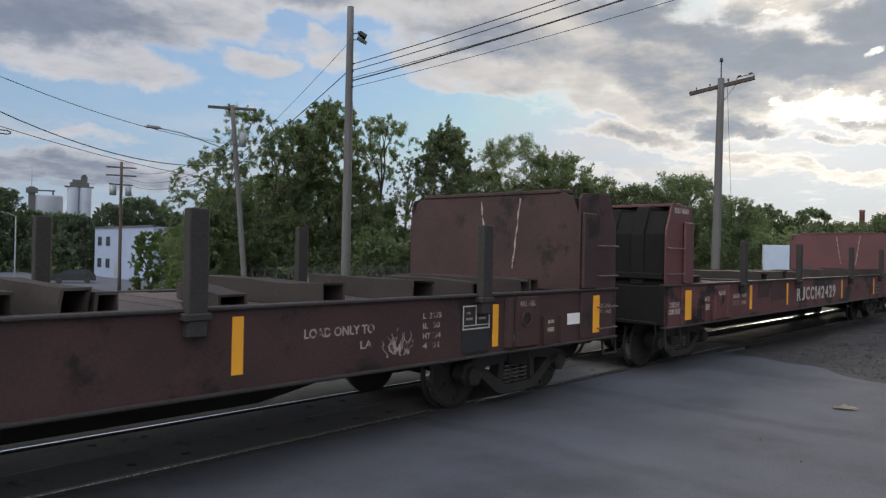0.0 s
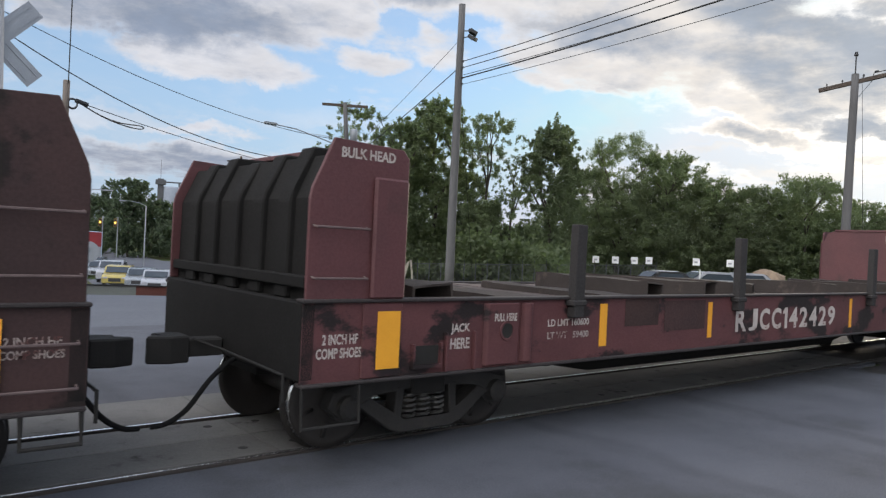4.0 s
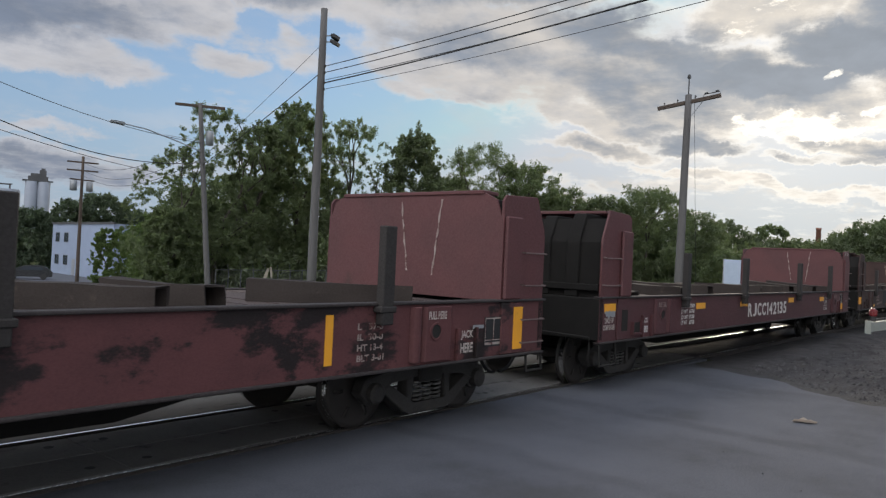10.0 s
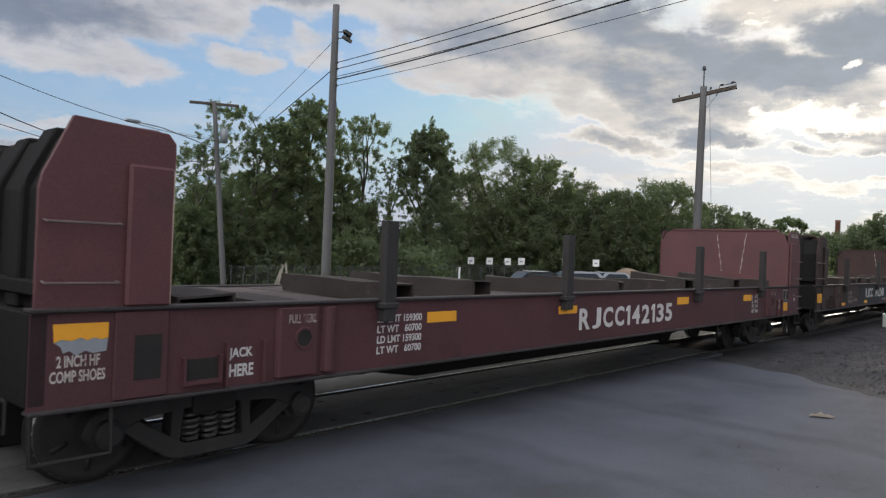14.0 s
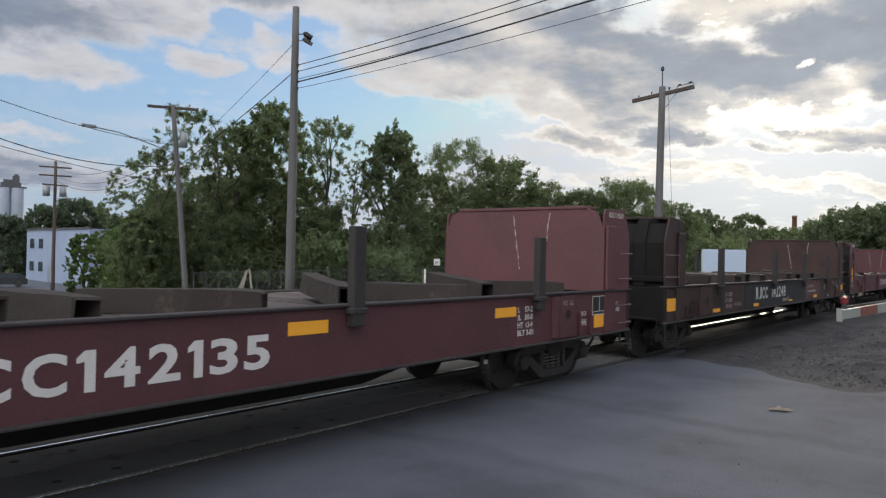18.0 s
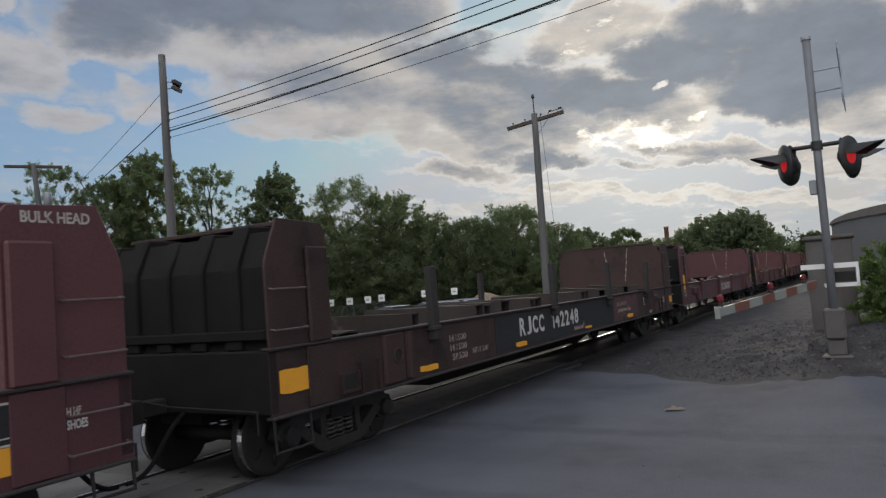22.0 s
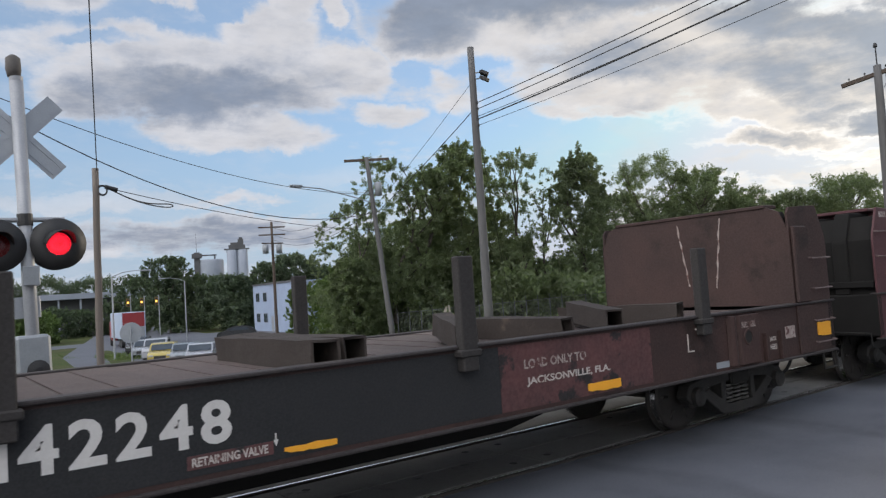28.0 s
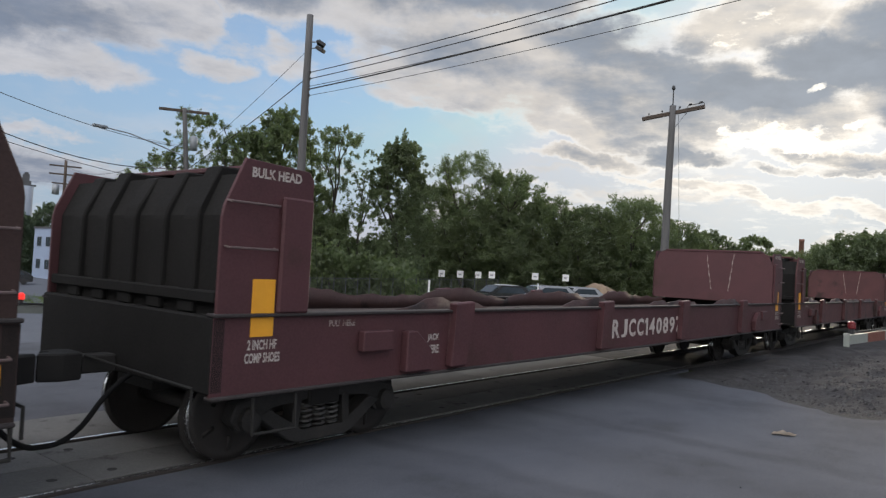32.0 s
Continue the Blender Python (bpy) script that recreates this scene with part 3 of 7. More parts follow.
def rod(bm, p0, p1, r0, r1=None, n=10, caps=True):
    p0, p1 = Vector(p0), Vector(p1)
    r1 = r0 if r1 is None else r1
    d = (p1 - p0)
    q = d.to_track_quat("Z", "Y").to_matrix()
    ra, rb = [], []
    for i in range(n):
        c = Vector((math.cos(2 * math.pi * i / n), math.sin(2 * math.pi * i / n), 0))
        ra.append(bm.verts.new(p0 + q @ (c * r0)))
        rb.append(bm.verts.new(p1 + q @ (c * r1)))
    for i in range(n):
        j = (i + 1) % n
        bm.faces.new((ra[i], ra[j], rb[j], rb[i]))
    if caps:
        bm.faces.new(ra[::-1]), bm.faces.new(rb)
    return bm


def tube(bm, pts, r, n=7):
    return sweep(bm, pts, [r] * len(pts), n)


def sweep(bm, pts, radii, n=8):
    """One welded skin along a line of points."""
    pts = [Vector(p) for p in pts]
    rings, side = [], None
    for i, p in enumerate(pts):
        d = (pts[min(i + 1, len(pts) - 1)] - pts[max(i - 1, 0)]).normalized()
        if side is None:
            side = d.orthogonal().normalized()
        side = (side - d * side.dot(d)).normalized()
        up = d.cross(side)
        rings.append([bm.verts.new(p + (side * math.cos(2 * math.pi * k / n) + up * math.sin(2 * math.pi * k / n)) * radii[i]) for k in range(n)])
    for a, b in zip(rings, rings[1:]):
        for k in range(n):
            j = (k + 1) % n
            bm.faces.new((a[k], a[j], b[j], b[k]))
    bm.faces.new(rings[0][::-1]), bm.faces.new(rings[-1])
    return bm


def lathe(bm, prof, n=24, axis="y", at=(0, 0, 0), caps=True):
    """Turns a profile of (radius, height) round an axis."""
    rings = []
    for r, h in prof:
        ring = []
        for i in range(n):
            a = 2 * math.pi * i / n
            c, s = r * math.cos(a), r * math.sin(a)
            p = {"y": (c, h, s), "z": (c, s, h), "x": (h, c, s)}[axis]
            ring.append(bm.verts.new((p[0] + at[0], p[1] + at[1], p[2] + at[2])))
        rings.append(ring)
    for a, b in zip(rings, rings[1:]):
        for i in range(n):
            j = (i + 1) % n
            bm.faces.new((a[i], a[j], b[j], b[i]))
    for ring in (rings[0], rings[-1]) if caps else ():
        bm.faces.new(ring)
    return bm


def number(text, size, width, mat, parent, loc):
    """Large stencilled characters, each in a cell of the same width."""
    wide = {"1": 0.40, "J": 0.74, "R": 0.88, "C": 0.86}
    gap = 0.19
    total = sum(wide.get(ch, 0.80) for ch in text) + gap * (len(text) - 1)
    k, x = width / total, loc[0]
    for ch in text:
        w = wide.get(ch, 0.80) * k
        if ch == "1":
            one = [(0.0, 0.70), (0.0, 0.83), (0.42, 1.0), (1.0, 1.0), (1.0, 0.0), (0.42, 0.0), (0.42, 0.74)]
            part("stencil_character", prism(B(), [(a * w, b * size) for a, b in one], -0.003, 0.0), mat, parent, loc=(x, loc[1], loc[2]))
        else:
            letters(ch, size, w, mat, parent, (x, loc[1], loc[2]))
        x += w + gap * k


def letters(text, size, width, mat, parent, loc, wide=1.0, thick=0.003):
    """Built-in font, stood up in the xz plane facing -y, fitted to a height and (where given) a width."""
    cu = bpy.data.curves.new("text", "FONT")
    cu.body, cu.size, cu.extrude, cu.resolution_u, cu.offset = text, 1.0, 0.0, 3, 0.030
    ob = bpy.data.objects.new("text", cu)
    me = bpy.data.meshes.new_from_object(ob)
    bpy.data.objects.remove(ob)
    xs, ys = [v.co.x for v in me.vertices], [v.co.y for v in me.vertices]
    w, h = max(xs) - min(xs), max(ys) - min(ys)
    sy = size / h
    sx = width / w if width else sy * wide
    co = [((v.co.x - min(xs)) * sx, -thick, (v.co.y - min(ys)) * sy) for v in me.vertices]
    faces = [tuple(p.vertices) for p in me.polygons]
    bpy.data.meshes.remove(me)
    # one mesh a character: faces that share corners belong together
    root = list(range(len(co)))

    def top(i):
        while root[i] != i:
            root[i] = root[root[i]]
            i = root[i]
        return i

    for f in faces:
        for i in f[1:]:
            root[top(i)] = top(f[0])
    groups = {}
    for f in faces:
        groups.setdefault(top(f[0]), []).append(f)
    for fs in groups.values():
        used = sorted({i for f in fs for i in f})
        at = {i: k for k, i in enumerate(used)}
        cm = bpy.data.meshes.new("stencil_character")
        cm.from_pydata([co[i] for i in used], [], [tuple(at[i] for i in f) for f in fs])
        cm.materials.append(mat)
        o = new("stencil_character", cm)
        o.location, o.parent = loc, parent


def smoothstep(a, b, x):
    u = min(max((x - a) / (b - a), 0.0), 1.0)
    return u * u * (3 - 2 * u)


def land(x, y):
    """Height of the ground."""
    z = -0.07
    z -= 2.45 * smoothstep(13.0, 56.0, y)
    z += 0.62 * math.exp(-((x - 15.0) / 3.2) ** 2 - ((y + 0.2) / 2.0) ** 2) 
    if x > 15.5:
        z -= 0.06 * smoothstep(15.5, 18.0, x) * smoothstep(2.2, 4.2, y) * (1 - smoothstep(9.0, 13.0, y))
    return z

# ---- ground ----


def grid_sheet(name, xs, ys, mat, lift, label, category, kind="structure", height=land):
    vs = [(x, y, height(x, y) + lift) for y in ys for x in xs]
    n = len(xs)
    fs = [(j * n + i, j * n + i + 1, (j + 1) * n + i + 1, (j + 1) * n + i) for j in range(len(ys) - 1) for i in range(n - 1)]
    me = bpy.data.meshes.new(name)
    me.from_pydata(vs, [], fs)
    me.materials.append(mat)
    for p in me.polygons:
        p.use_smooth = True
    return tagged(new(name, me), label, category, kind=kind)


def spread(a, b, step):
    n = max(2, int(round((b - a) / step)) + 1)
    return [a + (b - a) * i / (n - 1) for i in range(n)]


far_x = [-1500, -700, -300, -120, -60] + spread(-30, 60, 1.0) + [70, 85, 110, 150, 220, 350, 600, 1000, 1800]
far_y = [-900, -300, -100, -50] + spread(-25, 62, 1.0) + [70, 85, 110, 150, 220, 350, 600, 1000, 1800]
ground = grid_sheet("ground", far_x, far_y, SOIL, 0.0, "uneven grassy soil with bare earth beside the tracks", "ground")


def ribbon(name, line, mat, lift, label, category, step=2.0):
    """A strip of paving along (x, y, half width) points, draped on the ground."""
    pts = []
    for (x0, y0, w0), (x1, y1, w1) in zip(line, line[1:]):
        k = max(1, int(math.hypot(x1 - x0, y1 - y0) / step))
        pts += [(x0 + (x1 - x0) * i / k, y0 + (y1 - y0) * i / k, w0 + (w1 - w0) * i / k) for i in range(k)]
    pts.append(line[-1])
    vs, fs, cols = [], [], 9
    for i, (x, y, w) in enumerate(pts):
        xa, ya, _ = pts[max(i - 1, 0)]
        xb, yb, _ = pts[min(i + 1, len(pts) - 1)]
        d = Vector((xb - xa, yb - ya)).normalized()
        for c in range(cols):
            o = (c / (cols - 1) * 2 - 1) * w
            px, py = x + d.y * o, y - d.x * o
            vs.append((px, py, land(px, py) + lift))
    for i in range(len(pts) - 1):
        for c in range(cols - 1):
            a = i * cols + c
            fs.append((a, a + 1, a + cols + 1, a + cols))
    me = bpy.data.meshes.new(name)
    me.from_pydata(vs, [], fs)
    me.materials.append(mat)
    for p in me.polygons:
        p.use_smooth = True
    return tagged(new(name, me), label, category, kind="structure")


def edge_x(y):
    """Right-hand edge of the paved crossing."""
    return 12.3 + 0.72 * max(y - 1.0, 0.0) + 0.25 * math.sin(y * 2.1) + 0.12 * math.sin(y * 5.3 + 1)


def paved(name, y0, y1, x0, mat, lift, label, right=edge_x):
    vs, fs = [], []
    ys = spread(y0, y1, 0.35)
    cols = 24
    for y in ys:
        x1 = right(y)
        for c in range(cols + 1):
            x = x0 + (x1 - x0) * c / cols
            z = land(x, y) + lift
            if c == cols:
                z = land(x, y) - 0.02
            vs.append((x, y, max(z, -0.062 + lift) if c < cols else z))
    for j in range(len(ys) - 1):
        for c in range(cols):
            a = j * (cols + 1) + c
            fs.append((a, a + 1, a + cols + 2, a + cols + 1))
    me = bpy.data.meshes.new(name)
    me.from_pydata(vs, [], fs)
    me.materials.append(mat)
    for p in me.polygons:
        p.use_smooth = True
    return tagged(new(name, me), label, "road", kind="structure")


TRACK_Y, GAUGE_HALF = 6.505, 0.7525
paved("road_apron_near", -14.0, 5.60, -16.0, ASPHALT, 0.045, "patched grey asphalt before the level crossing")
paved("road_apron_far", 8.35, 15.0, -9.0, ASPHALT, 0.045, "grey asphalt beyond the level crossing", right=lambda y: 17.0 - 0.9 * max(y - 9, 0))
street = ribbon("street", [(5.0, 14.0, 7.5), (7.5, 26.0, 6.6), (12.0, 45.0, 7.0), (16.5, 62.0, 8.5), (24.0, 92.0, 9.0), (31.0, 130.0, 7.0), (40.0, 190.0, 6.5), (50, 260, 6.5)], ASPHALT_FAR, 0.035, "pale grey two-way street running downhill", "road")
for line, lab in (([(12.6, 55, 0.9), (14.6, 68, 0.9), (16.8, 85, 0.35)], "narrow grass verge between the street and the sidewalk"), ([(8.0, 60, 2.0), (9.6, 74, 1.7), (12.2, 94, 0.9)], "grass verge beside the sidewalk")):
    ribbon("verge", line, SOIL, 0.07, lab, "verge")
lot = ribbon("parking_lot", [(22.0, 74.0, 13.0), (36.0, 80.0, 15.0), (52.0, 88.0, 15.0)], ASPHALT_FAR, 0.025, "wide pale asphalt lot beside the street", "road")
cross_street = ribbon("cross_street", [(-60, 112, 5), (20, 104, 5), (70, 100, 5), (140, 96, 5)], ASPHALT_FAR, 0.03, "pale asphalt side street", "road")


def lumps(x, y):
    """Heaped gravel and dirt, from the edge of the paving to the rails."""
    away = smoothstep(edge_x(y) + 0.1, edge_x(y) + 1.3, x) * (1 - smoothstep(4.7, 5.4, y))
    n1, n2, n3 = (noise.noise((x * k, y * k, k)) for k in (0.8, 2.1, 5.3))
    return away * (0.045 + 0.16 * max(n1, -0.1) + 0.10 * max(n2, -0.2) + 0.04 * n3)


grid_sheet("gravel_shoulder", spread(11.6, 26.0, 0.14), spread(-3.4, 5.5, 0.14), GRAVEL, 0.014, "heaped grey gravel and dirt beside the track", "gravel", height=lambda x, y: land(x, y) + lumps(x, y))
ribbon("gravel_shoulder", [(25.9, 2.5, 3.0), (60, 2.5, 3.0), (160, 2.5, 3.0)], GRAVEL, 0.012, "bed of grey gravel beside the track", "gravel", step=1.0)
ballast = ribbon("ballast", [(15.7, TRACK_Y, 2.3), (40, TRACK_Y, 2.3), (120, TRACK_Y, 2.3), (420, TRACK_Y, 2.3)], GRAVEL, 0.028, "dark ballast bed under the rails", "gravel", step=1.0)
ribbon("ballast", [(-200, TRACK_Y, 2.3), (-9, TRACK_Y, 2.3)], GRAVEL, 0.02, "dark ballast bed under the rails", "gravel", step=4.0)

# sidewalk and verge across the track
walk_slabs = empty("sidewalk", pose(0, 0, 0), "pale concrete sidewalk slabs beside the street", "sidewalk", kind="structure")
for i in range(26):
    y = 12.5 + i * 1.55
    x = -0.9 + 0.19 * (y - 12.5)
    bm = chamfer(box(B(), -0.75, 0.75, -0.76, 0.76, -0.1, 0.0), 0.015)
    part("slab", bm, PAVING, walk_slabs, loc=(x, y, land(x, y) + 0.06)).rotation_euler = (-0.05 * smoothstep(13, 24, y), 0, -0.19)

# loose stones on the shoulder
rng = random.Random(11)
sv, sf = [], []
for i in range(9000):
    u = rng.random()
    x = 12.4 + 13.0 * u * u * 1.0 + rng.gauss(0, 0.5)
    y = rng.uniform(-1.6, 4.6)
    if x < edge_x(y) - 0.35 or (x > 15.5 and y > 4.3):
        continue
    r = rng.choice((0.012, 0.016, 0.02, 0.024, 0.03, 0.045)) * rng.uniform(0.7, 1.3)
    z = land(x, y) + lumps(x, y) + 0.014
    base = len(sv)
    for a in range(5):
        t = a * 1.2566 + rng.uniform(-0.3, 0.3)
        sv.append((x + r * math.cos(t) * rng.uniform(0.7, 1.3), y + r * math.sin(t) * rng.uniform(0.7, 1.2), z - 0.01))
    sv.append((x + rng.uniform(-0.3, 0.3) * r, y + rng.uniform(-0.3, 0.3) * r, z + r * rng.uniform(0.35, 0.8)))
    sf += [(base + a, base + (a + 1) % 5, base + 5) for a in range(5)]
me = bpy.data.meshes.new("loose_stones")
me.from_pydata(sv, [], sf)
me.materials.append(STONE)
tagged(new("loose_stones", me), "scattered grey ballast stones on the gravel shoulder", "gravel", kind="stuff")

bm = B()
outline = [(0.16 * math.cos(a) * (1 + 0.35 * math.sin(3.3 * a)), 0.12 * math.sin(a) * (1 + 0.3 * math.cos(2.6 * a))) for a in (2 * math.pi * i / 14 for i in range(14))]
ring = [bm.verts.new((x, y, 0.012 + 0.02 * abs(math.sin(i * 1.9)))) for i, (x, y) in enumerate(outline)]
mid_v = bm.verts.new((0, 0, 0.035))
for i in range(14):
    bm.faces.new((ring[i], ring[(i + 1) % 14], mid_v))
bmesh.ops.solidify(bm, geom=list(bm.faces), thickness=0.006)
litter = part("paper_litter", bm, material("tan_paper", (0.40, 0.34, 0.28), (0.30, 0.24, 0.19), 0.9, scale=9, bump=0.2), loc=(10.17, 2.35, -0.02))
tagged(litter, "crumpled scrap of tan paper on the asphalt", "litter")
rng = random.Random(23)
sv, sf = [], []
for i in range(420):
    x, y = rng.uniform(1.5, 13.0), rng.uniform(-1.5, 5.4)
    if x > edge_x(y) - 0.3:
        continue
    r = rng.uniform(0.005, 0.016) * (1.6 if rng.random() < 0.08 else 1)
    base = len(sv)
    for a in range(4):
        sv.append((x + r * math.cos(a * 1.57 + x), y + r * math.sin(a * 1.57 + x) * 0.8, -0.027))
    sv.append((x, y, -0.027 + r))
    sf += [(base + a, base + (a + 1) % 4, base + 4) for a in range(4)]
me = bpy.data.meshes.new("road_grit")
me.from_pydata(sv, [], sf)
me.materials.append(STONE)
tagged(new("road_grit", me), "scattered grit on the asphalt", "grit", kind="stuff")

# ---- track ----


def rail_profile(bm, x0, x1, y):
    pts = [(-0.075, -0.17), (0.075, -0.17), (0.075, -0.158), (0.012, -0.14), (0.010, -0.045), (0.036, -0.032), (0.036, -0.006), (0.028, 0.0), (-0.028, 0.0), (-0.036, -0.006), (-0.036, -0.032), (-0.010, -0.045), (-0.012, -0.14), (-0.075, -0.158)]
    return prism(bm, [(y + a, b) for a, b in pts], x0, x1, "x")


for side, y in (("near", TRACK_Y - GAUGE_HALF), ("far", TRACK_Y + GAUGE_HALF)):
    rail = empty("rail", pose(0, 0, 0), "steel rail with a bright worn running surface", "rail", group="rails of the track", kind="structure")
    part("rail_section", rail_profile(B(), -200, 420, y), RAIL_SIDE, rail, "rust-brown rail web and foot")
    part("running_band", box(B(), -200, 420, *((y + 0.006, y + 0.026) if side == "near" else (y - 0.026, y + 0.012)), -0.001, 0.002), RAIL_TOP, rail, "polished running band")

crossing = empty("level_crossing", pose(0, 0, 0), "concrete panels laid between and beside the rails", "level crossing", kind="structure")
panel_x = spread(-9.6, 15.6, 2.4)
for x0, x1 in zip(panel_x, panel_x[1:]):
    for y0, y1 in ((TRACK_Y - GAUGE_HALF + 0.11, TRACK_Y - 0.012), (TRACK_Y + 0.012, TRACK_Y + GAUGE_HALF - 0.11), (TRACK_Y + GAUGE_HALF + 0.075, 8.36)):
        part("crossing_panel", chamfer(box(B(), x0 + 0.004, x1 - 0.004, y0, y1, -0.3, -0.008), 0.004), CONCRETE, crossing)
for x0, x1 in zip(panel_x, panel_x[1:]):
    part("asphalt_infill", box(B(), x0, x1, 5.57, TRACK_Y - GAUGE_HALF - 0.04, -0.3, -0.021), ASPHALT, crossing)
bm = B()
for x in panel_x[1:-1]:
    for y in (TRACK_Y - 0.42, TRACK_Y + 0.42):
        for dx in (-0.25, 0.25):
            rod(bm, (x + dx, y, -0.03), (x + dx, y, -0.0065), 0.045, n=8)
part("lag_bolts", bm, GRIME, crossing, "dark recessed bolts")

# ---- the train ----
PITCH = 18.48
COEF = (29.991002, -0.818506, 2.988169, 2.171673, -1.588081, -1.174047)


def travelled(t):
    q = (t - 16) / 16
    return sum(c * q ** (i + 1) for i, c in enumerate(COEF)) + 0.11 * max(0.0, 1 - t / 8) + 0.05 * math.exp(-((t - 5) / 1.5) ** 2)


HALF_Y = 1.55
MOVING = []
WHEELS = []


def wheelset(parent, x):
    bm = B()
    for s in (-1, 1):
        y = s * 0.7525
        prof = [(0.12, -0.085), (0.15, -0.06), (0.36, -0.055), (0.418, -0.062), (0.420, 0.045), (0.452, 0.052), (0.456, 0.075), (0.40, 0.078), (0.36, 0.045), (0.16, 0.055), (0.12, 0.09)]
        lathe(bm, [(r, h * (-s) + y) for r, h in prof], 40, "y")
        for k in range(6):
            a = k * math.pi / 3
            box(bm, -0.02, 0.02, -0.012, 0.012, 0.2, 0.33, Matrix.Translation((0, y + s * 0.058, 0)) @ Matrix.Rotation(a, 4, "Y"))
    rod(bm, (0, -1.02, 0), (0, 1.02, 0), 0.075, n=14)
    w = part("wheelset", bm, WHEEL, parent, "dark steel wheels on a common axle", (x, 0, 0.42), smooth=True)
    bt = B()
    for s in (-1, 1):
        lathe(bt, [(0.4215, s * 0.7525 - 0.04), (0.4215, s * 0.7525 + 0.04)], 40, "y")
    me_ = w.data
    me_.materials.append(TREAD)
    tmp = bpy.data.meshes.new("t")
    bt.to_mesh(tmp), bt.free()
    bm2 = B()
    bm2.from_mesh(me_)
    k = len(bm2.faces)
    bm2.from_mesh(tmp)
    bm2.faces.ensure_lookup_table()
    for f in bm2.faces[k:]:
        f.material_index = 1
    bm2.to_mesh(me_), bm2.free()
    WHEELS.append(w)
    return w


def bogie(car, x):
    """A three-piece freight truck."""
    tr = new("bogie")
    tr.parent, tr.location = car, (x, 0, 0)
    tr.empty_display_size = 0.2
    for s in (-1, 1):
        y = s * 1.0
        bm = B()
        # top chord, bottom chord, columns and pedestals
        prism(bm, [(-1.08, 0.42), (-1.02, 0.56), (-0.78, 0.62), (0, 0.66), (0.78, 0.62), (1.02, 0.56), (1.08, 0.42), (0.97, 0.32), (0.80, 0.42), (0.62, 0.51), (0, 0.55), (-0.62, 0.51), (-0.80, 0.42), (-0.97, 0.32)], y - 0.08, y + 0.08)
        prism(bm, [(-0.80, 0.43), (-0.66, 0.49), (-0.27, 0.235), (0.27, 0.235), (0.66, 0.49), (0.80, 0.43), (0.42, 0.16), (0.30, 0.125), (-0.30, 0.125), (-0.42, 0.16)], y - 0.095, y + 0.095)
        for k in (-1, 1):
            prism(bm, [(k * 0.30, 0.2), (k * 0.38, 0.24), (k * 0.36, 0.56), (k * 0.26, 0.56)], y - 0.085, y + 0.085)
        part("side_frame", chamfer(bm, 0.012), TRUCK, tr, "dusty cast side frame")
        for k in (-0.17, 0.0, 0.17):
            bm = B()
            pts = [(k + 0.062 * math.cos(a * 0.6283), y - s * -0.02 + 0.062 * math.sin(a * 0.6283), 0.235 + 0.245 * a / 50) for a in range(51)]
            tube(bm, pts, 0.016, 5)
            part("coil_spring", bm, SPRING, tr, "dull steel coil spring")
        for k in (-0.89, 0.89):
            bm = B()
            lathe(bm, [(0.02, -s * -0.17 + y), (0.075, s * 0.165 + y), (0.11, s * 0.14 + y), (0.115, s * 0.05 + y), (0.14, s * 0.04 + y), (0.14, -s * 0.05 + y)], 18, "y", (k, 0, 0.42))
            part("axle_cap", bm, TRUCK, tr, "round bearing end cap")
    part("bolster", chamfer(box(B(), -0.2, 0.2, -1.12, 1.12, 0.47, 0.68), 0.02), GRIME, tr)
    part("brake_beam", box(box(B(), -0.46, -0.40, -0.8, 0.8, 0.3, 0.38), 0.40, 0.46, -0.8, 0.8, 0.3, 0.38), GRIME, tr)
    for k in (-0.89, 0.89):
        wheelset(tr, k)
    return tr


def coupler(car, s):
    x = s * 8.53
    bm = B()
    box(bm, min(x, x + s * 0.35), max(x, x + s * 0.35), -0.09, 0.09, 0.78, 0.94)
    prism(bm, [(x + s * 0.33, -0.14), (x + s * 0.52, -0.17), (x + s * 0.70, -0.10), (x + s * 0.66, -0.02), (x + s * 0.52, 0.0), (x + s * 0.60, 0.13), (x + s * 0.42, 0.17), (x + s * 0.33, 0.12)], 0.74, 0.98, "z")
    part("coupler", chamfer(bm, 0.015), GRIME, car, "greasy black knuckle coupler")
    y = -0.32
    pts = [(x - s * 0.05, y, 0.80), (x + s * 0.06, y, 0.74), (x + s * 0.22, y - 0.01, 0.60), (x + s * 0.40, y - 0.02, 0.38), (x + s * 0.56, y - 0.01, 0.27), (x + s * 0.70, y, 0.25)]
    smoothp = []
    for i in range(len(pts) - 1):
        for k in range(4):
            u = k / 4
            p0, p1, p2, p3 = (Vector(pts[max(i - 1, 0)]), Vector(pts[i]), Vector(pts[i + 1]), Vector(pts[min(i + 2, len(pts) - 1)]))
            smoothp.append(0.5 * ((2 * p1) + (p2 - p0) * u + (2 * p0 - 5 * p1 + 4 * p2 - p3) * u * u + (3 * p1 - p0 - 3 * p2 + p3) * u ** 3))
    smoothp.append(Vector(pts[-1]))
    part("air_hose", tube(B(), smoothp, 0.024, 8), HOSE, car, "hanging black rubber air hose")
    # uncoupling lever across the end
    part("uncoupling_lever", tube(B(), [(x + s * 0.08, -1.45, 0.62), (x + s * 0.08, -1.45, 0.83), (x + s * 0.08, -0.25, 0.86), (x + s * 0.3, -0.1, 0.95)], 0.013, 6), GRIME, car)


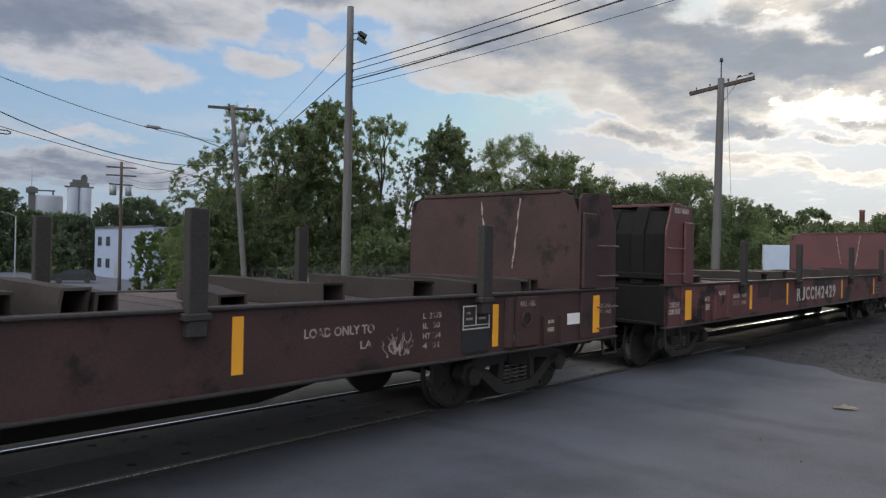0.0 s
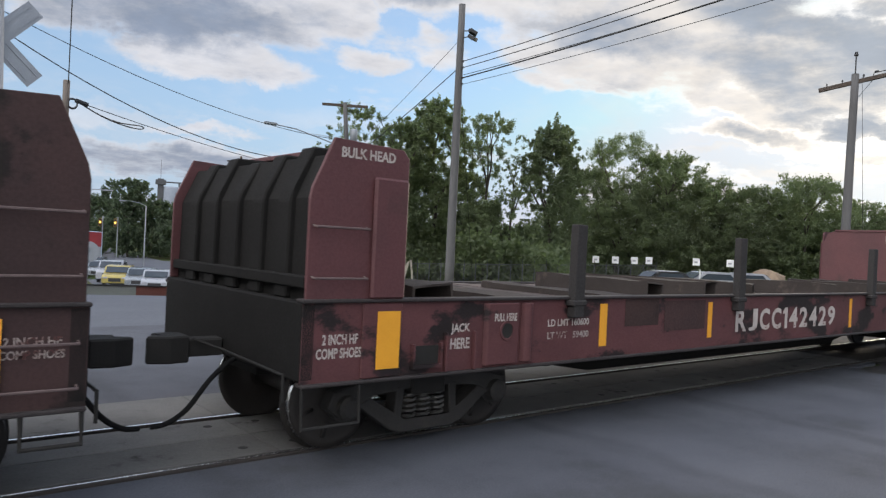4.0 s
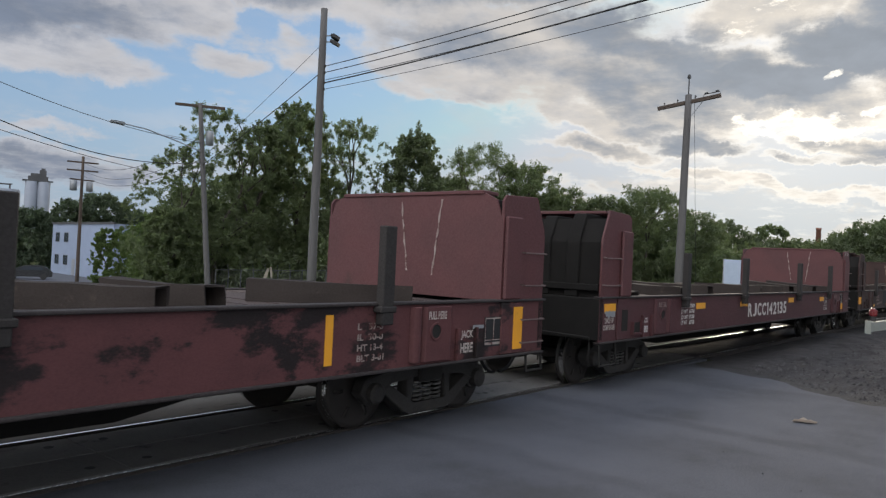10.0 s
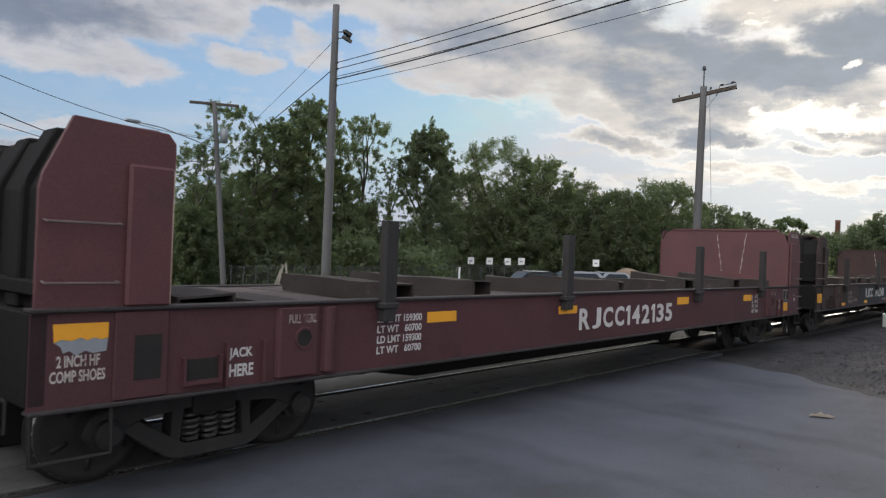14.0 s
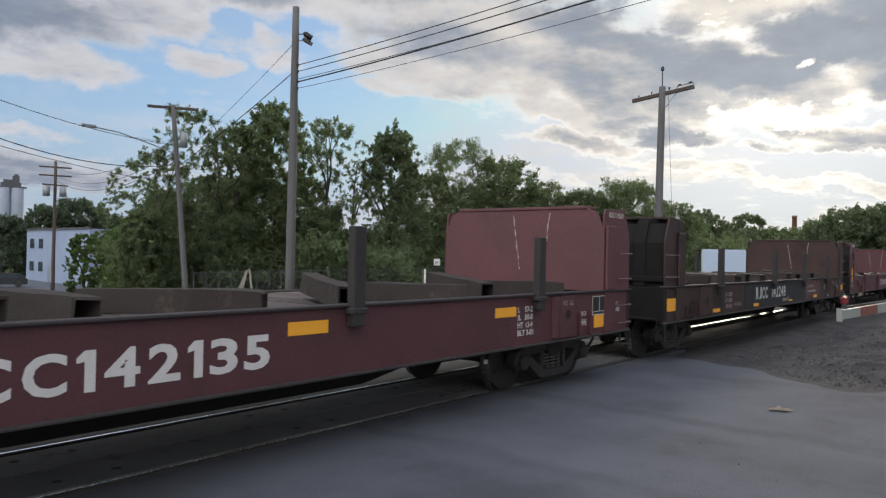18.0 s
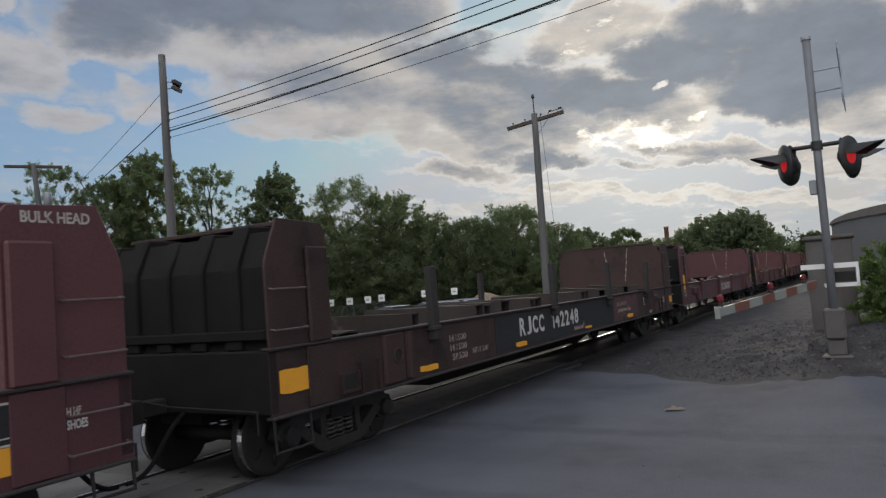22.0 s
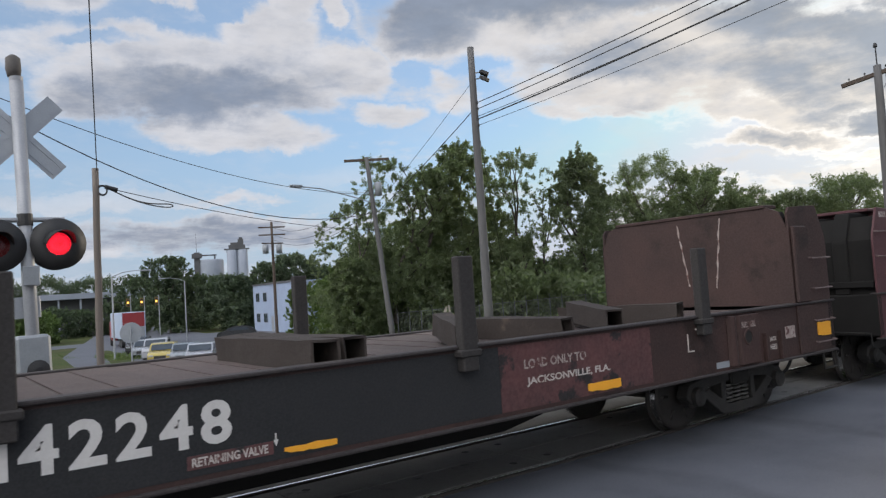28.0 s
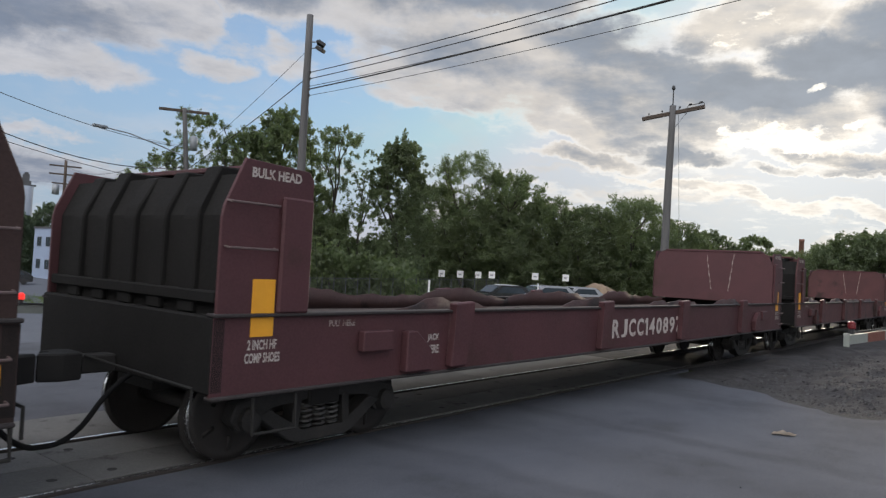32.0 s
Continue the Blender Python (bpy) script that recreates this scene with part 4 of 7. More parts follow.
def box_beam(m, y0, y1, w, h, seed):
    """A hollow box beam with dented sides and a battered open end."""
    bm = B()
    t, n = 0.02, 9
    ys = [y0 + (y1 - y0) * i / n for i in range(n + 1)]
    rings = []
    for i, y in enumerate(ys):
        ends = 1.6 if i in (0, n) else 1.0
        ring = []
        for q, (px, pz) in enumerate(((-w / 2, 0), (0, 0), (w / 2, 0), (w / 2, h / 2), (w / 2, h), (0, h), (-w / 2, h), (-w / 2, h / 2))):
            dn = noise.noise_vector((seed * 3.7 + px * 2, y * 1.9, pz * 3)) * 0.022 * ends
            ring.append(bm.verts.new(m @ Vector((px + dn.x, y + (0.03 * dn.y / 0.022 if i == 0 else 0), max(pz + dn.z, 0) if pz else 0.0))))
        inner = []
        for q, (px, pz) in enumerate(((-w / 2 + t, t), (0, t), (w / 2 - t, t), (w / 2 - t, h / 2), (w / 2 - t, h - t), (0, h - t), (-w / 2 + t, h - t), (-w / 2 + t, h / 2))):
            dn = noise.noise_vector((seed * 3.7 + px * 2, y * 1.9, pz * 3)) * 0.022 * ends
            inner.append(bm.verts.new(m @ Vector((px + dn.x, y, max(pz + dn.z, t)))))
        rings.append((ring, inner))
    for (ra, ia), (rb, ib) in zip(rings, rings[1:]):
        for q in range(8):
            j = (q + 1) % 8
            bm.faces.new((ra[q], ra[j], rb[j], rb[q]))
            bm.faces.new((ia[q], ib[q], ib[j], ia[j]))
    ra, ia = rings[0]
    for q in range(8):
        j = (q + 1) % 8
        bm.faces.new((ra[q], ia[q], ia[j], ra[j]))
    bm.faces.new(rings[-1][0])
    return bm


def bunk(car, x, paint, w=0.30, h=0.19, skew=0.0, reach=1.05, off=-0.37):
    """A hollow steel box laid across the deck."""
    m = Matrix.Translation((x, off, 1.352)) @ Matrix.Rotation(radians(skew), 4, "Z")
    part("cross_bunk", box_beam(m, -reach, reach, w, h * 1.14, x), paint, car, "hollow rusty steel box beam")


def skewed_bunk(car, x, skew, length, w=0.23, lean=0.0, h=0.215):
    """A box beam knocked askew: its near end at x by the side sill, the far end swung or lifted."""
    m = Matrix.Translation((x, -1.38, 1.352)) @ Matrix.Rotation(radians(skew), 4, "Z") @ Matrix.Rotation(radians(lean), 4, "X")
    part("cross_bunk", box_beam(m, 0, length, w, h, x + skew), BUNK, car, "hollow rusty box beam lying askew")


def grab(car, x0, x1, y, z, s=-1):
    part("grab_iron", tube(B(), [(x0, y, z), (x0, y + s * 0.06, z - 0.01), (x1, y + s * 0.06, z - 0.01), (x1, y, z)], 0.010, 6), WORN_IRON, car, "thin steel grab iron")


def bulkhead(car, s, paint, title, rungs=(1.60, 2.00)):
    """The end wall: an inner plate between two tapered side boxes, ribbed towards the end."""
    xi, xo = 7.57, 8.50
    ends = [(xi, 1.40), (xi, 2.60), (xi + 0.06, 2.67), (xo - 0.20, 2.70), (xo - 0.02, 2.30), (xo, 2.2), (xo, 1.40)]
    for y0, y1 in ((-HALF_Y, -HALF_Y + 0.035), (HALF_Y - 0.035, HALF_Y)):
        part("bulkhead_side", chamfer(prism(B(), [(s * a, b) for a, b in ends], y0, y1), 0.006), paint, car)
        ya, yb = (y0 - 0.05, y0) if y0 < 0 else (y1, y1 + 0.05)
        part("corner_post", chamfer(box(B(), *sorted((s * (xi + 0.02), s * (xi + 0.36))), ya, yb, 1.42, 2.42), 0.02), paint, car)
    inner = [(-HALF_Y + 0.03, 1.40), (-HALF_Y + 0.03, 2.40), (-HALF_Y + 0.12, 2.62), (-HALF_Y + 0.3, 2.70), (HALF_Y - 0.3, 2.70), (HALF_Y - 0.12, 2.62), (HALF_Y - 0.03, 2.40), (HALF_Y - 0.03, 1.40)]
    a, b = sorted((s * xi, s * (xi + 0.03)))
    part("bulkhead_plate", prism(B(), inner, a, b, "x"), paint, car, "scraped red inner bulkhead plate")
    for k, y in enumerate((-1.03, -0.52, 0.0, 0.52, 1.03)):
        top = 2.66 - 0.035 * (k % 3)
        rib = [(xi + 0.03, 1.40), (xi + 0.03, top), (xo - 0.24, top), (xo - 0.07, 2.30), (xo - 0.04, 2.2), (xo - 0.03, 1.40)]
        part("bulkhead_rib", chamfer(prism(B(), [(s * p, q) for p, q in rib], y - 0.11, y + 0.11), 0.015), NEAR_BLACK, car, "near-black box rib")
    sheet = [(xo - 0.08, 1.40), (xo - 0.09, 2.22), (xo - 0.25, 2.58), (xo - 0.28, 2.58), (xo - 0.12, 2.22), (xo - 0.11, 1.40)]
    part("end_sheet", prism(B(), [(s * p, q) for p, q in sheet], -HALF_Y + 0.04, HALF_Y - 0.04), NEAR_BLACK, car, "near-black end sheet")
    part("end_beam", chamfer(box(B(), *sorted((s * (xo - 0.10), s * (xo - 0.01))), -HALF_Y + 0.06, HALF_Y - 0.06, 1.50, 1.60), 0.012), NEAR_BLACK, car)
    part("top_cap", chamfer(box(B(), *sorted((s * (xi - 0.02), s * (xi + 0.3))), -HALF_Y + 0.3, HALF_Y - 0.3, 2.68, 2.73), 0.01), paint, car)
    x0, x1 = sorted((s * 7.98, s * 8.46))
    for z in rungs:
        grab(car, x0, x1, -HALF_Y, z)
    for z in (0.90, 1.18):
        if s > 0:
            grab(car, x0, x1, -HALF_Y, z)
    if title:
        letters("BULK HEAD", 0.085, 0.52, STENCIL, car, (min(s * 7.72, s * 8.24), -HALF_Y, 2.55))
    if s > 0:
        # pale scrapes on the inner plate
        for ya0, ya1, z0, z1 in ((-0.46, -0.58, 1.66, 2.63), (-0.02, 0.12, 1.70, 2.60)):
            bm = B()
            for k in range(14):
                y0, y1 = (ya0 + (ya1 - ya0) * j / 14 + 0.006 * math.sin(j * 1.3) for j in (k, k + 1))
                za, zb = (z0 + (z1 - z0) * j / 14 for j in (k, k + 1))
                w0, w1 = (0.009 + 0.006 * math.sin(z * 31 + ya0 * 9) for z in (za, zb))
                prism(bm, [(y0 - w0, za), (y0 + w0, za), (y1 + w1, zb), (y1 - w1, zb)], xi - 0.007, xi + 0.002, "x")
            bmesh.ops.remove_doubles(bm, verts=bm.verts, dist=0.0005)
            part("scrape", bm, STENCIL_OLD, car, "bare pale scrape")


def side_sill(car, y, paint):
    """Deep side girder: web and flanges."""
    s = -1 if y < 0 else 1
    top = 1.40 if y < 0 else 1.345
    web = [(-8.52, 0.76), (-8.52, top), (8.52, top), (8.52, 0.76)]
    part("side_sill", prism(B(), web, *sorted((y, y - s * 0.02))), paint, car)
    part("top_flange", chamfer(box(B(), -8.53, 8.53, *sorted((y + s * 0.04, y - s * 0.1)), top - 0.005, top + 0.025), 0.008), FLANGE, car)
    part("bottom_flange", chamfer(box(B(), -8.52, 8.52, *sorted((y + s * 0.04, y - s * 0.08)), 0.735, 0.765), 0.008), FLANGE, car)


def pull_bracket(car, s, paint):
    """The raised frame with the hole for a pulling hook."""
    xc = s * 6.37
    deep = 0.045
    a, b = sorted((xc + s * 0.275, xc - s * 0.18))
    part("hook_panel", chamfer(prism(B(), [(a, -HALF_Y), (a + 0.03, -HALF_Y - deep), (b - 0.03, -HALF_Y - deep), (b, -HALF_Y)], 0.79, 1.372, "z"), 0.008), paint, car, "raised panel round the hook hole")
    a, b = sorted((xc - s * 0.215, xc - s * 0.37))
    part("stiffener", chamfer(prism(B(), [(a, -HALF_Y), (a + 0.025, -HALF_Y - 0.05), (a + 0.06, -HALF_Y - 0.065), (b - 0.06, -HALF_Y - 0.065), (b - 0.025, -HALF_Y - 0.05), (b, -HALF_Y)], 0.80, 1.37, "z"), 0.006), paint, car, "rounded upright pressing beside the hook panel")
    ring = [(0.098, -HALF_Y - deep), (0.094, -HALF_Y - deep - 0.012), (0.074, -HALF_Y - deep - 0.012), (0.072, -HALF_Y - deep)]
    part("hook_ring", lathe(B(), ring, 22, "y", (xc, 0, 1.11), caps=False), paint, car)
    # a dark disc on the panel stands for the shade inside the hole
    part("hook_hole", lathe(B(), [(0.001, -HALF_Y - deep - 0.004), (0.072, -HALF_Y - deep - 0.004), (0.072, -HALF_Y + 0.01)], 22, "y", (xc, 0, 1.11)), GRIME, car, "dark round disc for the shade in the hook hole")
    # corner post, and a raised lip round a dark plate for the pocket's shade
    x0, x1 = sorted((s * 7.585, s * 7.98))
    part("sill_post", chamfer(box(B(), x0, x1, -HALF_Y - 0.022, -HALF_Y, 0.77, 1.39), 0.008), paint, car, "broad upright on the side sill")
    if s > 0:
        return
    x0, x1 = -7.47, -7.15
    part("pocket_plate", box(B(), x0 + 0.02, x1 - 0.02, -HALF_Y - 0.012, -HALF_Y, 0.85, 1.01), GRIME, car, "dark plate for the shade in the pocket")
    lip = B()
    box(lip, x0, x1, -HALF_Y - 0.05, -HALF_Y, 0.82, 0.85)
    box(lip, x0, x0 + 0.02, -HALF_Y - 0.05, -HALF_Y, 0.85, 1.03)
    box(lip, x1 - 0.02, x1, -HALF_Y - 0.05, -HALF_Y, 0.85, 1.03)
    part("pocket_lip", lip, paint, car)


def stake(car, x, y, z1=2.17, w=0.16):
    bm = B()
    y = math.copysign(HALF_Y + 0.052, y)
    box(bm, x - w / 2, x + w / 2, y - 0.05, y + 0.05, 1.21, z1)
    part("side_stake", chamfer(bm, 0.01), STAKE, car, "dark upright side stake")
    part("stake_pocket", chamfer(box(B(), x - w / 2 - 0.03, x + w / 2 + 0.03, y - 0.062, y + 0.062, 1.33, 1.392), 0.012), STAKE, car)


def stirrup(car, x0, x1, z=0.42, y=-HALF_Y):
    part("stirrup_step", tube(B(), [(x0, y, 0.76), (x0, y - 0.02, z), (x1, y - 0.02, z), (x1, y, 0.76)], 0.017, 6), GRIME, car, "bent steel stirrup step")


def plate(car, x0, x1, z0, z1, mat, label="", name="reflector", y=-HALF_Y - 0.006):
    return part(name, box(B(), x0, x1, y, -HALF_Y + 0.002, z0, z1), mat, car, label)


def flatcar_body(label, paint, bunks, stakes, title_front=True, title_rear=True, wall=None):
    car = empty("bulkhead_flatcar", pose(0, TRACK_Y, 0), label, "freight car", "cars of the train")
    for y in (-HALF_Y, HALF_Y):
        side_sill(car, y, paint)
    deck = part("deck", box(B(), -7.56, 7.56, -HALF_Y + 0.1, HALF_Y - 0.1, 1.28, 1.325), GRIME, car)
    for i in range(42):
        x = -7.54 + i * 0.36
        part("deck_board", box(B(), x, x + 0.345, -HALF_Y + 0.11, HALF_Y - 0.11, 1.325, 1.345 + 0.004 * ((i * 7) % 3)), DECK, deck)
    part("centre_sill", prism(B(), [(-8.3, 0.62), (-5.4, 0.62), (-3.6, 0.32), (3.6, 0.32), (5.4, 0.62), (8.3, 0.62), (8.3, 1.28), (-8.3, 1.28)], -0.32, 0.32), NEAR_BLACK, car, "deep fish-bellied centre sill")
    part("brake_bracket", chamfer(box(box(B(), -5.85, -5.2, -1.0, -0.95, 0.66, 0.70), -5.22, -5.12, -1.05, -0.9, 0.60, 0.74), 0.006), GRIME, car)
    for i in range(9):
        x = -6 + i * 1.5
        part("cross_bearer", prism(B(), [(-HALF_Y + 0.1, 1.28), (HALF_Y - 0.1, 1.28), (HALF_Y - 0.15, 1.0), (0.4, 0.62), (-0.4, 0.62), (-HALF_Y + 0.15, 1.0)], x - 0.05, x + 0.05, "x"), GRIME, car)
    for s in (-1, 1):
        bulkhead(car, s, wall or paint, title_front if s < 0 else title_rear)
        part("end_sill", chamfer(box(B(), *sorted((s * 8.40, s * 8.53)), -HALF_Y, HALF_Y, 0.78, 1.40), 0.015), NEAR_BLACK, car)
        pull_bracket(car, s, paint)
        coupler(car, s)
        bogie(car, s * 6.895)
        # bolster gussets and jacking pads on the near side
        for dx in (-0.17, 0.17):
            part("jacking_rib", chamfer(prism(B(), [(s * 6.93 + dx - 0.012, 0.77), (s * 6.93 + dx + 0.012, 0.77), (s * 6.93 + dx + 0.012, 1.12), (s * 6.93 + dx - 0.012, 1.12)], -HALF_Y - 0.05, -HALF_Y), 0.004), paint, car)
        stirrup(car, s * 8.50, s * (8.16 if s > 0 else 7.98), 0.53 if s > 0 else 0.42)
    part("brake_rod", tube(B(), [(-6.2, -0.6, 0.52), (6.2, -0.6, 0.52)], 0.018, 6), GRIME, car)
    part("brake_cylinder", rod(B(), (1.6, -0.9, 0.72), (2.5, -0.9, 0.72), 0.14, n=16), GRIME, car)
    part("air_reservoir", rod(B(), (-2.6, 0.7, 0.75), (-1.4, 0.7, 0.75), 0.19, n=16), GRIME, car)
    for x, w, h, sk in bunks:
        bunk(car, x, BUNK, w, h, sk)
    for x, y in stakes:
        stake(car, x, y)
    return car


def capacity(car, x, z, lines, size=0.07, mat=None):
    for i, (txt, w) in enumerate(lines):
        letters(txt, size, w, mat or STENCIL, car, (x, -HALF_Y, z - i * 0.1))


def key_car(car, u):
    MOVING.append((car, u))


# first car, only its rear half is seen
car1 = flatcar_body("rust-red empty bulkhead flatcar with a faded load stencil", OXIDE_OLD, [(-5.2, 0.3, 0.19, 0), (-2.2, 0.3, 0.19, 1), (0.9, 0.3, 0.19, 0), (1.42, 0.19, 0.21, 0), (1.62, 0.17, 0.17, 0), (3.62, 0.27, 0.19, 1), (4.95, 0.28, 0.19, -8), (5.98, 0.2, 0.17, -14), (6.5, 0.2, 0.18, 4), (6.76, 0.18, 0.18, 0)], [(-5.4, -1.495), (-2.15, -1.495), (2.2, -1.495), (5.58, -1.495), (-5.4, 1.45), (-2.2, 1.45), (2.2, 1.45), (5.5, 1.45)], title_rear=False)
letters("LOAD ONLY TO", 0.085, 0.80, STENCIL_OLD, car1, (3.23, -HALF_Y, 1.11))
letters("LA", 0.075, 0.15, STENCIL_OLD, car1, (3.86, -HALF_Y, 0.97))
rng = random.Random(31)
for k in range(17):
    # smeared remains of an old mark: ragged strokes that fan out from its foot
    x0 = 4.20 + 0.30 * k / 16
    z0, lean_, tall_ = 0.86 + 0.07 * rng.random(), rng.uniform(-0.10, 0.10), rng.uniform(0.10, 0.27)
    pts_l, pts_r = [], []
    for j in range(6):
        u = j / 5
        cx_, w_ = x0 + lean_ * u + 0.018 * math.sin(u * 9 + k), 0.007 * (1.2 - u) * rng.uniform(0.6, 1.6)
        pts_l.append((cx_ - w_, z0 + tall_ * u)), pts_r.append((cx_ + w_, z0 + tall_ * u))
    part("worn_stroke", prism(B(), pts_l + pts_r[::-1], -HALF_Y - 0.003, -HALF_Y), STENCIL_OLD, car1)
plate(car1, 5.27, 5.72, 0.80, 1.036, PATCH, "black patch under the stencilled frame", "paint_patch")
capacity(car1, 4.68, 1.20, (("L  3375", 0.27), ("IL  50", 0.25), ("HT 134", 0.26), ("4  01", 0.24)), 0.06, STENCIL_OLD)
plate(car1, 5.27, 5.74, 1.04, 1.31, PATCH, "black patch with a white stencilled frame", "stencil_panel")
for a, b, c, d in ((5.28, 5.73, 1.29, 1.305), (5.28, 5.73, 1.045, 1.06), (5.28, 5.295, 1.05, 1.3), (5.715, 5.73, 1.05, 1.3), (5.49, 5.505, 1.09, 1.3), (5.28, 5.73, 1.085, 1.095)):
    plate(car1, a, b, c, d, STENCIL, "", "frame_line", -HALF_Y - 0.009)
for a, c, w in ((5.33, 1.21, 0.07), (5.33, 1.15, 0.11), (5.54, 1.21, 0.09), (5.54, 1.15, 0.12)):
    plate(car1, a, a + w, c, c + 0.025, STENCIL_OLD, "", "stencil_bar", -HALF_Y - 0.009)
plate(car1, 2.54, 2.64, 0.88, 1.34, YELLOW, "tall yellow reflective stripe")
plate(car1, 5.79, 5.89, 0.83, 1.30, YELLOW, "tall yellow reflective stripe")
plate(car1, 7.88, 8.04, 0.84, 1.33, YELLOW, "tall yellow reflective stripe", y=-HALF_Y - 0.027)
plate(car1, 7.30, 7.62, 0.98, 1.12, WHITE, "small white placard", "placard")
letters("PULL HERE", 0.06, 0.29, STENCIL_OLD, car1, (6.245, -HALF_Y - 0.045, 1.26))
letters("JACK", 0.055, 0.14, STENCIL, car1, (6.87, -HALF_Y, 1.01))
letters("HERE", 0.055, 0.14, STENCIL, car1, (6.87, -HALF_Y, 0.92))
letters("2 INCH HF", 0.055, 0.32, STENCIL_OLD, car1, (8.05, -HALF_Y, 1.16))
letters("COMP SHOES", 0.055, 0.36, STENCIL_OLD, car1, (8.03, -HALF_Y, 1.08))
plate(car1, 6.18, 6.42, 0.86, 0.93, GREYBOX, "dull metal tag", "data_plate")
skewed_bunk(car1, 2.64, -14, 1.3, 0.24, 1.5, 0.16)
key_car(car1, -30.63)

# second car
car2 = flatcar_body("faded red empty bulkhead flatcar with black paint patches", OXIDE_PINK, [(-7.15, 0.45, 0.16, 0), (-6.0, 0.5, 0.06, 0), (-4.4, 0.5, 0.06, 2), (-3.6, 0.3, 0.19, -8), (-2.6, 0.3, 0.19, 3)], [(-5.4, -1.495), (-2.15, -1.495), (2.2, -1.495), (5.58, -1.495), (-5.4, 1.45)], title_rear=False, wall=OXIDE_WALL)
number("RJCC142429", 0.30, 3.04, STENCIL, car2, (-2.11, -HALF_Y, 0.925))
letters("LD LMT 160600", 0.075, 0.64, STENCIL, car2, (-5.76, -HALF_Y, 1.12))
letters("LT WT   59400", 0.075, 0.64, STENCIL_OLD, car2, (-5.76, -HALF_Y, 0.99))
letters("PULL HERE", 0.075, 0.29, STENCIL, car2, (-6.535, -HALF_Y - 0.045, 1.20))
letters("JACK", 0.10, 0.23, STENCIL, car2, (-7.03, -HALF_Y, 1.09))
letters("HERE", 0.10, 0.23, STENCIL, car2, (-7.03, -HALF_Y, 0.96))
letters("2 INCH HF", 0.085, 0.33, STENCIL, car2, (-8.34, -HALF_Y, 1.06))
letters("COMP SHOES", 0.085, 0.42, STENCIL, car2, (-8.39, -HALF_Y, 0.95))
for x0, x1, z0, z1 in ((-7.84, -7.61, 0.84, 1.32), (-4.94, -4.82, 0.88, 1.34), (-2.79, -2.70, 0.88, 1.33), (1.47, 1.56, 0.86, 1.33), (4.88, 4.97, 0.86, 1.32), (7.83, 8.02, 0.82, 1.33)):
    plate(car2, x0, x1, z0, z1, YELLOW, "tall yellow reflective stripe", y=-HALF_Y - 0.027 if abs(x0) > 7 else -HALF_Y - 0.006)
capacity(car2, 5.28, 1.165, (("L   57-5", 0.34), ("IL  50-0", 0.34), ("HT 13-4", 0.34), ("BLT 3-81", 0.36)), 0.065, STENCIL_OLD)
letters("PULL HERE", 0.085, 0.29, STENCIL, car2, (6.245, -HALF_Y - 0.045, 1.235))
letters("JACK", 0.11, 0.22, STENCIL, car2, (6.85, -HALF_Y, 0.98))
letters("HERE", 0.11, 0.22, STENCIL, car2, (6.85, -HALF_Y, 0.84))
plate(car2, 7.28, 7.62, 0.88, 1.22, PATCH, "black stencil panel with thin white rules", "stencil_panel")
for a, b, c, d in ((7.29, 7.61, 1.20, 1.215), (7.29, 7.61, 0.90, 0.93), (7.29, 7.61, 0.95, 0.96), (7.45, 7.46, 0.96, 1.2), (7.29, 7.297, 0.9, 1.21)):
    plate(car2, a, b, c, d, STENCIL_OLD, "", "frame_line", -HALF_Y - 0.009)
plate(car2, 7.06, 7.26, 1.10, 1.14, GREYBOX, "dull metal tag", "data_plate")
plate(car2, -4.50, -3.86, 1.08, 1.385, OXIDE_DARK, "dark rectangular repaint", "paint_patch", -HALF_Y - 0.003)
plate(car2, -3.74, -2.86, 1.00, 1.36, OXIDE_OLD, "sooty smudged paint", "paint_patch", -HALF_Y - 0.003)
for row in ((-1.38, 20, 2.0), (1.3, 38, 1.5), (3.38, 35, 1.6), (3.85, 8, 1.4), (6.2, 45, 1.7)):
    skewed_bunk(car2, *row)
key_car(car2, -12.08)

# third car
car3 = flatcar_body("plum-red empty bulkhead flatcar with bold white numbers", OXIDE_LATE, [(-7.2, 0.5, 0.12, 0), (-6.4, 0.4, 0.05, 0), (-4.9, 0.3, 0.18, -6), (-3.7, 0.34, 0.2, 0)], [(-5.4, -1.495), (-2.15, -1.495), (2.2, -1.495), (5.58, -1.495)], title_front=False, wall=OXIDE_WALL)
number("RJCC142135", 0.29, 2.97, STENCIL_NEW, car3, (-1.74, -HALF_Y, 0.915))
capacity(car3, -5.47, 1.19, (("LD LMT 159300", 0.62), ("LT WT   60700", 0.62), ("LD LMT 159300", 0.62), ("LT WT   60700", 0.62)), 0.075, STENCIL_NEW)
capacity(car3, 5.14, 1.19, (("L    57-2", 0.36), ("IL   50-0", 0.36), ("HT  13-4", 0.36), ("BLT 3-81", 0.38)), 0.075, STENCIL_NEW)
for x0, x1, z0, z1 in ((-4.77, -4.31, 1.16, 1.27), (-2.26, -1.81, 1.15, 1.25), (1.42, 1.89, 1.17, 1.29), (4.63, 5.10, 1.15, 1.27), (7.27, 7.66, 0.86, 1.045)):
    plate(car3, x0, x1, z0, z1, YELLOW, "flat yellow reflective strip")
torn = [(-8.38, 1.32), (-8.02, 1.32), (-8.02, 1.215), (-8.07, 1.205), (-8.11, 1.222), (-8.16, 1.203), (-8.20, 1.226), (-8.26, 1.205), (-8.33, 1.217), (-8.37, 1.198)]
part("reflector", prism(B(), torn, -HALF_Y - 0.006, -HALF_Y + 0.002), YELLOW, car3, "yellow reflector torn along its lower edge")
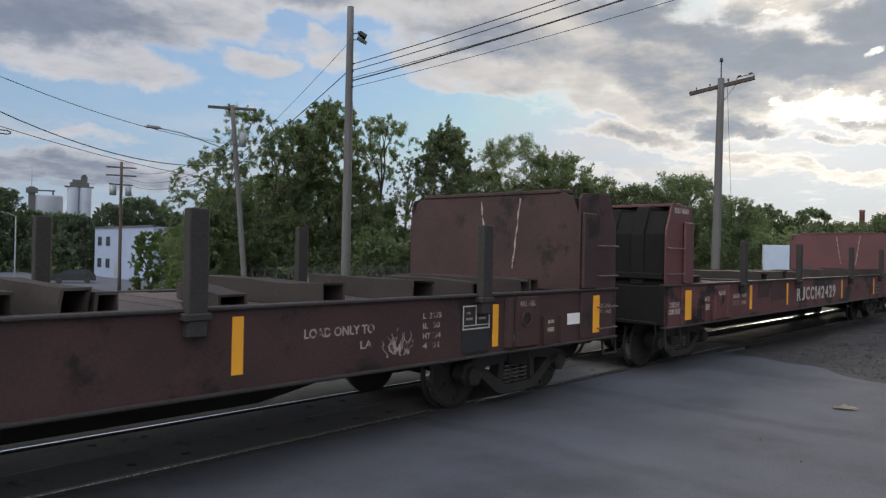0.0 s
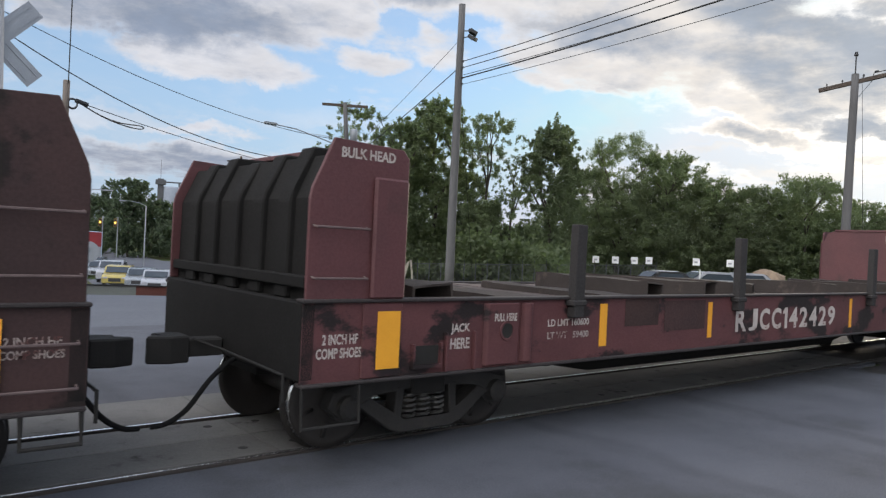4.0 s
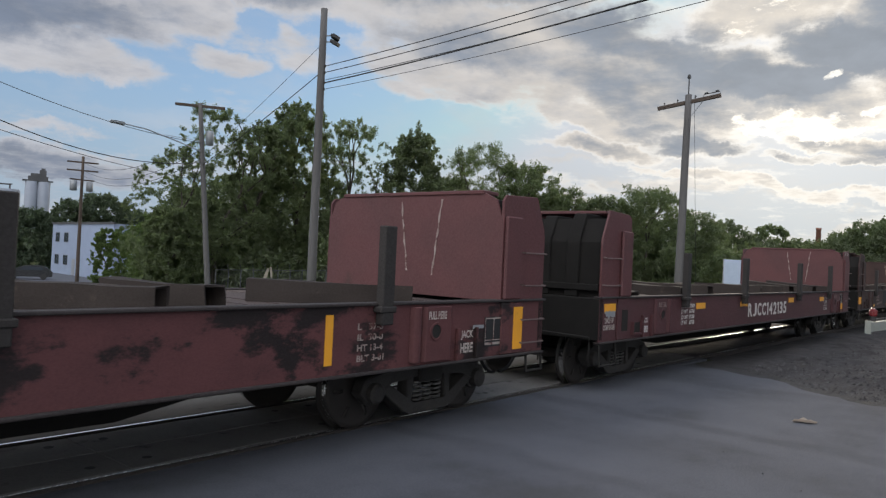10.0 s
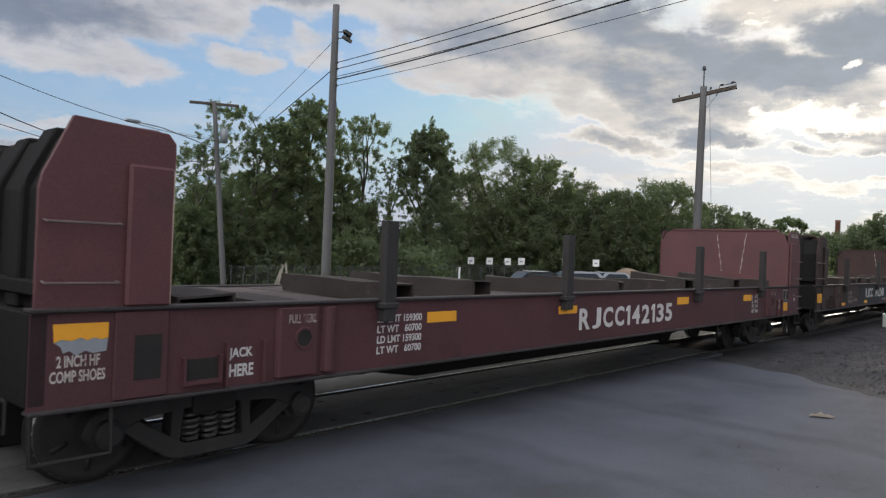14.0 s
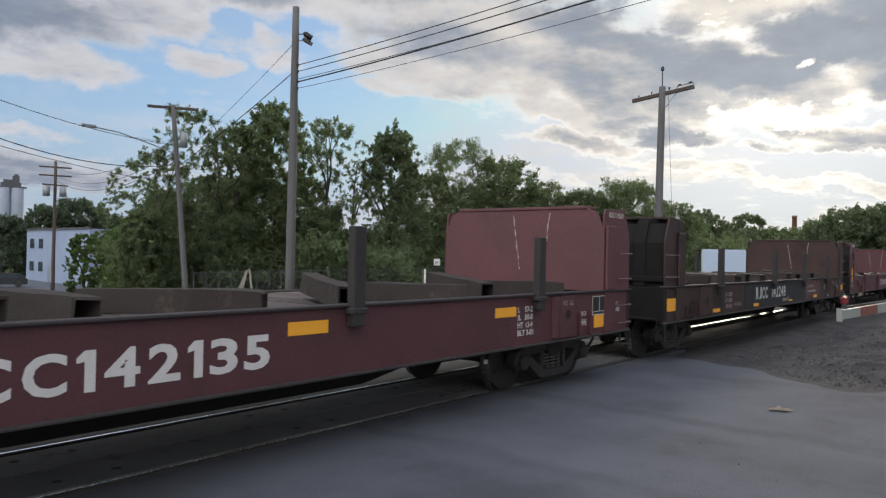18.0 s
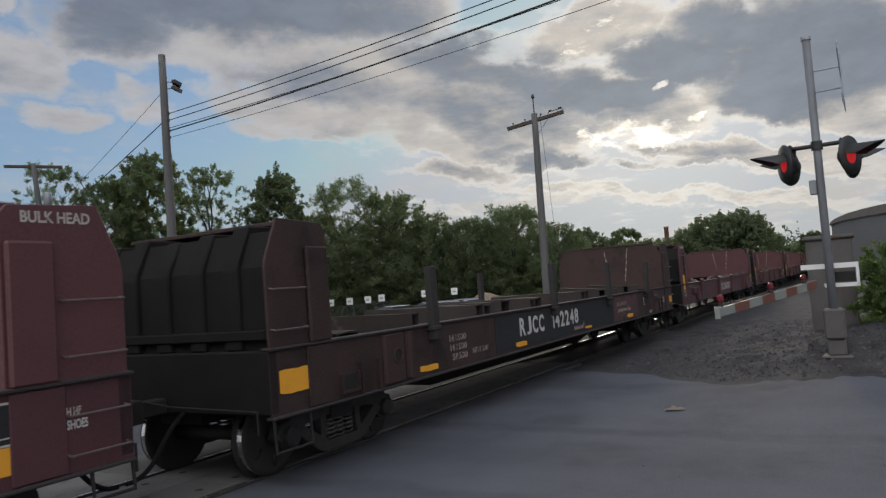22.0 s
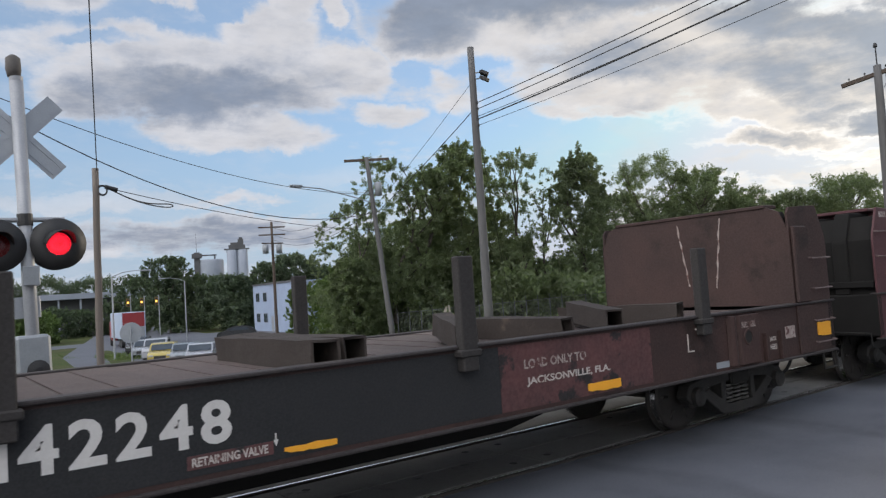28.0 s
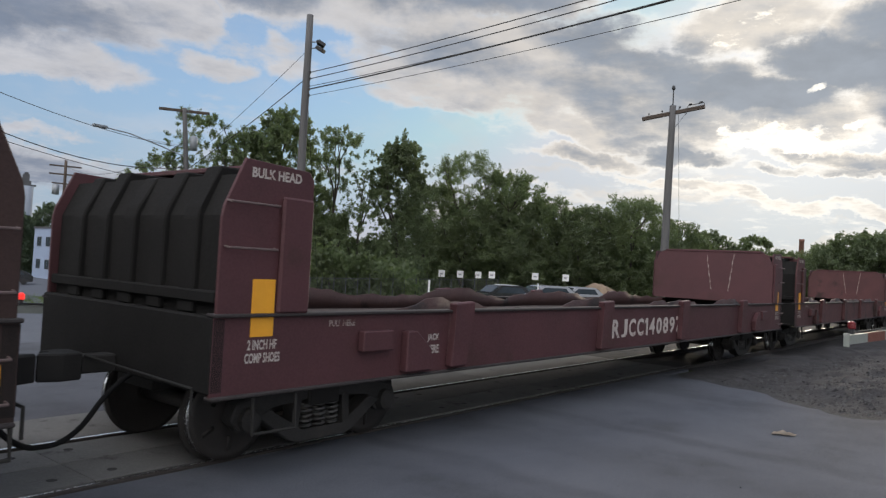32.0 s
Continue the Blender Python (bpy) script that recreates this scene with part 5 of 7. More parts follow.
torn = [(-8.37, 1.197), (-8.33, 1.216), (-8.26, 1.204), (-8.20, 1.225), (-8.16, 1.202), (-8.11, 1.221), (-8.07, 1.204), (-8.02, 1.21), (-8.03, 1.125), (-8.12, 1.115), (-8.17, 1.135), (-8.23, 1.105), (-8.27, 1.14), (-8.31, 1.125), (-8.33, 1.17)]
part("paint_patch", prism(B(), torn, -HALF_Y - 0.004, -HALF_Y + 0.002), GREYBOX, car3, "bare pale backing of a torn reflector")
letters("2 INCH HF", 0.08, 0.28, STENCIL, car3, (-8.35, -HALF_Y, 1.03))
letters("COMP SHOES", 0.08, 0.36, STENCIL, car3, (-8.39, -HALF_Y, 0.93))
plate(car3, -7.84, -7.64, 0.90, 1.22, GRIME, "sooty rectangle on the corner upright", "paint_patch", -HALF_Y - 0.025)
letters("JACK", 0.10, 0.22, STENCIL_NEW, car3, (-7.07, -HALF_Y, 0.97))
letters("HERE", 0.10, 0.22, STENCIL_NEW, car3, (-7.06, -HALF_Y, 0.84))
letters("PULL HERE", 0.075, 0.29, STENCIL_OLD, car3, (-6.535, -HALF_Y - 0.045, 1.24))
letters("PULL HERE", 0.07, 0.29, STENCIL_OLD, car3, (6.245, -HALF_Y - 0.045, 1.24))
letters("JACK", 0.09, 0.19, STENCIL, car3, (6.84, -HALF_Y, 1.04))
letters("HERE", 0.09, 0.19, STENCIL, car3, (6.84, -HALF_Y, 0.92))
plate(car3, 7.20, 7.66, 1.05, 1.34, PATCH, "black stencil panel with white rules", "stencil_panel")
for a, b, c, d in ((7.20, 7.66, 1.325, 1.34), (7.20, 7.66, 1.05, 1.065), (7.20, 7.213, 1.05, 1.34), (7.647, 7.66, 1.05, 1.34), (7.425, 7.438, 1.11, 1.33), (7.20, 7.66, 1.10, 1.11)):
    plate(car3, a, b, c, d, STENCIL, "", "frame_line", -HALF_Y - 0.009)
letters("2 INCH HF", 0.06, 0.24, STENCIL, car3, (7.86, -HALF_Y, 1.17))
letters("COMP SHOES", 0.07, 0.33, STENCIL_NEW, car3, (7.82, -HALF_Y, 1.07))
for row in ((-0.85, 28, 1.7), (-0.25, 8, 1.5), (1.3, 40, 1.6), (2.3, -27, 1.6, 0.2, 3.2), (4.3, 38, 1.6), (4.7, -25, 1.6, 0.2, 3.2), (6.6, 42, 1.5)):
    skewed_bunk(car3, *row)
key_car(car3, 6.50)

# fourth car
car4 = flatcar_body("dark brown bulkhead flatcar with a black numbered panel", OXIDE_DARK, [(-7.1, 0.4, 0.1, 0), (-5.7, 0.2, 0.2, 3), (-3.81, 0.25, 0.2, 0), (-3.54, 0.26, 0.2, 0), (-2.58, 0.24, 0.2, -14), (-1.76, 0.2, 0.2, 0), (-1.48, 0.3, 0.2, 0), (0.97, 0.24, 0.2, 0), (1.22, 0.22, 0.2, 0)], [(-5.5, -1.495), (-1.15, -1.495), (2.18, -1.495), (5.5, -1.495), (-5.5, 1.45), (2.19, 1.45)], title_front=False, title_rear=False)
plate(car4, -3.6, 2.55, 0.80, 1.37, PATCH, "broad black repainted panel", "paint_panel", -HALF_Y - 0.004)
plate(car4, 2.552, 4.62, 0.80, 1.37, OXIDE_FADED, "faded plum-red paint with ragged black patches", "paint_panel", -HALF_Y - 0.004)
number("RJCC", 0.30, 1.06, STENCIL_NEW, car4, (-2.68, -HALF_Y - 0.004, 0.98))
number("142248", 0.29, 1.40, STENCIL_NEW, car4, (-1.225, -HALF_Y - 0.004, 0.985))
plate(car4, -0.13, 0.46, 0.845, 0.935, OXIDE_FADED, "maroon strip behind the valve lettering", "paint_strip", -HALF_Y - 0.007)
letters("RETAINING VALVE", 0.06, 0.52, STENCIL, car4, (-0.1, -HALF_Y - 0.007, 0.86))
part("arrow_mark", prism(B(), [(0.475, 0.985), (0.485, 0.985), (0.485, 0.94), (0.498, 0.94), (0.480, 0.895), (0.462, 0.94), (0.475, 0.94)], -HALF_Y - 0.008, -HALF_Y), STENCIL_NEW, car4, "small white arrow")
letters("LOAD ONLY TO", 0.085, 0.80, STENCIL_OLD, car4, (2.84, -HALF_Y - 0.004, 1.145))
letters("JACKSONVILLE, FLA.", 0.085, 1.11, STENCIL, car4, (2.86, -HALF_Y - 0.004, 0.985))
letters("161500", 0.09, 0.48, STENCIL_OLD, car4, (-5.03, -HALF_Y, 1.13))
letters("161500", 0.09, 0.48, STENCIL_OLD, car4, (-5.02, -HALF_Y, 1.00))
letters("58500", 0.09, 0.44, STENCIL_OLD, car4, (-4.98, -HALF_Y, 0.87))
letters("NEW 2-81", 0.08, 0.50, STENCIL_OLD, car4, (-4.38, -HALF_Y, 0.90))
for x0, x1, z0, z1 in ((-8.39, -7.94, 0.95, 1.20), (-5.83, -5.39, 0.81, 0.90), (-2.87, -2.44, 0.81, 0.90), (0.54, 0.95, 0.82, 0.88), (3.64, 4.11, 0.82, 0.92), (8.08, 8.42, 0.95, 1.14)):
    chip = random.Random(int(x0 * 100))
    low = [(x0 + (x1 - x0) * k / 9, z0 + chip.uniform(0, 0.012) + 0.018 * max(0, 1 - k / 3)) for k in range(10)]
    top = [(x1 - (x1 - x0) * k / 5, z1 - chip.uniform(0, 0.012)) for k in range(6)]
    part("reflector", prism(B(), low + top, -HALF_Y - 0.010, -HALF_Y + 0.001), YELLOW, car4, "chipped yellow reflective strip")
for a, b, c, d in ((5.25, 5.262, 1.04, 1.24), (5.25, 5.36, 1.04, 1.052), (5.4, 5.55, 1.27, 1.285)):
    plate(car4, a, b, c, d, STENCIL, "", "frame_line", -HALF_Y - 0.009)
plate(car4, 7.27, 7.5, 1.0, 1.15, STENCIL_OLD, "scuffed grey placard", "placard")
plate(car4, 5.75, 6.0, 0.80, 0.87, GREYBOX, "dull metal tag", "data_plate")
letters("JACK", 0.065, 0.15, STENCIL, car4, (6.90, -HALF_Y, 0.99))
letters("HERE", 0.065, 0.15, STENCIL, car4, (6.90, -HALF_Y, 0.90))
letters("PULL HERE", 0.07, 0.29, STENCIL_OLD, car4, (6.245, -HALF_Y - 0.045, 1.22))
for row in ((2.35, -27, 1.3, 0.2, 3.5), (3.6, 15, 1.5), (4.3, -27, 1.3, 0.2, 3.5), (5.4, 14, 1.5)):
    skewed_bunk(car4, *row)
key_car(car4, 25.05)

# fifth kind of car: taller ribbed sides with a sagging liner inside


def ribbed_car(label, paint, digits=""):
    car = empty("ribbed_bulkhead_car", pose(0, TRACK_Y, 0), label, "freight car", "cars of the train")
    for y in (-HALF_Y, HALF_Y):
        side_sill(car, y, paint)
    for s in (-1, 1):
        for x in (-5.2, -1.6, 1.6, 5.2):
            fin = [(x - 0.36, 0.80), (x - 0.30, 1.40), (x - 0.34, 1.50), (x + 0.03, 1.52), (x + 0.02, 1.40), (x - 0.08, 0.80)]
            part("side_rib", chamfer(prism(B(), fin, *sorted((s * HALF_Y, s * (HALF_Y + 0.10)))), 0.015), paint, car)
    for y in (-1.32, 1.32):
        bm = B()
        n = 90
        vs = []
        for i in range(n + 1):
            x = -7.5 + 15 * i / n
            k = (x + 5.2) / 3.4
            z = 1.44 + 0.07 * math.cos(2 * math.pi * k) + 0.03 * math.sin(x * 3.1) + 0.02 * math.sin(x * 7.7) + 0.012 * math.sin(x * 17.3)
            yy = y + 0.05 * math.sin(x * 2.2)
            vs.append([bm.verts.new((x, yy + dy, zz)) for dy, zz in ((-0.015, 1.2), (-0.015, z), (0.015, z), (0.015, 1.2))])
        for a, b in zip(vs, vs[1:]):
            for j in range(4):
                bm.faces.new((a[j], a[(j + 1) % 4], b[(j + 1) % 4], b[j]))
        part("side_liner", bm, OXIDE_OLD, car, "dented liner with a wavy upper edge", smooth=True)
    part("deck", box(B(), -7.56, 7.56, -HALF_Y + 0.03, HALF_Y - 0.03, 1.15, 1.2), DECK, car)
    part("centre_sill", box(B(), -8.3, 8.3, -0.32, 0.32, 0.62, 1.15), GRIME, car)
    for s in (-1, 1):
        bulkhead(car, s, paint, True, (1.97, 2.34))
        part("end_sill", chamfer(box(B(), *sorted((s * 8.40, s * 8.53)), -HALF_Y, HALF_Y, 0.78, 1.40), 0.015), NEAR_BLACK, car)
        part("end_gusset", chamfer(prism(B(), [(s * 6.15, 1.22), (s * 5.9, 1.02), (s * 5.9, 0.80), (s * 6.3, 0.80), (s * 6.3, 1.22)], -HALF_Y - 0.10, -HALF_Y), 0.012), paint, car)
        part("tool_box", chamfer(box(B(), *sorted((s * 6.92, s * 6.5)), -HALF_Y - 0.09, -HALF_Y, 1.04, 1.24), 0.012), paint, car)
        coupler(car, s)
        bogie(car, s * 6.895)
        stirrup(car, s * 8.1, s * 7.65)
        x0, x1 = sorted((s * 8.17, s * 7.94))
        plate(car, x0, x1, 1.23, 1.71, YELLOW, "tall yellow reflective panel")
        letters("2 INCH HF", 0.085, 0.30, STENCIL, car, (x0 - 0.02, -HALF_Y, 1.12))
        letters("COMP SHOES", 0.085, 0.36, STENCIL, car, (x0 - 0.04, -HALF_Y, 1.01))
    letters("PULL HERE", 0.06, 0.33, STENCIL_OLD, car, (-7.3, -HALF_Y, 1.29))
    letters("JACK", 0.09, 0.2, STENCIL, car, (-5.88, -HALF_Y, 1.08))
    letters("HERE", 0.09, 0.2, STENCIL, car, (-5.88, -HALF_Y, 0.96))
    if digits:
        number(digits, 0.29, 2.85, STENCIL, car, (-1.42, -HALF_Y, 0.93))
    return car


car5 = ribbed_car("faded plum-red bulkhead car with ribbed sides and dented liner", OXIDE_LATE, "RJCC140897")
key_car(car5, 43.50)
car6 = ribbed_car("dull red ribbed bulkhead car coupled further back", OXIDE)
key_car(car6, 43.50 + PITCH)
for k in (2, 3, 4):
    c = copy_thing(car6, pose(0, TRACK_Y, 0))
    c["label"] = "dull red ribbed bulkhead car far back in the train"
    key_car(c, 43.50 + k * PITCH)

# ---- poles and wires ----


def cable(name, a, b, sag, r, label, mat=None, n=24, parent=None):
    bm = B()
    a, b = Vector(a), Vector(b)
    pts = []
    for i in range(n + 1):
        u = i / n
        p = a.lerp(b, u)
        p.z -= sag * 4 * u * (1 - u)
        pts.append(p)
    tube(bm, pts, r, 5)
    ob = part(name, bm, mat or CABLE, parent)
    if parent is None:
        tagged(ob, label, "cable")
    return ob


def insulator(bm, x, y, z):
    rod(bm, (x, y, z), (x, y, z + 0.09), 0.02, n=6)
    lathe(bm, [(0.02, z + 0.08), (0.055, z + 0.10), (0.05, z + 0.15), (0.03, z + 0.19)], 8, "z", (x, y, 0))


def utility_pole(x, y, z0, z1, r0, r1, mat, label, lean=(0.0, 0.0)):
    p = empty("utility_pole", pose(x, y, z0), label, "utility pole", "utility poles")
    h = z1 - z0
    bm = B()
    us = [i / 8 for i in range(9)]
    line = [(0, 0, -0.4)] + [(lean[0] * u + 0.006 * math.sin(u * 16), lean[1] * u, h * u) for u in us[1:]]
    sweep(bm, line, [r0 + (r1 - r0) * u for u in us], 14)
    part("pole_shaft", bm, mat, p, smooth=True)
    return p


# tall pole with floodlights
poleA = utility_pole(18.2, 21.9, land(18.2, 21.9), 11.36, 0.19, 0.13, POLE, "tall weathered grey wooden pole carrying two floodlights")
hA = 11.36 - land(18.2, 21.9)
for dz, yaw in ((-0.95, -35), (-1.2, -62)):
    m = Matrix.Translation((0.2, -0.12, hA + dz)) @ Matrix.Rotation(radians(yaw), 4, "Z") @ Matrix.Rotation(radians(28), 4, "Y")
    bm = B()
    box(bm, 0.12, 0.44, -0.16, 0.16, -0.05, 0.09, m)
    box(bm, 0.06, 0.14, -0.06, 0.06, -0.03, 0.07, m)
    fl = part("floodlight", chamfer(bm, 0.015), BLACK, poleA, "black floodlight head")
    part("bracket", tube(B(), [(0.1, -0.05, hA + dz - 0.08), m @ Vector((0.12, 0, 0))], 0.025, 6), GREYBOX, poleA)
for k, z in enumerate((9.1, 8.85, 8.45, 8.2)):
    part("wire_clamp", rod(B(), (0.02, -0.18, z - 0.05 - land(18.2, 21.9)), (0.02, -0.18, z + 0.05 - land(18.2, 21.9)), 0.035, n=8), BLACK, poleA)
    cable("overhead_wire", (18.22, 21.75, z), (16.4 - 0.1 * k + (1.4 if k == 3 else 0), -16.0, z + 2.6), 0.58, (0.017, 0.017, 0.026, 0.010)[k], "black overhead wire crossing high above the track")
cable("overhead_wire", (18.2, 21.8, 8.55), (16.5, -16.0, 11.0), 0.62, 0.012, "thin black overhead wire twisted below the others")
cable("overhead_wire", (18.15, 22.0, 9.9), (20.35, 33.5, 6.5), 0.1, 0.009, "thin black wire between two poles")
cable("overhead_wire", (18.15, 22.0, 8.8), (20.35, 33.5, 6.1), 0.1, 0.018, "black wire between two poles")
cable("guy_wire", (18.35, 22.0, 8.5), (21.6, 24.2, land(21.6, 24.2)), 0.0, 0.008, "steel guy wire anchored in the ground")

# pole with one crossarm near the track
poleB = utility_pole(26.1, 10.5, -0.3, 8.4, 0.17, 0.12, POLE, "weathered line pole with a single wooden crossarm", (0.25, 0.0))
part("crossarm", chamfer(box(B(), -0.06, 0.06, -1.14, 1.14, 0, 0.14, Matrix.Translation((0.26, -0.03, 8.36)) @ Matrix.Rotation(radians(19), 4, "Z") @ Matrix.Rotation(radians(-11), 4, "X")), 0.01), POLE_DARK, poleB, "tilted wooden crossarm")
part("pin", rod(B(), (0.24, 0, 8.5), (0.24, 0, 9.42), 0.022, n=7), BLACK, poleB)
part("top_insulator", lathe(B(), [(0.02, 9.3), (0.07, 9.33), (0.06, 9.4), (0.04, 9.46)], 10, "z", (0.24, 0, 0)), BLACK, poleB)
def along_arm(u, dz):
    return 0.26 - 0.326 * u, -0.03 + 0.93 * u, 8.43 - 0.19 * u + dz


for yy, k in ((-0.22, 0.75), (0.42, 0.6), (0.9, 0.55)):
    bm = B()
    x, y, z = along_arm(yy, 0.07)
    insulator(bm, 0, 0, 0)
    bmesh.ops.transform(bm, matrix=Matrix.Translation((x, y, z)) @ Matrix.Scale(k, 4), verts=bm.verts)
    part("insulator", bm, BLACK, poleB)
# a flat iron bracket with dead-end clamps at the arm's end
part("end_bracket", tube(B(), [along_arm(-0.5, 0.06), along_arm(-0.52, 0.17), along_arm(-1.08, 0.17), along_arm(-1.1, 0.06)], 0.018, 6), BLACK, poleB, "dark iron bracket on the arm")
for yy in (-0.6, -0.98):
    part("clamp", rod(B(), along_arm(yy - 0.06, 0.2), along_arm(yy + 0.06, 0.2), 0.035, n=8), BLACK, poleB)
part("arm_brace", tube(B(), [along_arm(-0.55, 0.0), (0.25, -0.12, 7.9)], 0.016, 6), GREYBOX, poleB, "thin steel brace")
cable("drop_wire", (26.4, 10.3, 8.3), (28.3, 10.6, 0.0), 0.0, 0.007, "thin guy wire down to the ground")

# pole with street lamp
zC = land(20.97, 33.31)
poleC = utility_pole(20.97, 33.31, zC, 9.25, 0.16, 0.11, POLE, "pale leaning pole with crossarm, transformer and street lamp", (-0.82, 0.39))
hC = 9.25 - zC
part("crossarm", chamfer(box(B(), -1.22, 1.22, -0.05, 0.05, -0.12, 0.02, Matrix.Translation((-0.81, 0.38, hC - 0.1)) @ Matrix.Rotation(radians(-32), 4, "Z")), 0.01), POLE_DARK, poleC, "dark wooden crossarm")
part("transformer", lathe(B(), [(0.02, hC - 2.15), (0.2, hC - 2.12), (0.2, hC - 1.45), (0.15, hC - 1.38), (0.02, hC - 1.36)], 16, "z", (-0.32, 0.15, 0)), GREYBOX, poleC, "grey cylindrical transformer", smooth=True)
armp = [(-0.62, 0.28, hC - 2.5), (-1.86, 0.44, hC - 2.15), (-3.46, 0.69, hC - 1.75), (-4.56, 0.79, hC - 1.66)]
part("lamp_arm", tube(B(), armp, 0.03, 7), GALV, poleC, "long galvanised lamp arm")
part("arm_stay", tube(B(), [(-0.66, 0.3, hC - 1.95), (-2.66, 0.54, hC - 1.9)], 0.012, 5), GALV, poleC)
part("lamp_head", chamfer(box(B(), -5.21, -4.51, 0.67, 0.91, hC - 1.72, hC - 1.58), 0.04, 2), GREYBOX, poleC, "flat cobra-head street lamp")

# far pole with two crossarms
dx_, dy_ = 29.2, 68.0
zD = land(dx_, dy_)
poleD = utility_pole(dx_, dy_, zD, 9.6, 0.17, 0.12, POLE_DARK, "dark far pole with two crossarms and transformers")
hD = 9.6 - zD
for dz in (-0.6, -1.35):
    part("crossarm", box(B(), -1.3, 1.3, -0.06, 0.06, hD + dz, hD + dz + 0.13, Matrix.Rotation(radians(-20), 4, "Z")), POLE_DARK, poleD)
for sx in (-0.75, 0.7):
    part("transformer", lathe(B(), [(0.02, hD - 3.2), (0.3, hD - 3.15), (0.3, hD - 2.3), (0.02, hD - 2.2)], 12, "z", (sx, 0, 0)), GREYBOX, poleD, smooth=True)
part("transformer_arm", box(B(), -1.1, 1.1, -0.06, 0.06, hD - 2.2, hD - 2.08), POLE_DARK, poleD)

# short service pole beyond the sidewalk
zE = land(4.2, 21.6)
poleE = utility_pole(4.2, 21.6, zE, 5.82, 0.10, 0.085, POLE_BROWN, "bare weathered service pole with a coiled cable", (0.07, 0.0))
hE = 5.82 - zE
bm = B()
for k in range(3):
    tube(bm, [(0.22 + 0.12 * math.cos(a * 0.4), -0.05, hE - 0.62 + 0.13 * math.sin(a * 0.4) + 0.01 * k) for a in range(17)], 0.02, 5)
part("cable_coil", bm, CABLE, poleE, "coiled black cable")
part("splice_case", rod(B(), (0.3, 0, hE - 0.5), (0.62, 0, hE - 0.58), 0.06, n=10), CABLE, poleE)
cable("overhead_wire", (4.29, 21.5, 5.75), (2.36, 11.8, 10.2), 0.1, 0.014, "thin wire rising from the service pole")
cable("overhead_wire", (4.5, 21.6, 5.3), (20.3, 33.5, 5.3), 0.3, 0.012, "thin service wire between poles")
loop = []
for k in range(41):
    a = math.pi * 2 * k / 40
    u = 0.5 - 0.5 * math.cos(a)
    loop.append((0.3 + 2.25 * u, 1.5 * u, hE - 0.5 - 0.30 * u - 0.16 * math.sin(math.pi * u) + 0.13 * math.sin(a) * u ** 4))
part("cable_loop", tube(B(), loop, 0.018, 6), CABLE, poleE, "slack loop of black cable")
cable("overhead_wire", (20.25, 33.5, 7.2), (0.0, 24.0, 9.1), 0.93, 0.014, "black overhead wire along the street")
cable("overhead_wire", (20.25, 33.5, 6.2), (0.0, 24.0, 9.2), 1.85, 0.02, "black overhead cable along the street")
for z in (9.1, 8.4, 7.9):
    cable("overhead_wire", (20.3, 33.6, z - 1.5), (29.2, 68.0, z), 1.2, 0.016, "black wires running on to the far pole")

# ---- crossing signals ----


def flasher(parent, at, yaw, lit, reach_out=0.36, name="signal_light", lamp=None):
    """Round black target with a lens and a long hood."""
    m = Matrix.Translation(at) @ Matrix.Rotation(radians(yaw), 4, "Z")
    # faces local -y
    def turned(bm):
        bmesh.ops.transform(bm, matrix=m, verts=bm.verts)
        return bm
    head = part(name, turned(lathe(B(), [(0.02, 0.16), (0.10, 0.15), (0.14, 0.03), (0.30, 0.015), (0.305, -0.01), (0.15, -0.015)], 30, "y")), BLACK, parent, "black round signal target", smooth=True)
    part("lens", turned(lathe(B(), [(0.002, -0.035), (0.08, -0.03), (0.145, -0.012), (0.145, 0.0)], 24, "y")), (lamp or LENS_ON) if lit else LENS_OFF, head, "glowing red lens" if lit else "dark red lens")
    bm = B()
    n = 18
    a_, b_ = [], []
    for i in range(n + 1):
        a = math.pi * (0.04 + 0.92 * i / n)
        c, s = math.cos(a), math.sin(a)
        a_.append((bm.verts.new((0.165 * c, -0.01, 0.165 * s)), bm.verts.new((0.157 * c, -0.01, 0.157 * s))))
        reach = -0.10 - (reach_out - 0.10) * s
        b_.append((bm.verts.new((0.165 * c, reach, 0.165 * s - 0.03)), bm.verts.new((0.157 * c, reach, 0.157 * s - 0.03))))
    for i in range(n):
        bm.faces.new((a_[i][0], a_[i + 1][0], b_[i + 1][0], b_[i][0]))
        bm.faces.new((a_[i][1], b_[i][1], b_[i + 1][1], a_[i + 1][1]))
        bm.faces.new((b_[i][0], b_[i + 1][0], b_[i + 1][1], b_[i][1]))
    part("hood", turned(bm), BLACK, head, "long black hood")


def crossbuck(parent, z, yaw, y=-0.1):
    for k, a in enumerate((45, -45)):
        m = Matrix.Translation((0, 0, z)) @ Matrix.Rotation(radians(yaw), 4, "Z") @ Matrix.Translation((0, y - 0.006 * k, 0)) @ Matrix.Rotation(radians(a), 4, "Y")
        part("crossbuck_blade", box(B(), -0.61, 0.61, -0.003, 0.003, -0.115, 0.115, m), SIGNBACK, parent, "aluminium crossbuck blade")
        part("blade_rib", box(box(B(), -0.58, 0.58, 0.003, 0.012, 0.05, 0.075, m), -0.58, 0.58, 0.003, 0.012, -0.075, -0.05, m), SIGNBACK, parent)


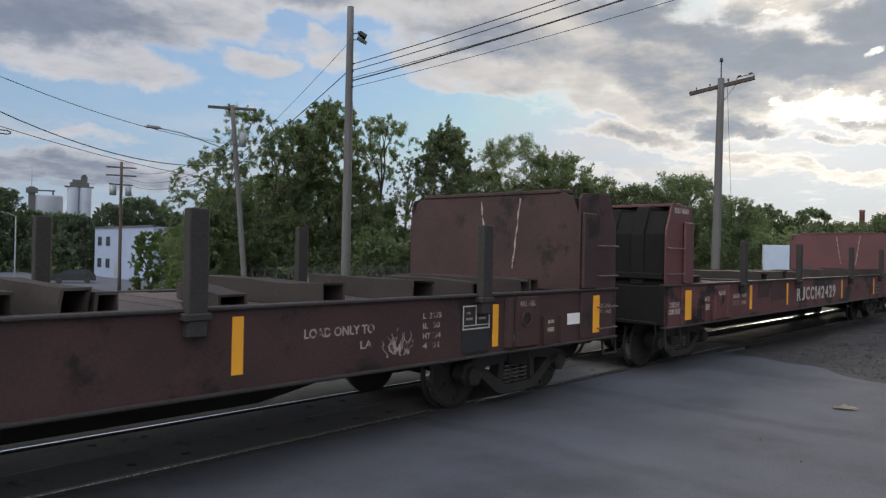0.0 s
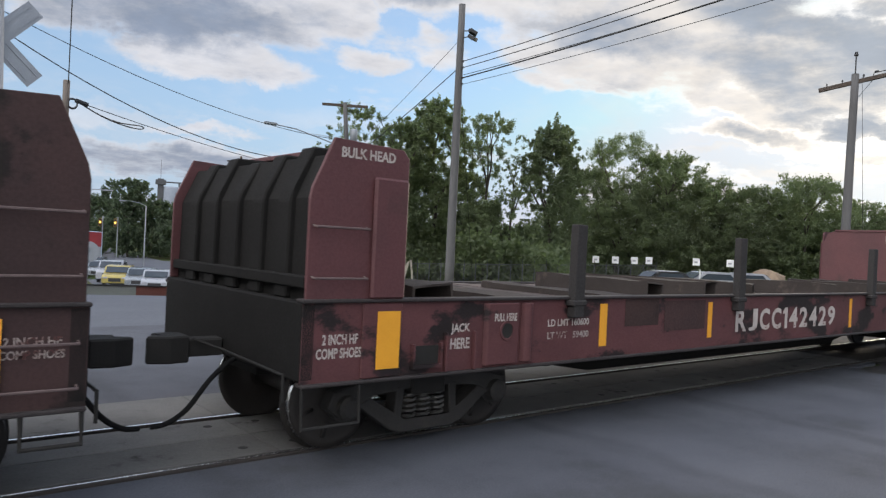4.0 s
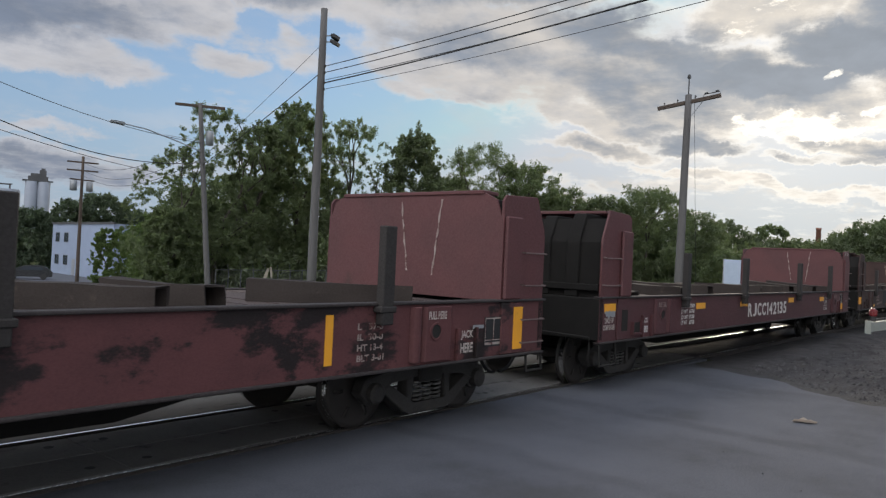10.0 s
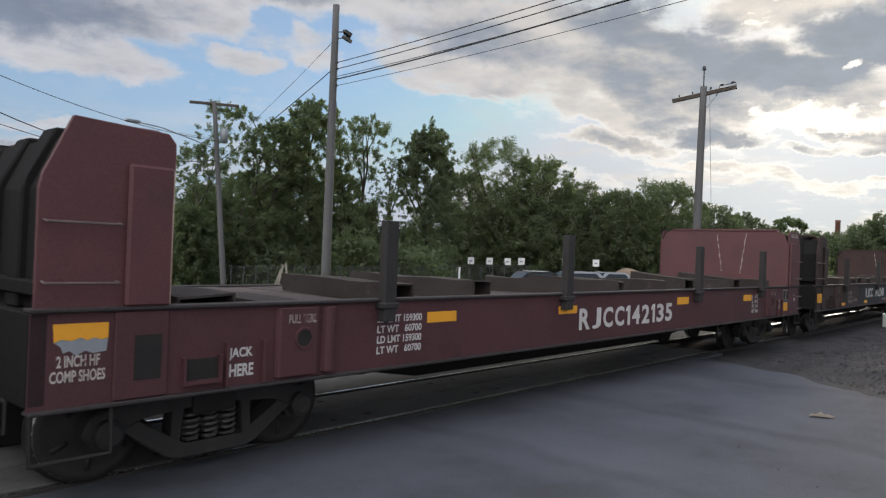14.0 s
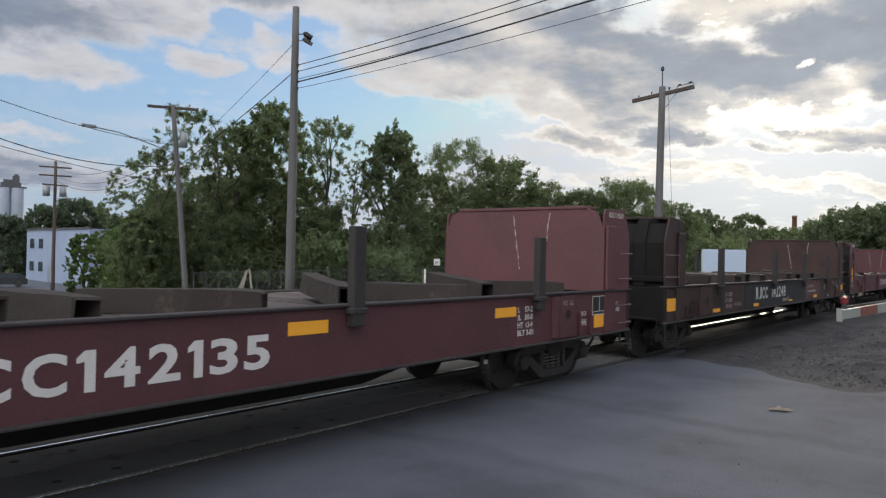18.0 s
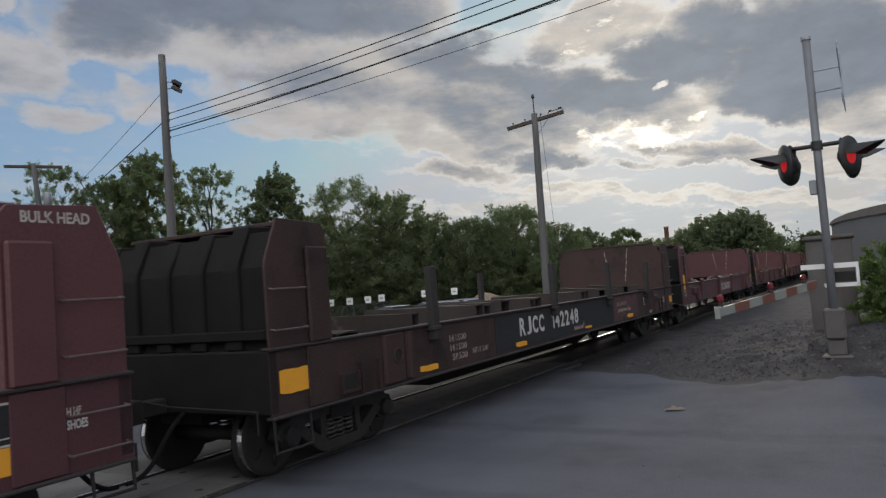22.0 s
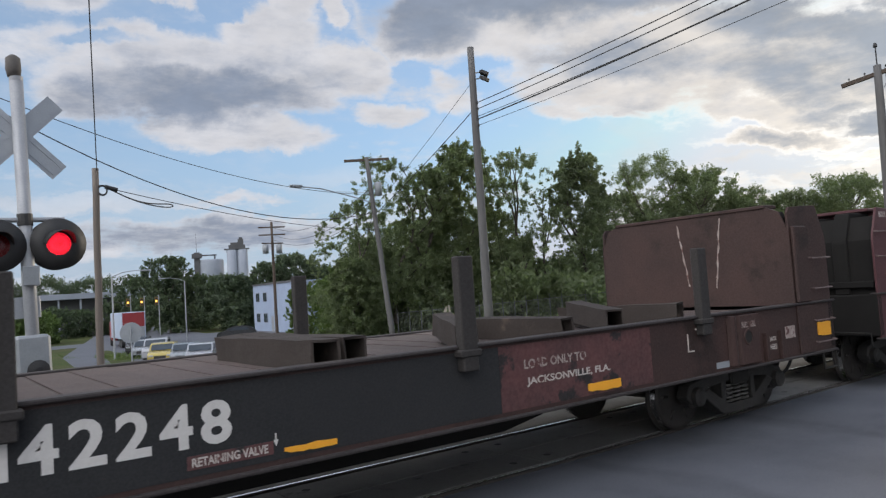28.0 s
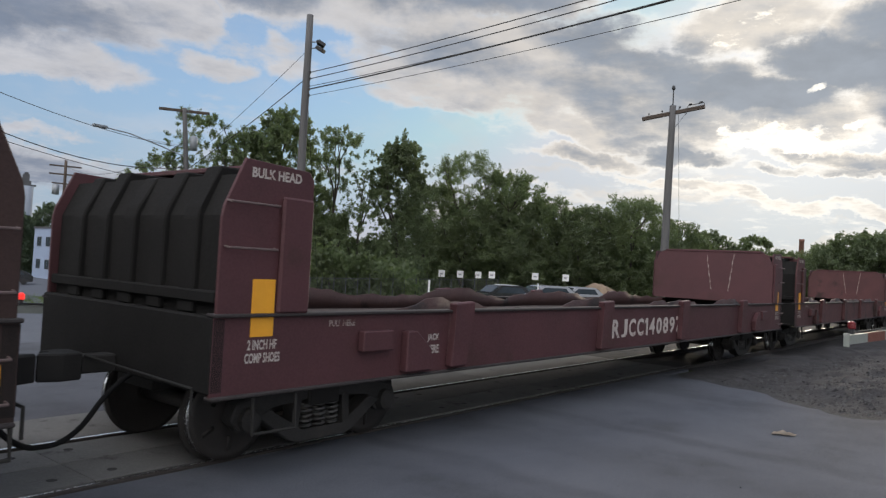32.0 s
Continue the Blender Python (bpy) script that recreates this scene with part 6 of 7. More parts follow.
def signal_mast(x, y, z0, h, yaw, label, arm_z, buck_z, lit_right, lit_left, back_lit, split=False, lean=0.0):
    p = empty("crossing_signal", pose(x, y, z0, 0, lean, yaw), label, "crossing signal", "crossing signals")
    part("mast", rod(B(), (0, 0, 0), (0, 0, h), 0.062 if split else 0.074, n=18), MAST_SHADED if split else GALV, p, smooth=True)
    part("mast_collar", rod(B(), (0, 0, h - 0.03), (0, 0, h + 0.02), 0.075, n=18), GALV, p)
    part("base_casting", chamfer(box(box(B(), -0.22, 0.22, -0.22, 0.22, 0, 0.05), -0.13, 0.13, -0.13, 0.13, 0.05, 0.3), 0.02), CABINET if split else GREYBOX, p)
    out = 0.44 if split else 0.12
    crossbuck(p, buck_z, 180, -out)
    for dz in (-0.17, 0.17):
        part("sign_bracket", tube(B(), [(0.0, 0.0, buck_z + dz), (0, out, buck_z + dz)], 0.014, 6), GALV, p)
    part("arm_clamp", rod(B(), (0, 0, arm_z - 0.07), (0, 0, arm_z + 0.07), 0.085, n=14), BLACK, p)
    if split:
        # one pair towards each approach, on stub arms
        part("light_arm", rod(B(), (0, -0.36, arm_z), (0, 0.36, arm_z), 0.035, n=10), BLACK, p)
        for sy in (-1, 1):
            part("pair_bar", rod(B(), (-0.32, sy * 0.36, arm_z), (0.32, sy * 0.36, arm_z), 0.028, n=8), BLACK, p)
            for sx in (-1, 1):
                part("light_hanger", rod(B(), (sx * 0.3, sy * 0.36, arm_z), (sx * 0.3, sy * 0.38, arm_z - 0.25), 0.028, n=7), BLACK, p)
                flasher(p, (sx * 0.30, sy * 0.46, arm_z - 0.26), (0 if sy < 0 else 180) - sx * sy * 26, sx > 0, 0.52, lamp=LENS_DIM)
    else:
        part("light_arm", rod(B(), (-0.42, 0, arm_z), (0.42, 0, arm_z), 0.03, n=10), GALV, p)
        for sx, lit in ((-1, lit_left), (1, lit_right)):
            part("light_hanger", tube(B(), [(sx * 0.31, 0, arm_z), (sx * 0.32, 0, arm_z - 0.16), (sx * 0.32, 0, arm_z - 0.3)], 0.03, 7), BLACK, p)
            flasher(p, (sx * 0.32, -0.09, arm_z - 0.3), 0, lit)
            flasher(p, (sx * 0.32, 0.09, arm_z - 0.3), 180, back_lit and sx > 0)
    part("junction_box", chamfer(box(B(), -0.09, 0.09, -0.16, -0.06, arm_z - 0.78, arm_z - 0.55), 0.01), GREYBOX, p)
    return p


# across the track: sees the camera with its lights
mastL = signal_mast(1.29, 9.8, -0.07, 4.78, 4.0, "silver crossing signal with one red light glowing", 3.1, 4.12, True, False, False, lean=-1.5)
part("bell", lathe(B(), [(0.02, 4.78), (0.07, 4.80), (0.085, 4.88), (0.08, 5.02), (0.03, 5.06)], 16, "z", (-0.02, 0, 0)), CABINET, mastL, "grey bell housing", smooth=True)
part("rear_sign", chamfer(box(B(), -0.2, 0.12, 0.07, 0.08, 1.95, 2.2), 0.01), SIGNBACK, mastL, "small grey sign back")
part("bell_hanger", tube(B(), [(0.28, 0.1, 2.85), (0.3, 0.1, 2.5)], 0.03, 6), BLACK, mastL)


GATE_LAMP = glowing("lit_gate_lamp", (1.0, 0.04, 0.03), 0.7, (0.35, 0.02, 0.02))


def gate_machine(p, z):
    part("gate_housing", chamfer(box(B(), -0.2, 0.16, -0.16, 0.18, z - 0.45, z + 0.40), 0.03), GREYBOX, p, "grey gate machine housing")
    part("crank_cover", lathe(B(), [(0.11, -0.2), (0.12, -0.23), (0.04, -0.25)], 14, "y", (0, 0, z)), BLACK, p, "dark round crank cover")


def gate_arm(root, tip, name, label, lit, bands=8):
    """A tapered striped arm with lamps, from the pivot to its tip."""
    root, tip = Vector(root), Vector(tip)
    d = tip - root
    q = d.to_track_quat("X", "Z").to_matrix().to_4x4()
    g = empty(name, Matrix.Translation(root) @ q, label, "crossing gate", "crossing gates")
    L = d.length
    for i in range(bands):
        x0, x1 = L * i / bands, L * (i + 1) / bands - 0.002
        h0 = 0.062 - 0.015 * i / bands
        mat = GATE_RED if i % 2 == 0 else GATE_WHITE
        part("arm_section", box(B(), x0, x1, -0.022, 0.022, -h0, h0), mat, g, "red reflective band" if i % 2 == 0 else "white reflective band")
    part("arm_cap", box(B(), L, L + 0.012, -0.03, 0.03, -0.07, 0.07), GATE_WHITE, g)
    for u, on in lit:
        bm = B()
        rod(bm, (u * L, 0, 0.055), (u * L, 0, 0.112), 0.03, n=8)
        part("lamp_base", bm, BLACK, g)
        part("gate_lamp", lathe(B(), [(0.034, 0.11), (0.042, 0.125), (0.04, 0.175), (0.016, 0.195)], 14, "z", (u * L, 0, 0)), GATE_LAMP if on else LENS_OFF, g, "red gate lamp")
    part("arm_cable", tube(B(), [(0, -0.03, 0.06), (L * 0.97, -0.03, 0.07)], 0.008, 5), CABLE, g)
    return g


gate_machine(mastL, 1.35)
gate_arm((1.5, 9.55, 1.16), (6.55, 9.35, 1.04), "crossing_gate", "lowered red and white striped gate across the street", ((0.70, True), (0.98, True), (0.44, True)))

MX, MY = 13.1, 0.42
mastR = signal_mast(MX, MY, land(MX, MY) - 0.02, 5.15, 178.0, "silver crossing signal standing on the gravel, seen side-on", 3.72 - land(MX, MY), 4.75 - land(MX, MY), False, True, True, True)
zR = land(MX, MY) - 0.02
part("gate_housing", chamfer(box(B(), -0.17, 0.17, -0.15, 0.15, 0.3, 0.78), 0.03), CABINET, mastR, "dull grey gate machine housing")
# white channel frame beside the mast; the mast stands turned half round
frame_w = [(-0.42, 0.40, 1.72, 1.80), (0.36, 0.40, 1.44, 1.72), (-0.10, 0.40, 1.42, 1.48)]
bm = B()
for y0, y1, z0, z1 in frame_w:
    box(bm, -0.16, -0.08, y0, y1, z0 - zR, z1 - zR)
part("counterweight_frame", bm, WHITE, mastR, "white steel counterweight frame")
part("counterweight", chamfer(box(B(), -0.14, -0.09, 0.0, 0.34, 1.50 - zR, 1.66 - zR), 0.01), GRIME, mastR, "dark counterweight block")
gate_arm((12.5, 0.62, 1.50), (8.75, 1.44, 1.36), "crossing_gate", "lowered red and white striped gate seen end-on", ((0.97, False), (0.52, False), (0.14, False)))

# ---- trees ----


def leaf_cloud(centres, radii, pick, size, rng, flat=0.6):
    """Many small leaf blades gathered in clumps. Returns vertices and faces."""
    count = len(pick)
    # each clump is a spray of twigs, its leaves strung out along them
    twigs = 4
    out = centres - centres.mean(0)
    out /= np.linalg.norm(out, axis=1)[:, None] + 1e-6
    way = out[:, None, :] * 0.7 + rng.normal(size=(len(centres), twigs, 3)) + np.array([0, 0, 0.25])
    way /= np.linalg.norm(way, axis=2)[:, :, None]
    d = way[pick, rng.integers(0, twigs, count)]
    u = rng.uniform(-0.35, 1.45, count)
    p = centres[pick] + d * (u * radii[pick])[:, None] + rng.normal(0, 0.23, (count, 3)) * (radii[pick] * (1.25 - 0.5 * np.abs(u)))[:, None]
    a = rng.normal(size=(count, 3))
    a /= np.linalg.norm(a, axis=1)[:, None]
    b = np.cross(a, rng.normal(size=(count, 3)))
    b /= np.linalg.norm(b, axis=1)[:, None]
    s = (size * (0.6 + 0.8 * rng.random(count)))[:, None]
    v = np.stack([p - a * s, p - b * s * flat * 1.5, p + a * s], 1).reshape(-1, 3)
    f = np.arange(count * 3).reshape(-1, 3)
    return v, f


def mesh_of(name, v, f, mat):
    me = bpy.data.meshes.new(name)
    v, f = np.asarray(v, dtype=np.float32), np.asarray(f, dtype=np.int32)
    k = f.shape[1]
    me.vertices.add(len(v))
    me.vertices.foreach_set("co", v.ravel())
    me.loops.add(f.size)
    me.loops.foreach_set("vertex_index", f.ravel())
    me.polygons.add(len(f))
    me.polygons.foreach_set("loop_start", np.arange(0, f.size, k, dtype=np.int32))
    me.update(calc_edges=True)
    me.materials.append(mat)
    return me


def tree(x, y, h, w, leaf, seed, label, count=9000, size=0.16, bare=0.28, openness=0.5, z0=None, clumps=60, peak=False):
    """A tapered trunk with forking limbs; clumps of leaves sit on the limb ends and fill the crown."""
    rng = np.random.default_rng(seed)
    z0 = land(x, y) - 0.05 if z0 is None else z0
    t = empty("tree", pose(x, y, z0), label, "tree", "trees behind the track")
    runs, tips = [], []

    def limb(p, d, length, r, depth):
        n = 3
        run = [(p.copy(), r)]
        for i in range(n):
            p = p + d * (length / n)
            run.append((p.copy(), r * (1 - 0.3 * (i + 1) / n)))
            d = (d + Vector(rng.normal(0, 0.15, 3)) + Vector((0, 0, 0.05))).normalized()
            if depth > 0 and i > 0:
                tips.append(p.copy())
        runs.append((run, depth))
        if depth >= 3:
            return
        for k in range(3 if depth < 2 else 2):
            a = rng.uniform(0, 2 * math.pi)
            out = Vector((math.cos(a), math.sin(a), rng.uniform(0.1, 0.9) if depth else rng.uniform(0.35, 1.0)))
            limb(p, (d * 0.75 + out * 0.75).normalized(), length * rng.uniform(0.58, 0.82), r * 0.52, depth + 1)

    stem = max(h * bare, 0.2)
    trunk_r = (0.0135 if openness > 0.6 else 0.017) * h + 0.02
    limb(Vector((0, 0, -0.2)), Vector((0, 0, 1)), stem + 0.2, trunk_r, 0)
    limb(Vector((0, 0, stem * 0.95)), Vector((0, 0, 1)), h * 0.36, trunk_r * 0.7, 1)
    raw = np.array([tuple(p) for p in tips])
    lo, hi = raw.min(0), raw.max(0)
    kx, ky = w * 0.47 / max(abs(lo[0]), abs(hi[0])), w * 0.47 / max(abs(lo[1]), abs(hi[1]))

    def girth(u):
        return np.clip(1.15 * np.sqrt(np.clip(1.0 - (u - 0.36) ** 2 / 0.46, 0.03, 1)), 0.2, 1.1)

    def fit(p):
        """Spreads the limbs to the crown's true width and height."""
        if p.z <= stem:
            return Vector((p.x, p.y, p.z))
        z = stem + (p.z - stem) / (hi[2] - stem) * (h * 0.95 - stem)
        g = float(girth((z - stem * 0.7) / (h - stem * 0.7))) * min((p.z - stem) / (0.25 * h) + 0.15, 1.0)
        return Vector((p.x * kx * g, p.y * ky * g, z))

    bm = B()
    for run, depth in runs:
        sweep(bm, [fit(p) for p, r in run], [max(r, 0.010) for p, r in run], 8 if depth == 0 else 5)
    part("trunk", bm, BARK, t, "grey branching trunk")
    cs = np.array([tuple(fit(p)) for p in tips])
    cs = cs[rng.permutation(len(cs))[:clumps]]
    rad = rng.uniform(0.5, 1.0, len(cs)) * w * (0.07 if openness > 0.6 else 0.085)
    fill = int(clumps * 2.2 * (1 - openness))
    if fill:
        # fill of the crown, denser towards its uneven outside
        a, q = rng.uniform(0, 2 * math.pi, fill), rng.random(fill) ** 0.4
        z = stem * 0.5 + (h - stem * 0.5) * rng.random(fill) ** 0.85 * 0.97
        lobes = 1 + 0.16 * np.sin(a * 3 + seed) + 0.12 * np.sin(a * 5 + z * 1.3 + seed)
        g = girth((z - stem * 0.5) / (h - stem * 0.5)) * w * 0.46 * q * lobes
        cs = np.vstack([cs, np.stack([g * np.cos(a), g * np.sin(a), z], 1)])
        rad = np.concatenate([rad, rng.uniform(0.4, 1.0, fill) * w * 0.085])
    # sprigs that break the outline
    ns = clumps // 2
    a, u = rng.uniform(0, 2 * math.pi, ns), rng.uniform(0.25, 1.0, ns)
    g = girth(u) * w * 0.5 * rng.uniform(0.85, 1.1, ns)
    z = stem * 0.7 + (h - stem * 0.7) * u
    cs = np.vstack([cs, np.stack([g * np.cos(a) * (1 - 0.5 * (u > 0.9)), g * np.sin(a) * (1 - 0.5 * (u > 0.9)), z], 1)])
    rad = np.concatenate([rad, rng.uniform(0.3, 0.7, ns) * w * 0.06])
    if peak:
        # several pointed leaders stand up out of the crown
        for px, top_ in ((0.0, 1.06), (-0.8, 1.0), (0.7, 0.98), (-1.6, 0.9), (1.5, 0.88)):
            cs = np.vstack([cs, [[px + rng.normal(0, 0.08), 0, h * (top_ - 0.20 + 0.20 * i / 9)] for i in range(10)]])
            rad = np.concatenate([rad, np.linspace(0.5, 0.14, 10)])
    # each clump gets leaves by its size
    share = rad ** 2 / (rad ** 2).sum()
    order = rng.choice(len(cs), count, p=share)
    v, f = leaf_cloud(cs, rad, order, size, rng)
    ob = new("crown", mesh_of("crown", v, f, leaf))
    ob.parent = t
    ob["label"] = "uneven crown of small green leaves"
    return t


def polar(az, r):
    return r * math.cos(radians(az)), r * math.sin(radians(az))


def eye_height(tan_el, r):
    return 1.89 + tan_el * r


# az, slope of the top, width in degrees, range, leaf kind, openness, leaves, seed
ROW = [
    (60.4, 0.132, 5.6, 46, LEAF_B, 0.95, 5200, 3), (57.6, 0.184, 6.6, 48, LEAF_B, 0.92, 8000, 4), (54.4, 0.172, 4.6, 50, LEAF, 0.45, 13000, 5),
    (51.6, 0.202, 5.4, 52, LEAF, 0.25, 20000, 6), (47.6, 0.184, 6.4, 50, LEAF_B, 0.90, 7800, 7), (45.6, 0.128, 2.8, 53, LEAF_B, 0.95, 1700, 27), (42.4, 0.172, 4.6, 52, LEAF_C, 0.35, 15000, 8),
    (37.2, 0.160, 6.0, 54, LEAF, 0.62, 13000, 9), (34.0, 0.134, 6.0, 56, LEAF, 0.3, 17000, 10), (40.0, 0.112, 5.8, 58, LEAF_C, 0.1, 14000, 28),
    (44.6, 0.028, 5.0, 58, LEAF_C, 0.1, 12000, 29), (49.6, 0.105, 4.2, 56, LEAF_C, 0.15, 11000, 30), (56.4, 0.095, 6.0, 55, LEAF_C, 0.1, 14000, 31),
]
ROW_BEHIND = [
    (30.8, 0.102, 5.2, 62, LEAF, 0.3, 13000, 11), (28.0, 0.092, 5.0, 66, LEAF_C, 0.2, 12000, 12), (24.4, 0.104, 5.8, 68, LEAF, 0.2, 15000, 13),
    (21.2, 0.074, 5.0, 74, LEAF_C, 0.15, 11000, 14), (60.8, 0.050, 3.6, 44, LEAF, 0.15, 13000, 33), (61.6, 0.040, 3.2, 52, LEAF_D, 0.1, 9000, 15),
    (26.4, 0.074, 6.0, 72, LEAF_C, 0.1, 11000, 34), (32.6, 0.080, 6.2, 66, LEAF_C, 0.1, 13000, 35), (36.4, 0.094, 6.0, 62, LEAF_C, 0.1, 13000, 36),
    (59.2, 0.075, 5.0, 52, LEAF_C, 0.1, 12000, 37), (53.0, 0.100, 6.0, 58, LEAF_C, 0.1, 12000, 38), (41.2, 0.065, 4.6, 70, LEAF, 0.1, 11000, 39), (48.4, 0.060, 4.4, 60, LEAF, 0.1, 10000, 40),
]
kinds = {LEAF_B.name: "airy pale green tree with gaps between its limbs", LEAF.name: "full green deciduous tree behind the track", LEAF_C.name: "dense dark green tree behind the track", LEAF_D.name: "low bright green tree beside a building"}
for az, el, wd, r, leaf, opn, cnt, seed in ROW + ROW_BEHIND:
    r = max(r, 67) if 27 < az < 41 else r
    x, y = polar(az, r)
    w = 2 * r * math.tan(radians(wd / 2)) * 1.08
    h = eye_height(el, r) - land(x, y)
    tree(x, y, h, w, leaf, seed, kinds[leaf.name], int(cnt * (6.5 if opn > 0.6 else 3.4)), 0.056 if opn > 0.6 else 0.09, 0.08 if opn < 0.5 else 0.2, opn, clumps=300 if opn > 0.6 else 190, peak=seed == 8)

FAR = [
    (18.7, 0.062, 3.6, 110, LEAF_C, 0.3, 5000, 41), (15.7, 0.060, 3.0, 115, LEAF, 0.6, 3400, 42), (13.6, 0.040, 4.4, 120, LEAF_C, 0.2, 5000, 43), (17.2, 0.042, 4.6, 112, LEAF_C, 0.2, 5000, 44),
    (8.4, 0.064, 6.0, 105, LEAF_C, 0.1, 14000, 45), (10.6, 0.048, 4.6, 112, LEAF_C, 0.2, 6000, 46), (6.0, 0.036, 3.4, 120, LEAF_C, 0.2, 5000, 47), (2.6, 0.034, 2.2, 100, LEAF_C, 0.3, 3200, 48), (4.2, 0.018, 4.4, 140, LEAF_C, 0.2, 4000, 49),
]
FAR_STREET = [
    (74.4, 0.064, 3.6, 125, LEAF_FAR, 0.2, 7000, 51), (72.2, 0.036, 3.4, 130, LEAF_FAR, 0.2, 6000, 52), (76.6, 0.040, 3.6, 140, LEAF_FAR, 0.2, 5600, 53), (79.2, 0.040, 4.4, 180, LEAF_FAR, 0.2, 5600, 54),
    (82.4, 0.042, 4.6, 180, LEAF_FAR, 0.2, 5600, 55), (85.5, 0.042, 4.6, 180, LEAF_FAR, 0.2, 5600, 56), (70.0, 0.034, 4.0, 120, LEAF_FAR, 0.15, 6400, 57), (67.2, 0.048, 3.4, 125, LEAF_FAR, 0.15, 6400, 58), (65.3, 0.058, 4.0, 122, LEAF_FAR, 0.15, 7000, 59), (63.2, 0.042, 3.2, 125, LEAF_FAR, 0.15, 5600, 60), (83.2, 0.002, 3, 120, LEAF_D, 0.15, 4500, 62),
]
for az, el, wd, r, leaf, opn, cnt, seed in FAR + FAR_STREET:
    x, y = polar(az, r)
    w = 2 * r * math.tan(radians(wd / 2)) * 1.08
    h = eye_height(el, r) - land(x, y)
    tree(x, y, h, w, leaf, seed, "distant green tree on the skyline", int(cnt * 4.0), 0.19, 0.08, opn, clumps=150)

# the tall shrub by the pale building and the ones by the signal
for az, el, wd, r, leaf, cnt, seed, lab in ((64.8, 0.019, 2.5, 62, LEAF_D, 9000, 71, "bright green shrub before a pale wall"), (62.9, 0.024, 3.0, 60, LEAF_D, 6000, 72, "leafy green shrub beside the tree row")):
    x, y = polar(az, r)
    w = 2 * r * math.tan(radians(wd / 2))
    tree(x, y, eye_height(el, r) - land(x, y), w, leaf, seed, lab, int(cnt * 4), 0.075, 0.05, 0.1, clumps=110)
for x, y, h, w, seed in ((15.6, -1.15, 1.75, 2.3, 81), (16.8, -2.3, 2.0, 2.6, 82), (18.6, -1.2, 2.3, 2.4, 83), (17.6, -3.8, 2.0, 2.8, 84), (20.5, -2.6, 2.6, 3.0, 85), (15.2, -3.0, 1.4, 2.2, 86)):
    tree(x, y, h, w, LEAF_D, seed, "bright green bush beside the signal", 15000, 0.055, 0.04, 0.1, clumps=60, z0=land(x, y) - 0.1)

for az, el_, wd, r in ((82.0, 0.006, 2.6, 138), (80.2, 0.002, 2.2, 142), (78.6, 0.008, 2.0, 140), (84.4, 0.012, 3.0, 136)):
    x, y = polar(az, r)
    tree(x, y, eye_height(el_, r) - land(x, y), 2 * r * math.tan(radians(wd / 2)), LEAF_FAR, int(az * 7), "dark green shrub by the far road", 7000, 0.2, 0.05, 0.1, clumps=90)

# hedge of brush along the foot of the trees
rng = np.random.default_rng(5)
cs, rad = [], []
for i in range(760):
    az = rng.uniform(14, 62.2)
    r = rng.uniform(46, 62) if az > 41 else rng.uniform(67, 90)
    x, y = polar(az, r)
    top = land(x, y) + rng.uniform(0.6, 4.2)
    cs.append((x, y, top - 0.8))
    rad.append(rng.uniform(1.0, 1.9))
v, f = leaf_cloud(np.array(cs), np.array(rad) * 0.8, rng.integers(0, len(cs), 180000), 0.17, rng)
tagged(new("brush", mesh_of("brush", v, f, LEAF)), "dark green undergrowth along the foot of the trees", "undergrowth", kind="stuff")
# thicket behind the tree row
cs, rad = [], []
for i in range(900):
    az = rng.uniform(20, 62)
    r = rng.uniform(72, 96)
    x, y = polar(az, r)
    low_gap = 0.2 if 43.6 < az < 47.4 else 0.9
    cs.append((x, y, land(x, y) + rng.uniform(0.5, 6.4) * low_gap))
    rad.append(rng.uniform(1.0, 2.0))
v, f = leaf_cloud(np.array(cs), np.array(rad), rng.integers(0, len(cs), 150000), 0.26, rng)
tagged(new("thicket", mesh_of("thicket", v, f, LEAF_C)), "dense dark green thicket behind the tree row", "thicket", kind="stuff")
# woods on the skyline
cs, rad = [], []
for i in range(700):
    az = rng.uniform(-16, 100)
    r = rng.uniform(190, 320)
    x, y = polar(az, r)
    cs.append((x, y, land(x, y) + rng.uniform(1, 5.5)))
    rad.append(rng.uniform(2.5, 5.5))
v, f = leaf_cloud(np.array(cs), np.array(rad), rng.integers(0, len(cs), 130000), 0.5, rng)
tagged(new("distant_woods", mesh_of("distant_woods", v, f, LEAF_FAR)), "line of distant green woods on the skyline", "woods", kind="stuff")

# grass


def blades(name, spots, count, hgt, seed, label):
    rng = np.random.default_rng(seed)
    vs, fs = [], []
    for i in range(count):
        x0, x1, y0, y1 = spots[rng.integers(0, len(spots))]
        x, y = rng.uniform(x0, x1), rng.uniform(y0, y1)
        z = land(x, y) - 0.01
        a = rng.uniform(0, math.pi)
        hh = hgt * rng.uniform(0.4, 1.2)
        dx, dy = 0.012 * math.cos(a) * hgt * 4, 0.012 * math.sin(a) * hgt * 4
        bx, by = rng.normal(0, 0.3 * hh, 2)
        k = len(vs)
        vs += [(x - dx, y - dy, z), (x + dx, y + dy, z), (x + bx, y + by, z + hh)]
        fs.append((k, k + 1, k + 2))
    tagged(new(name, mesh_of(name, vs, fs, GRASS)), label, "grass", kind="stuff")


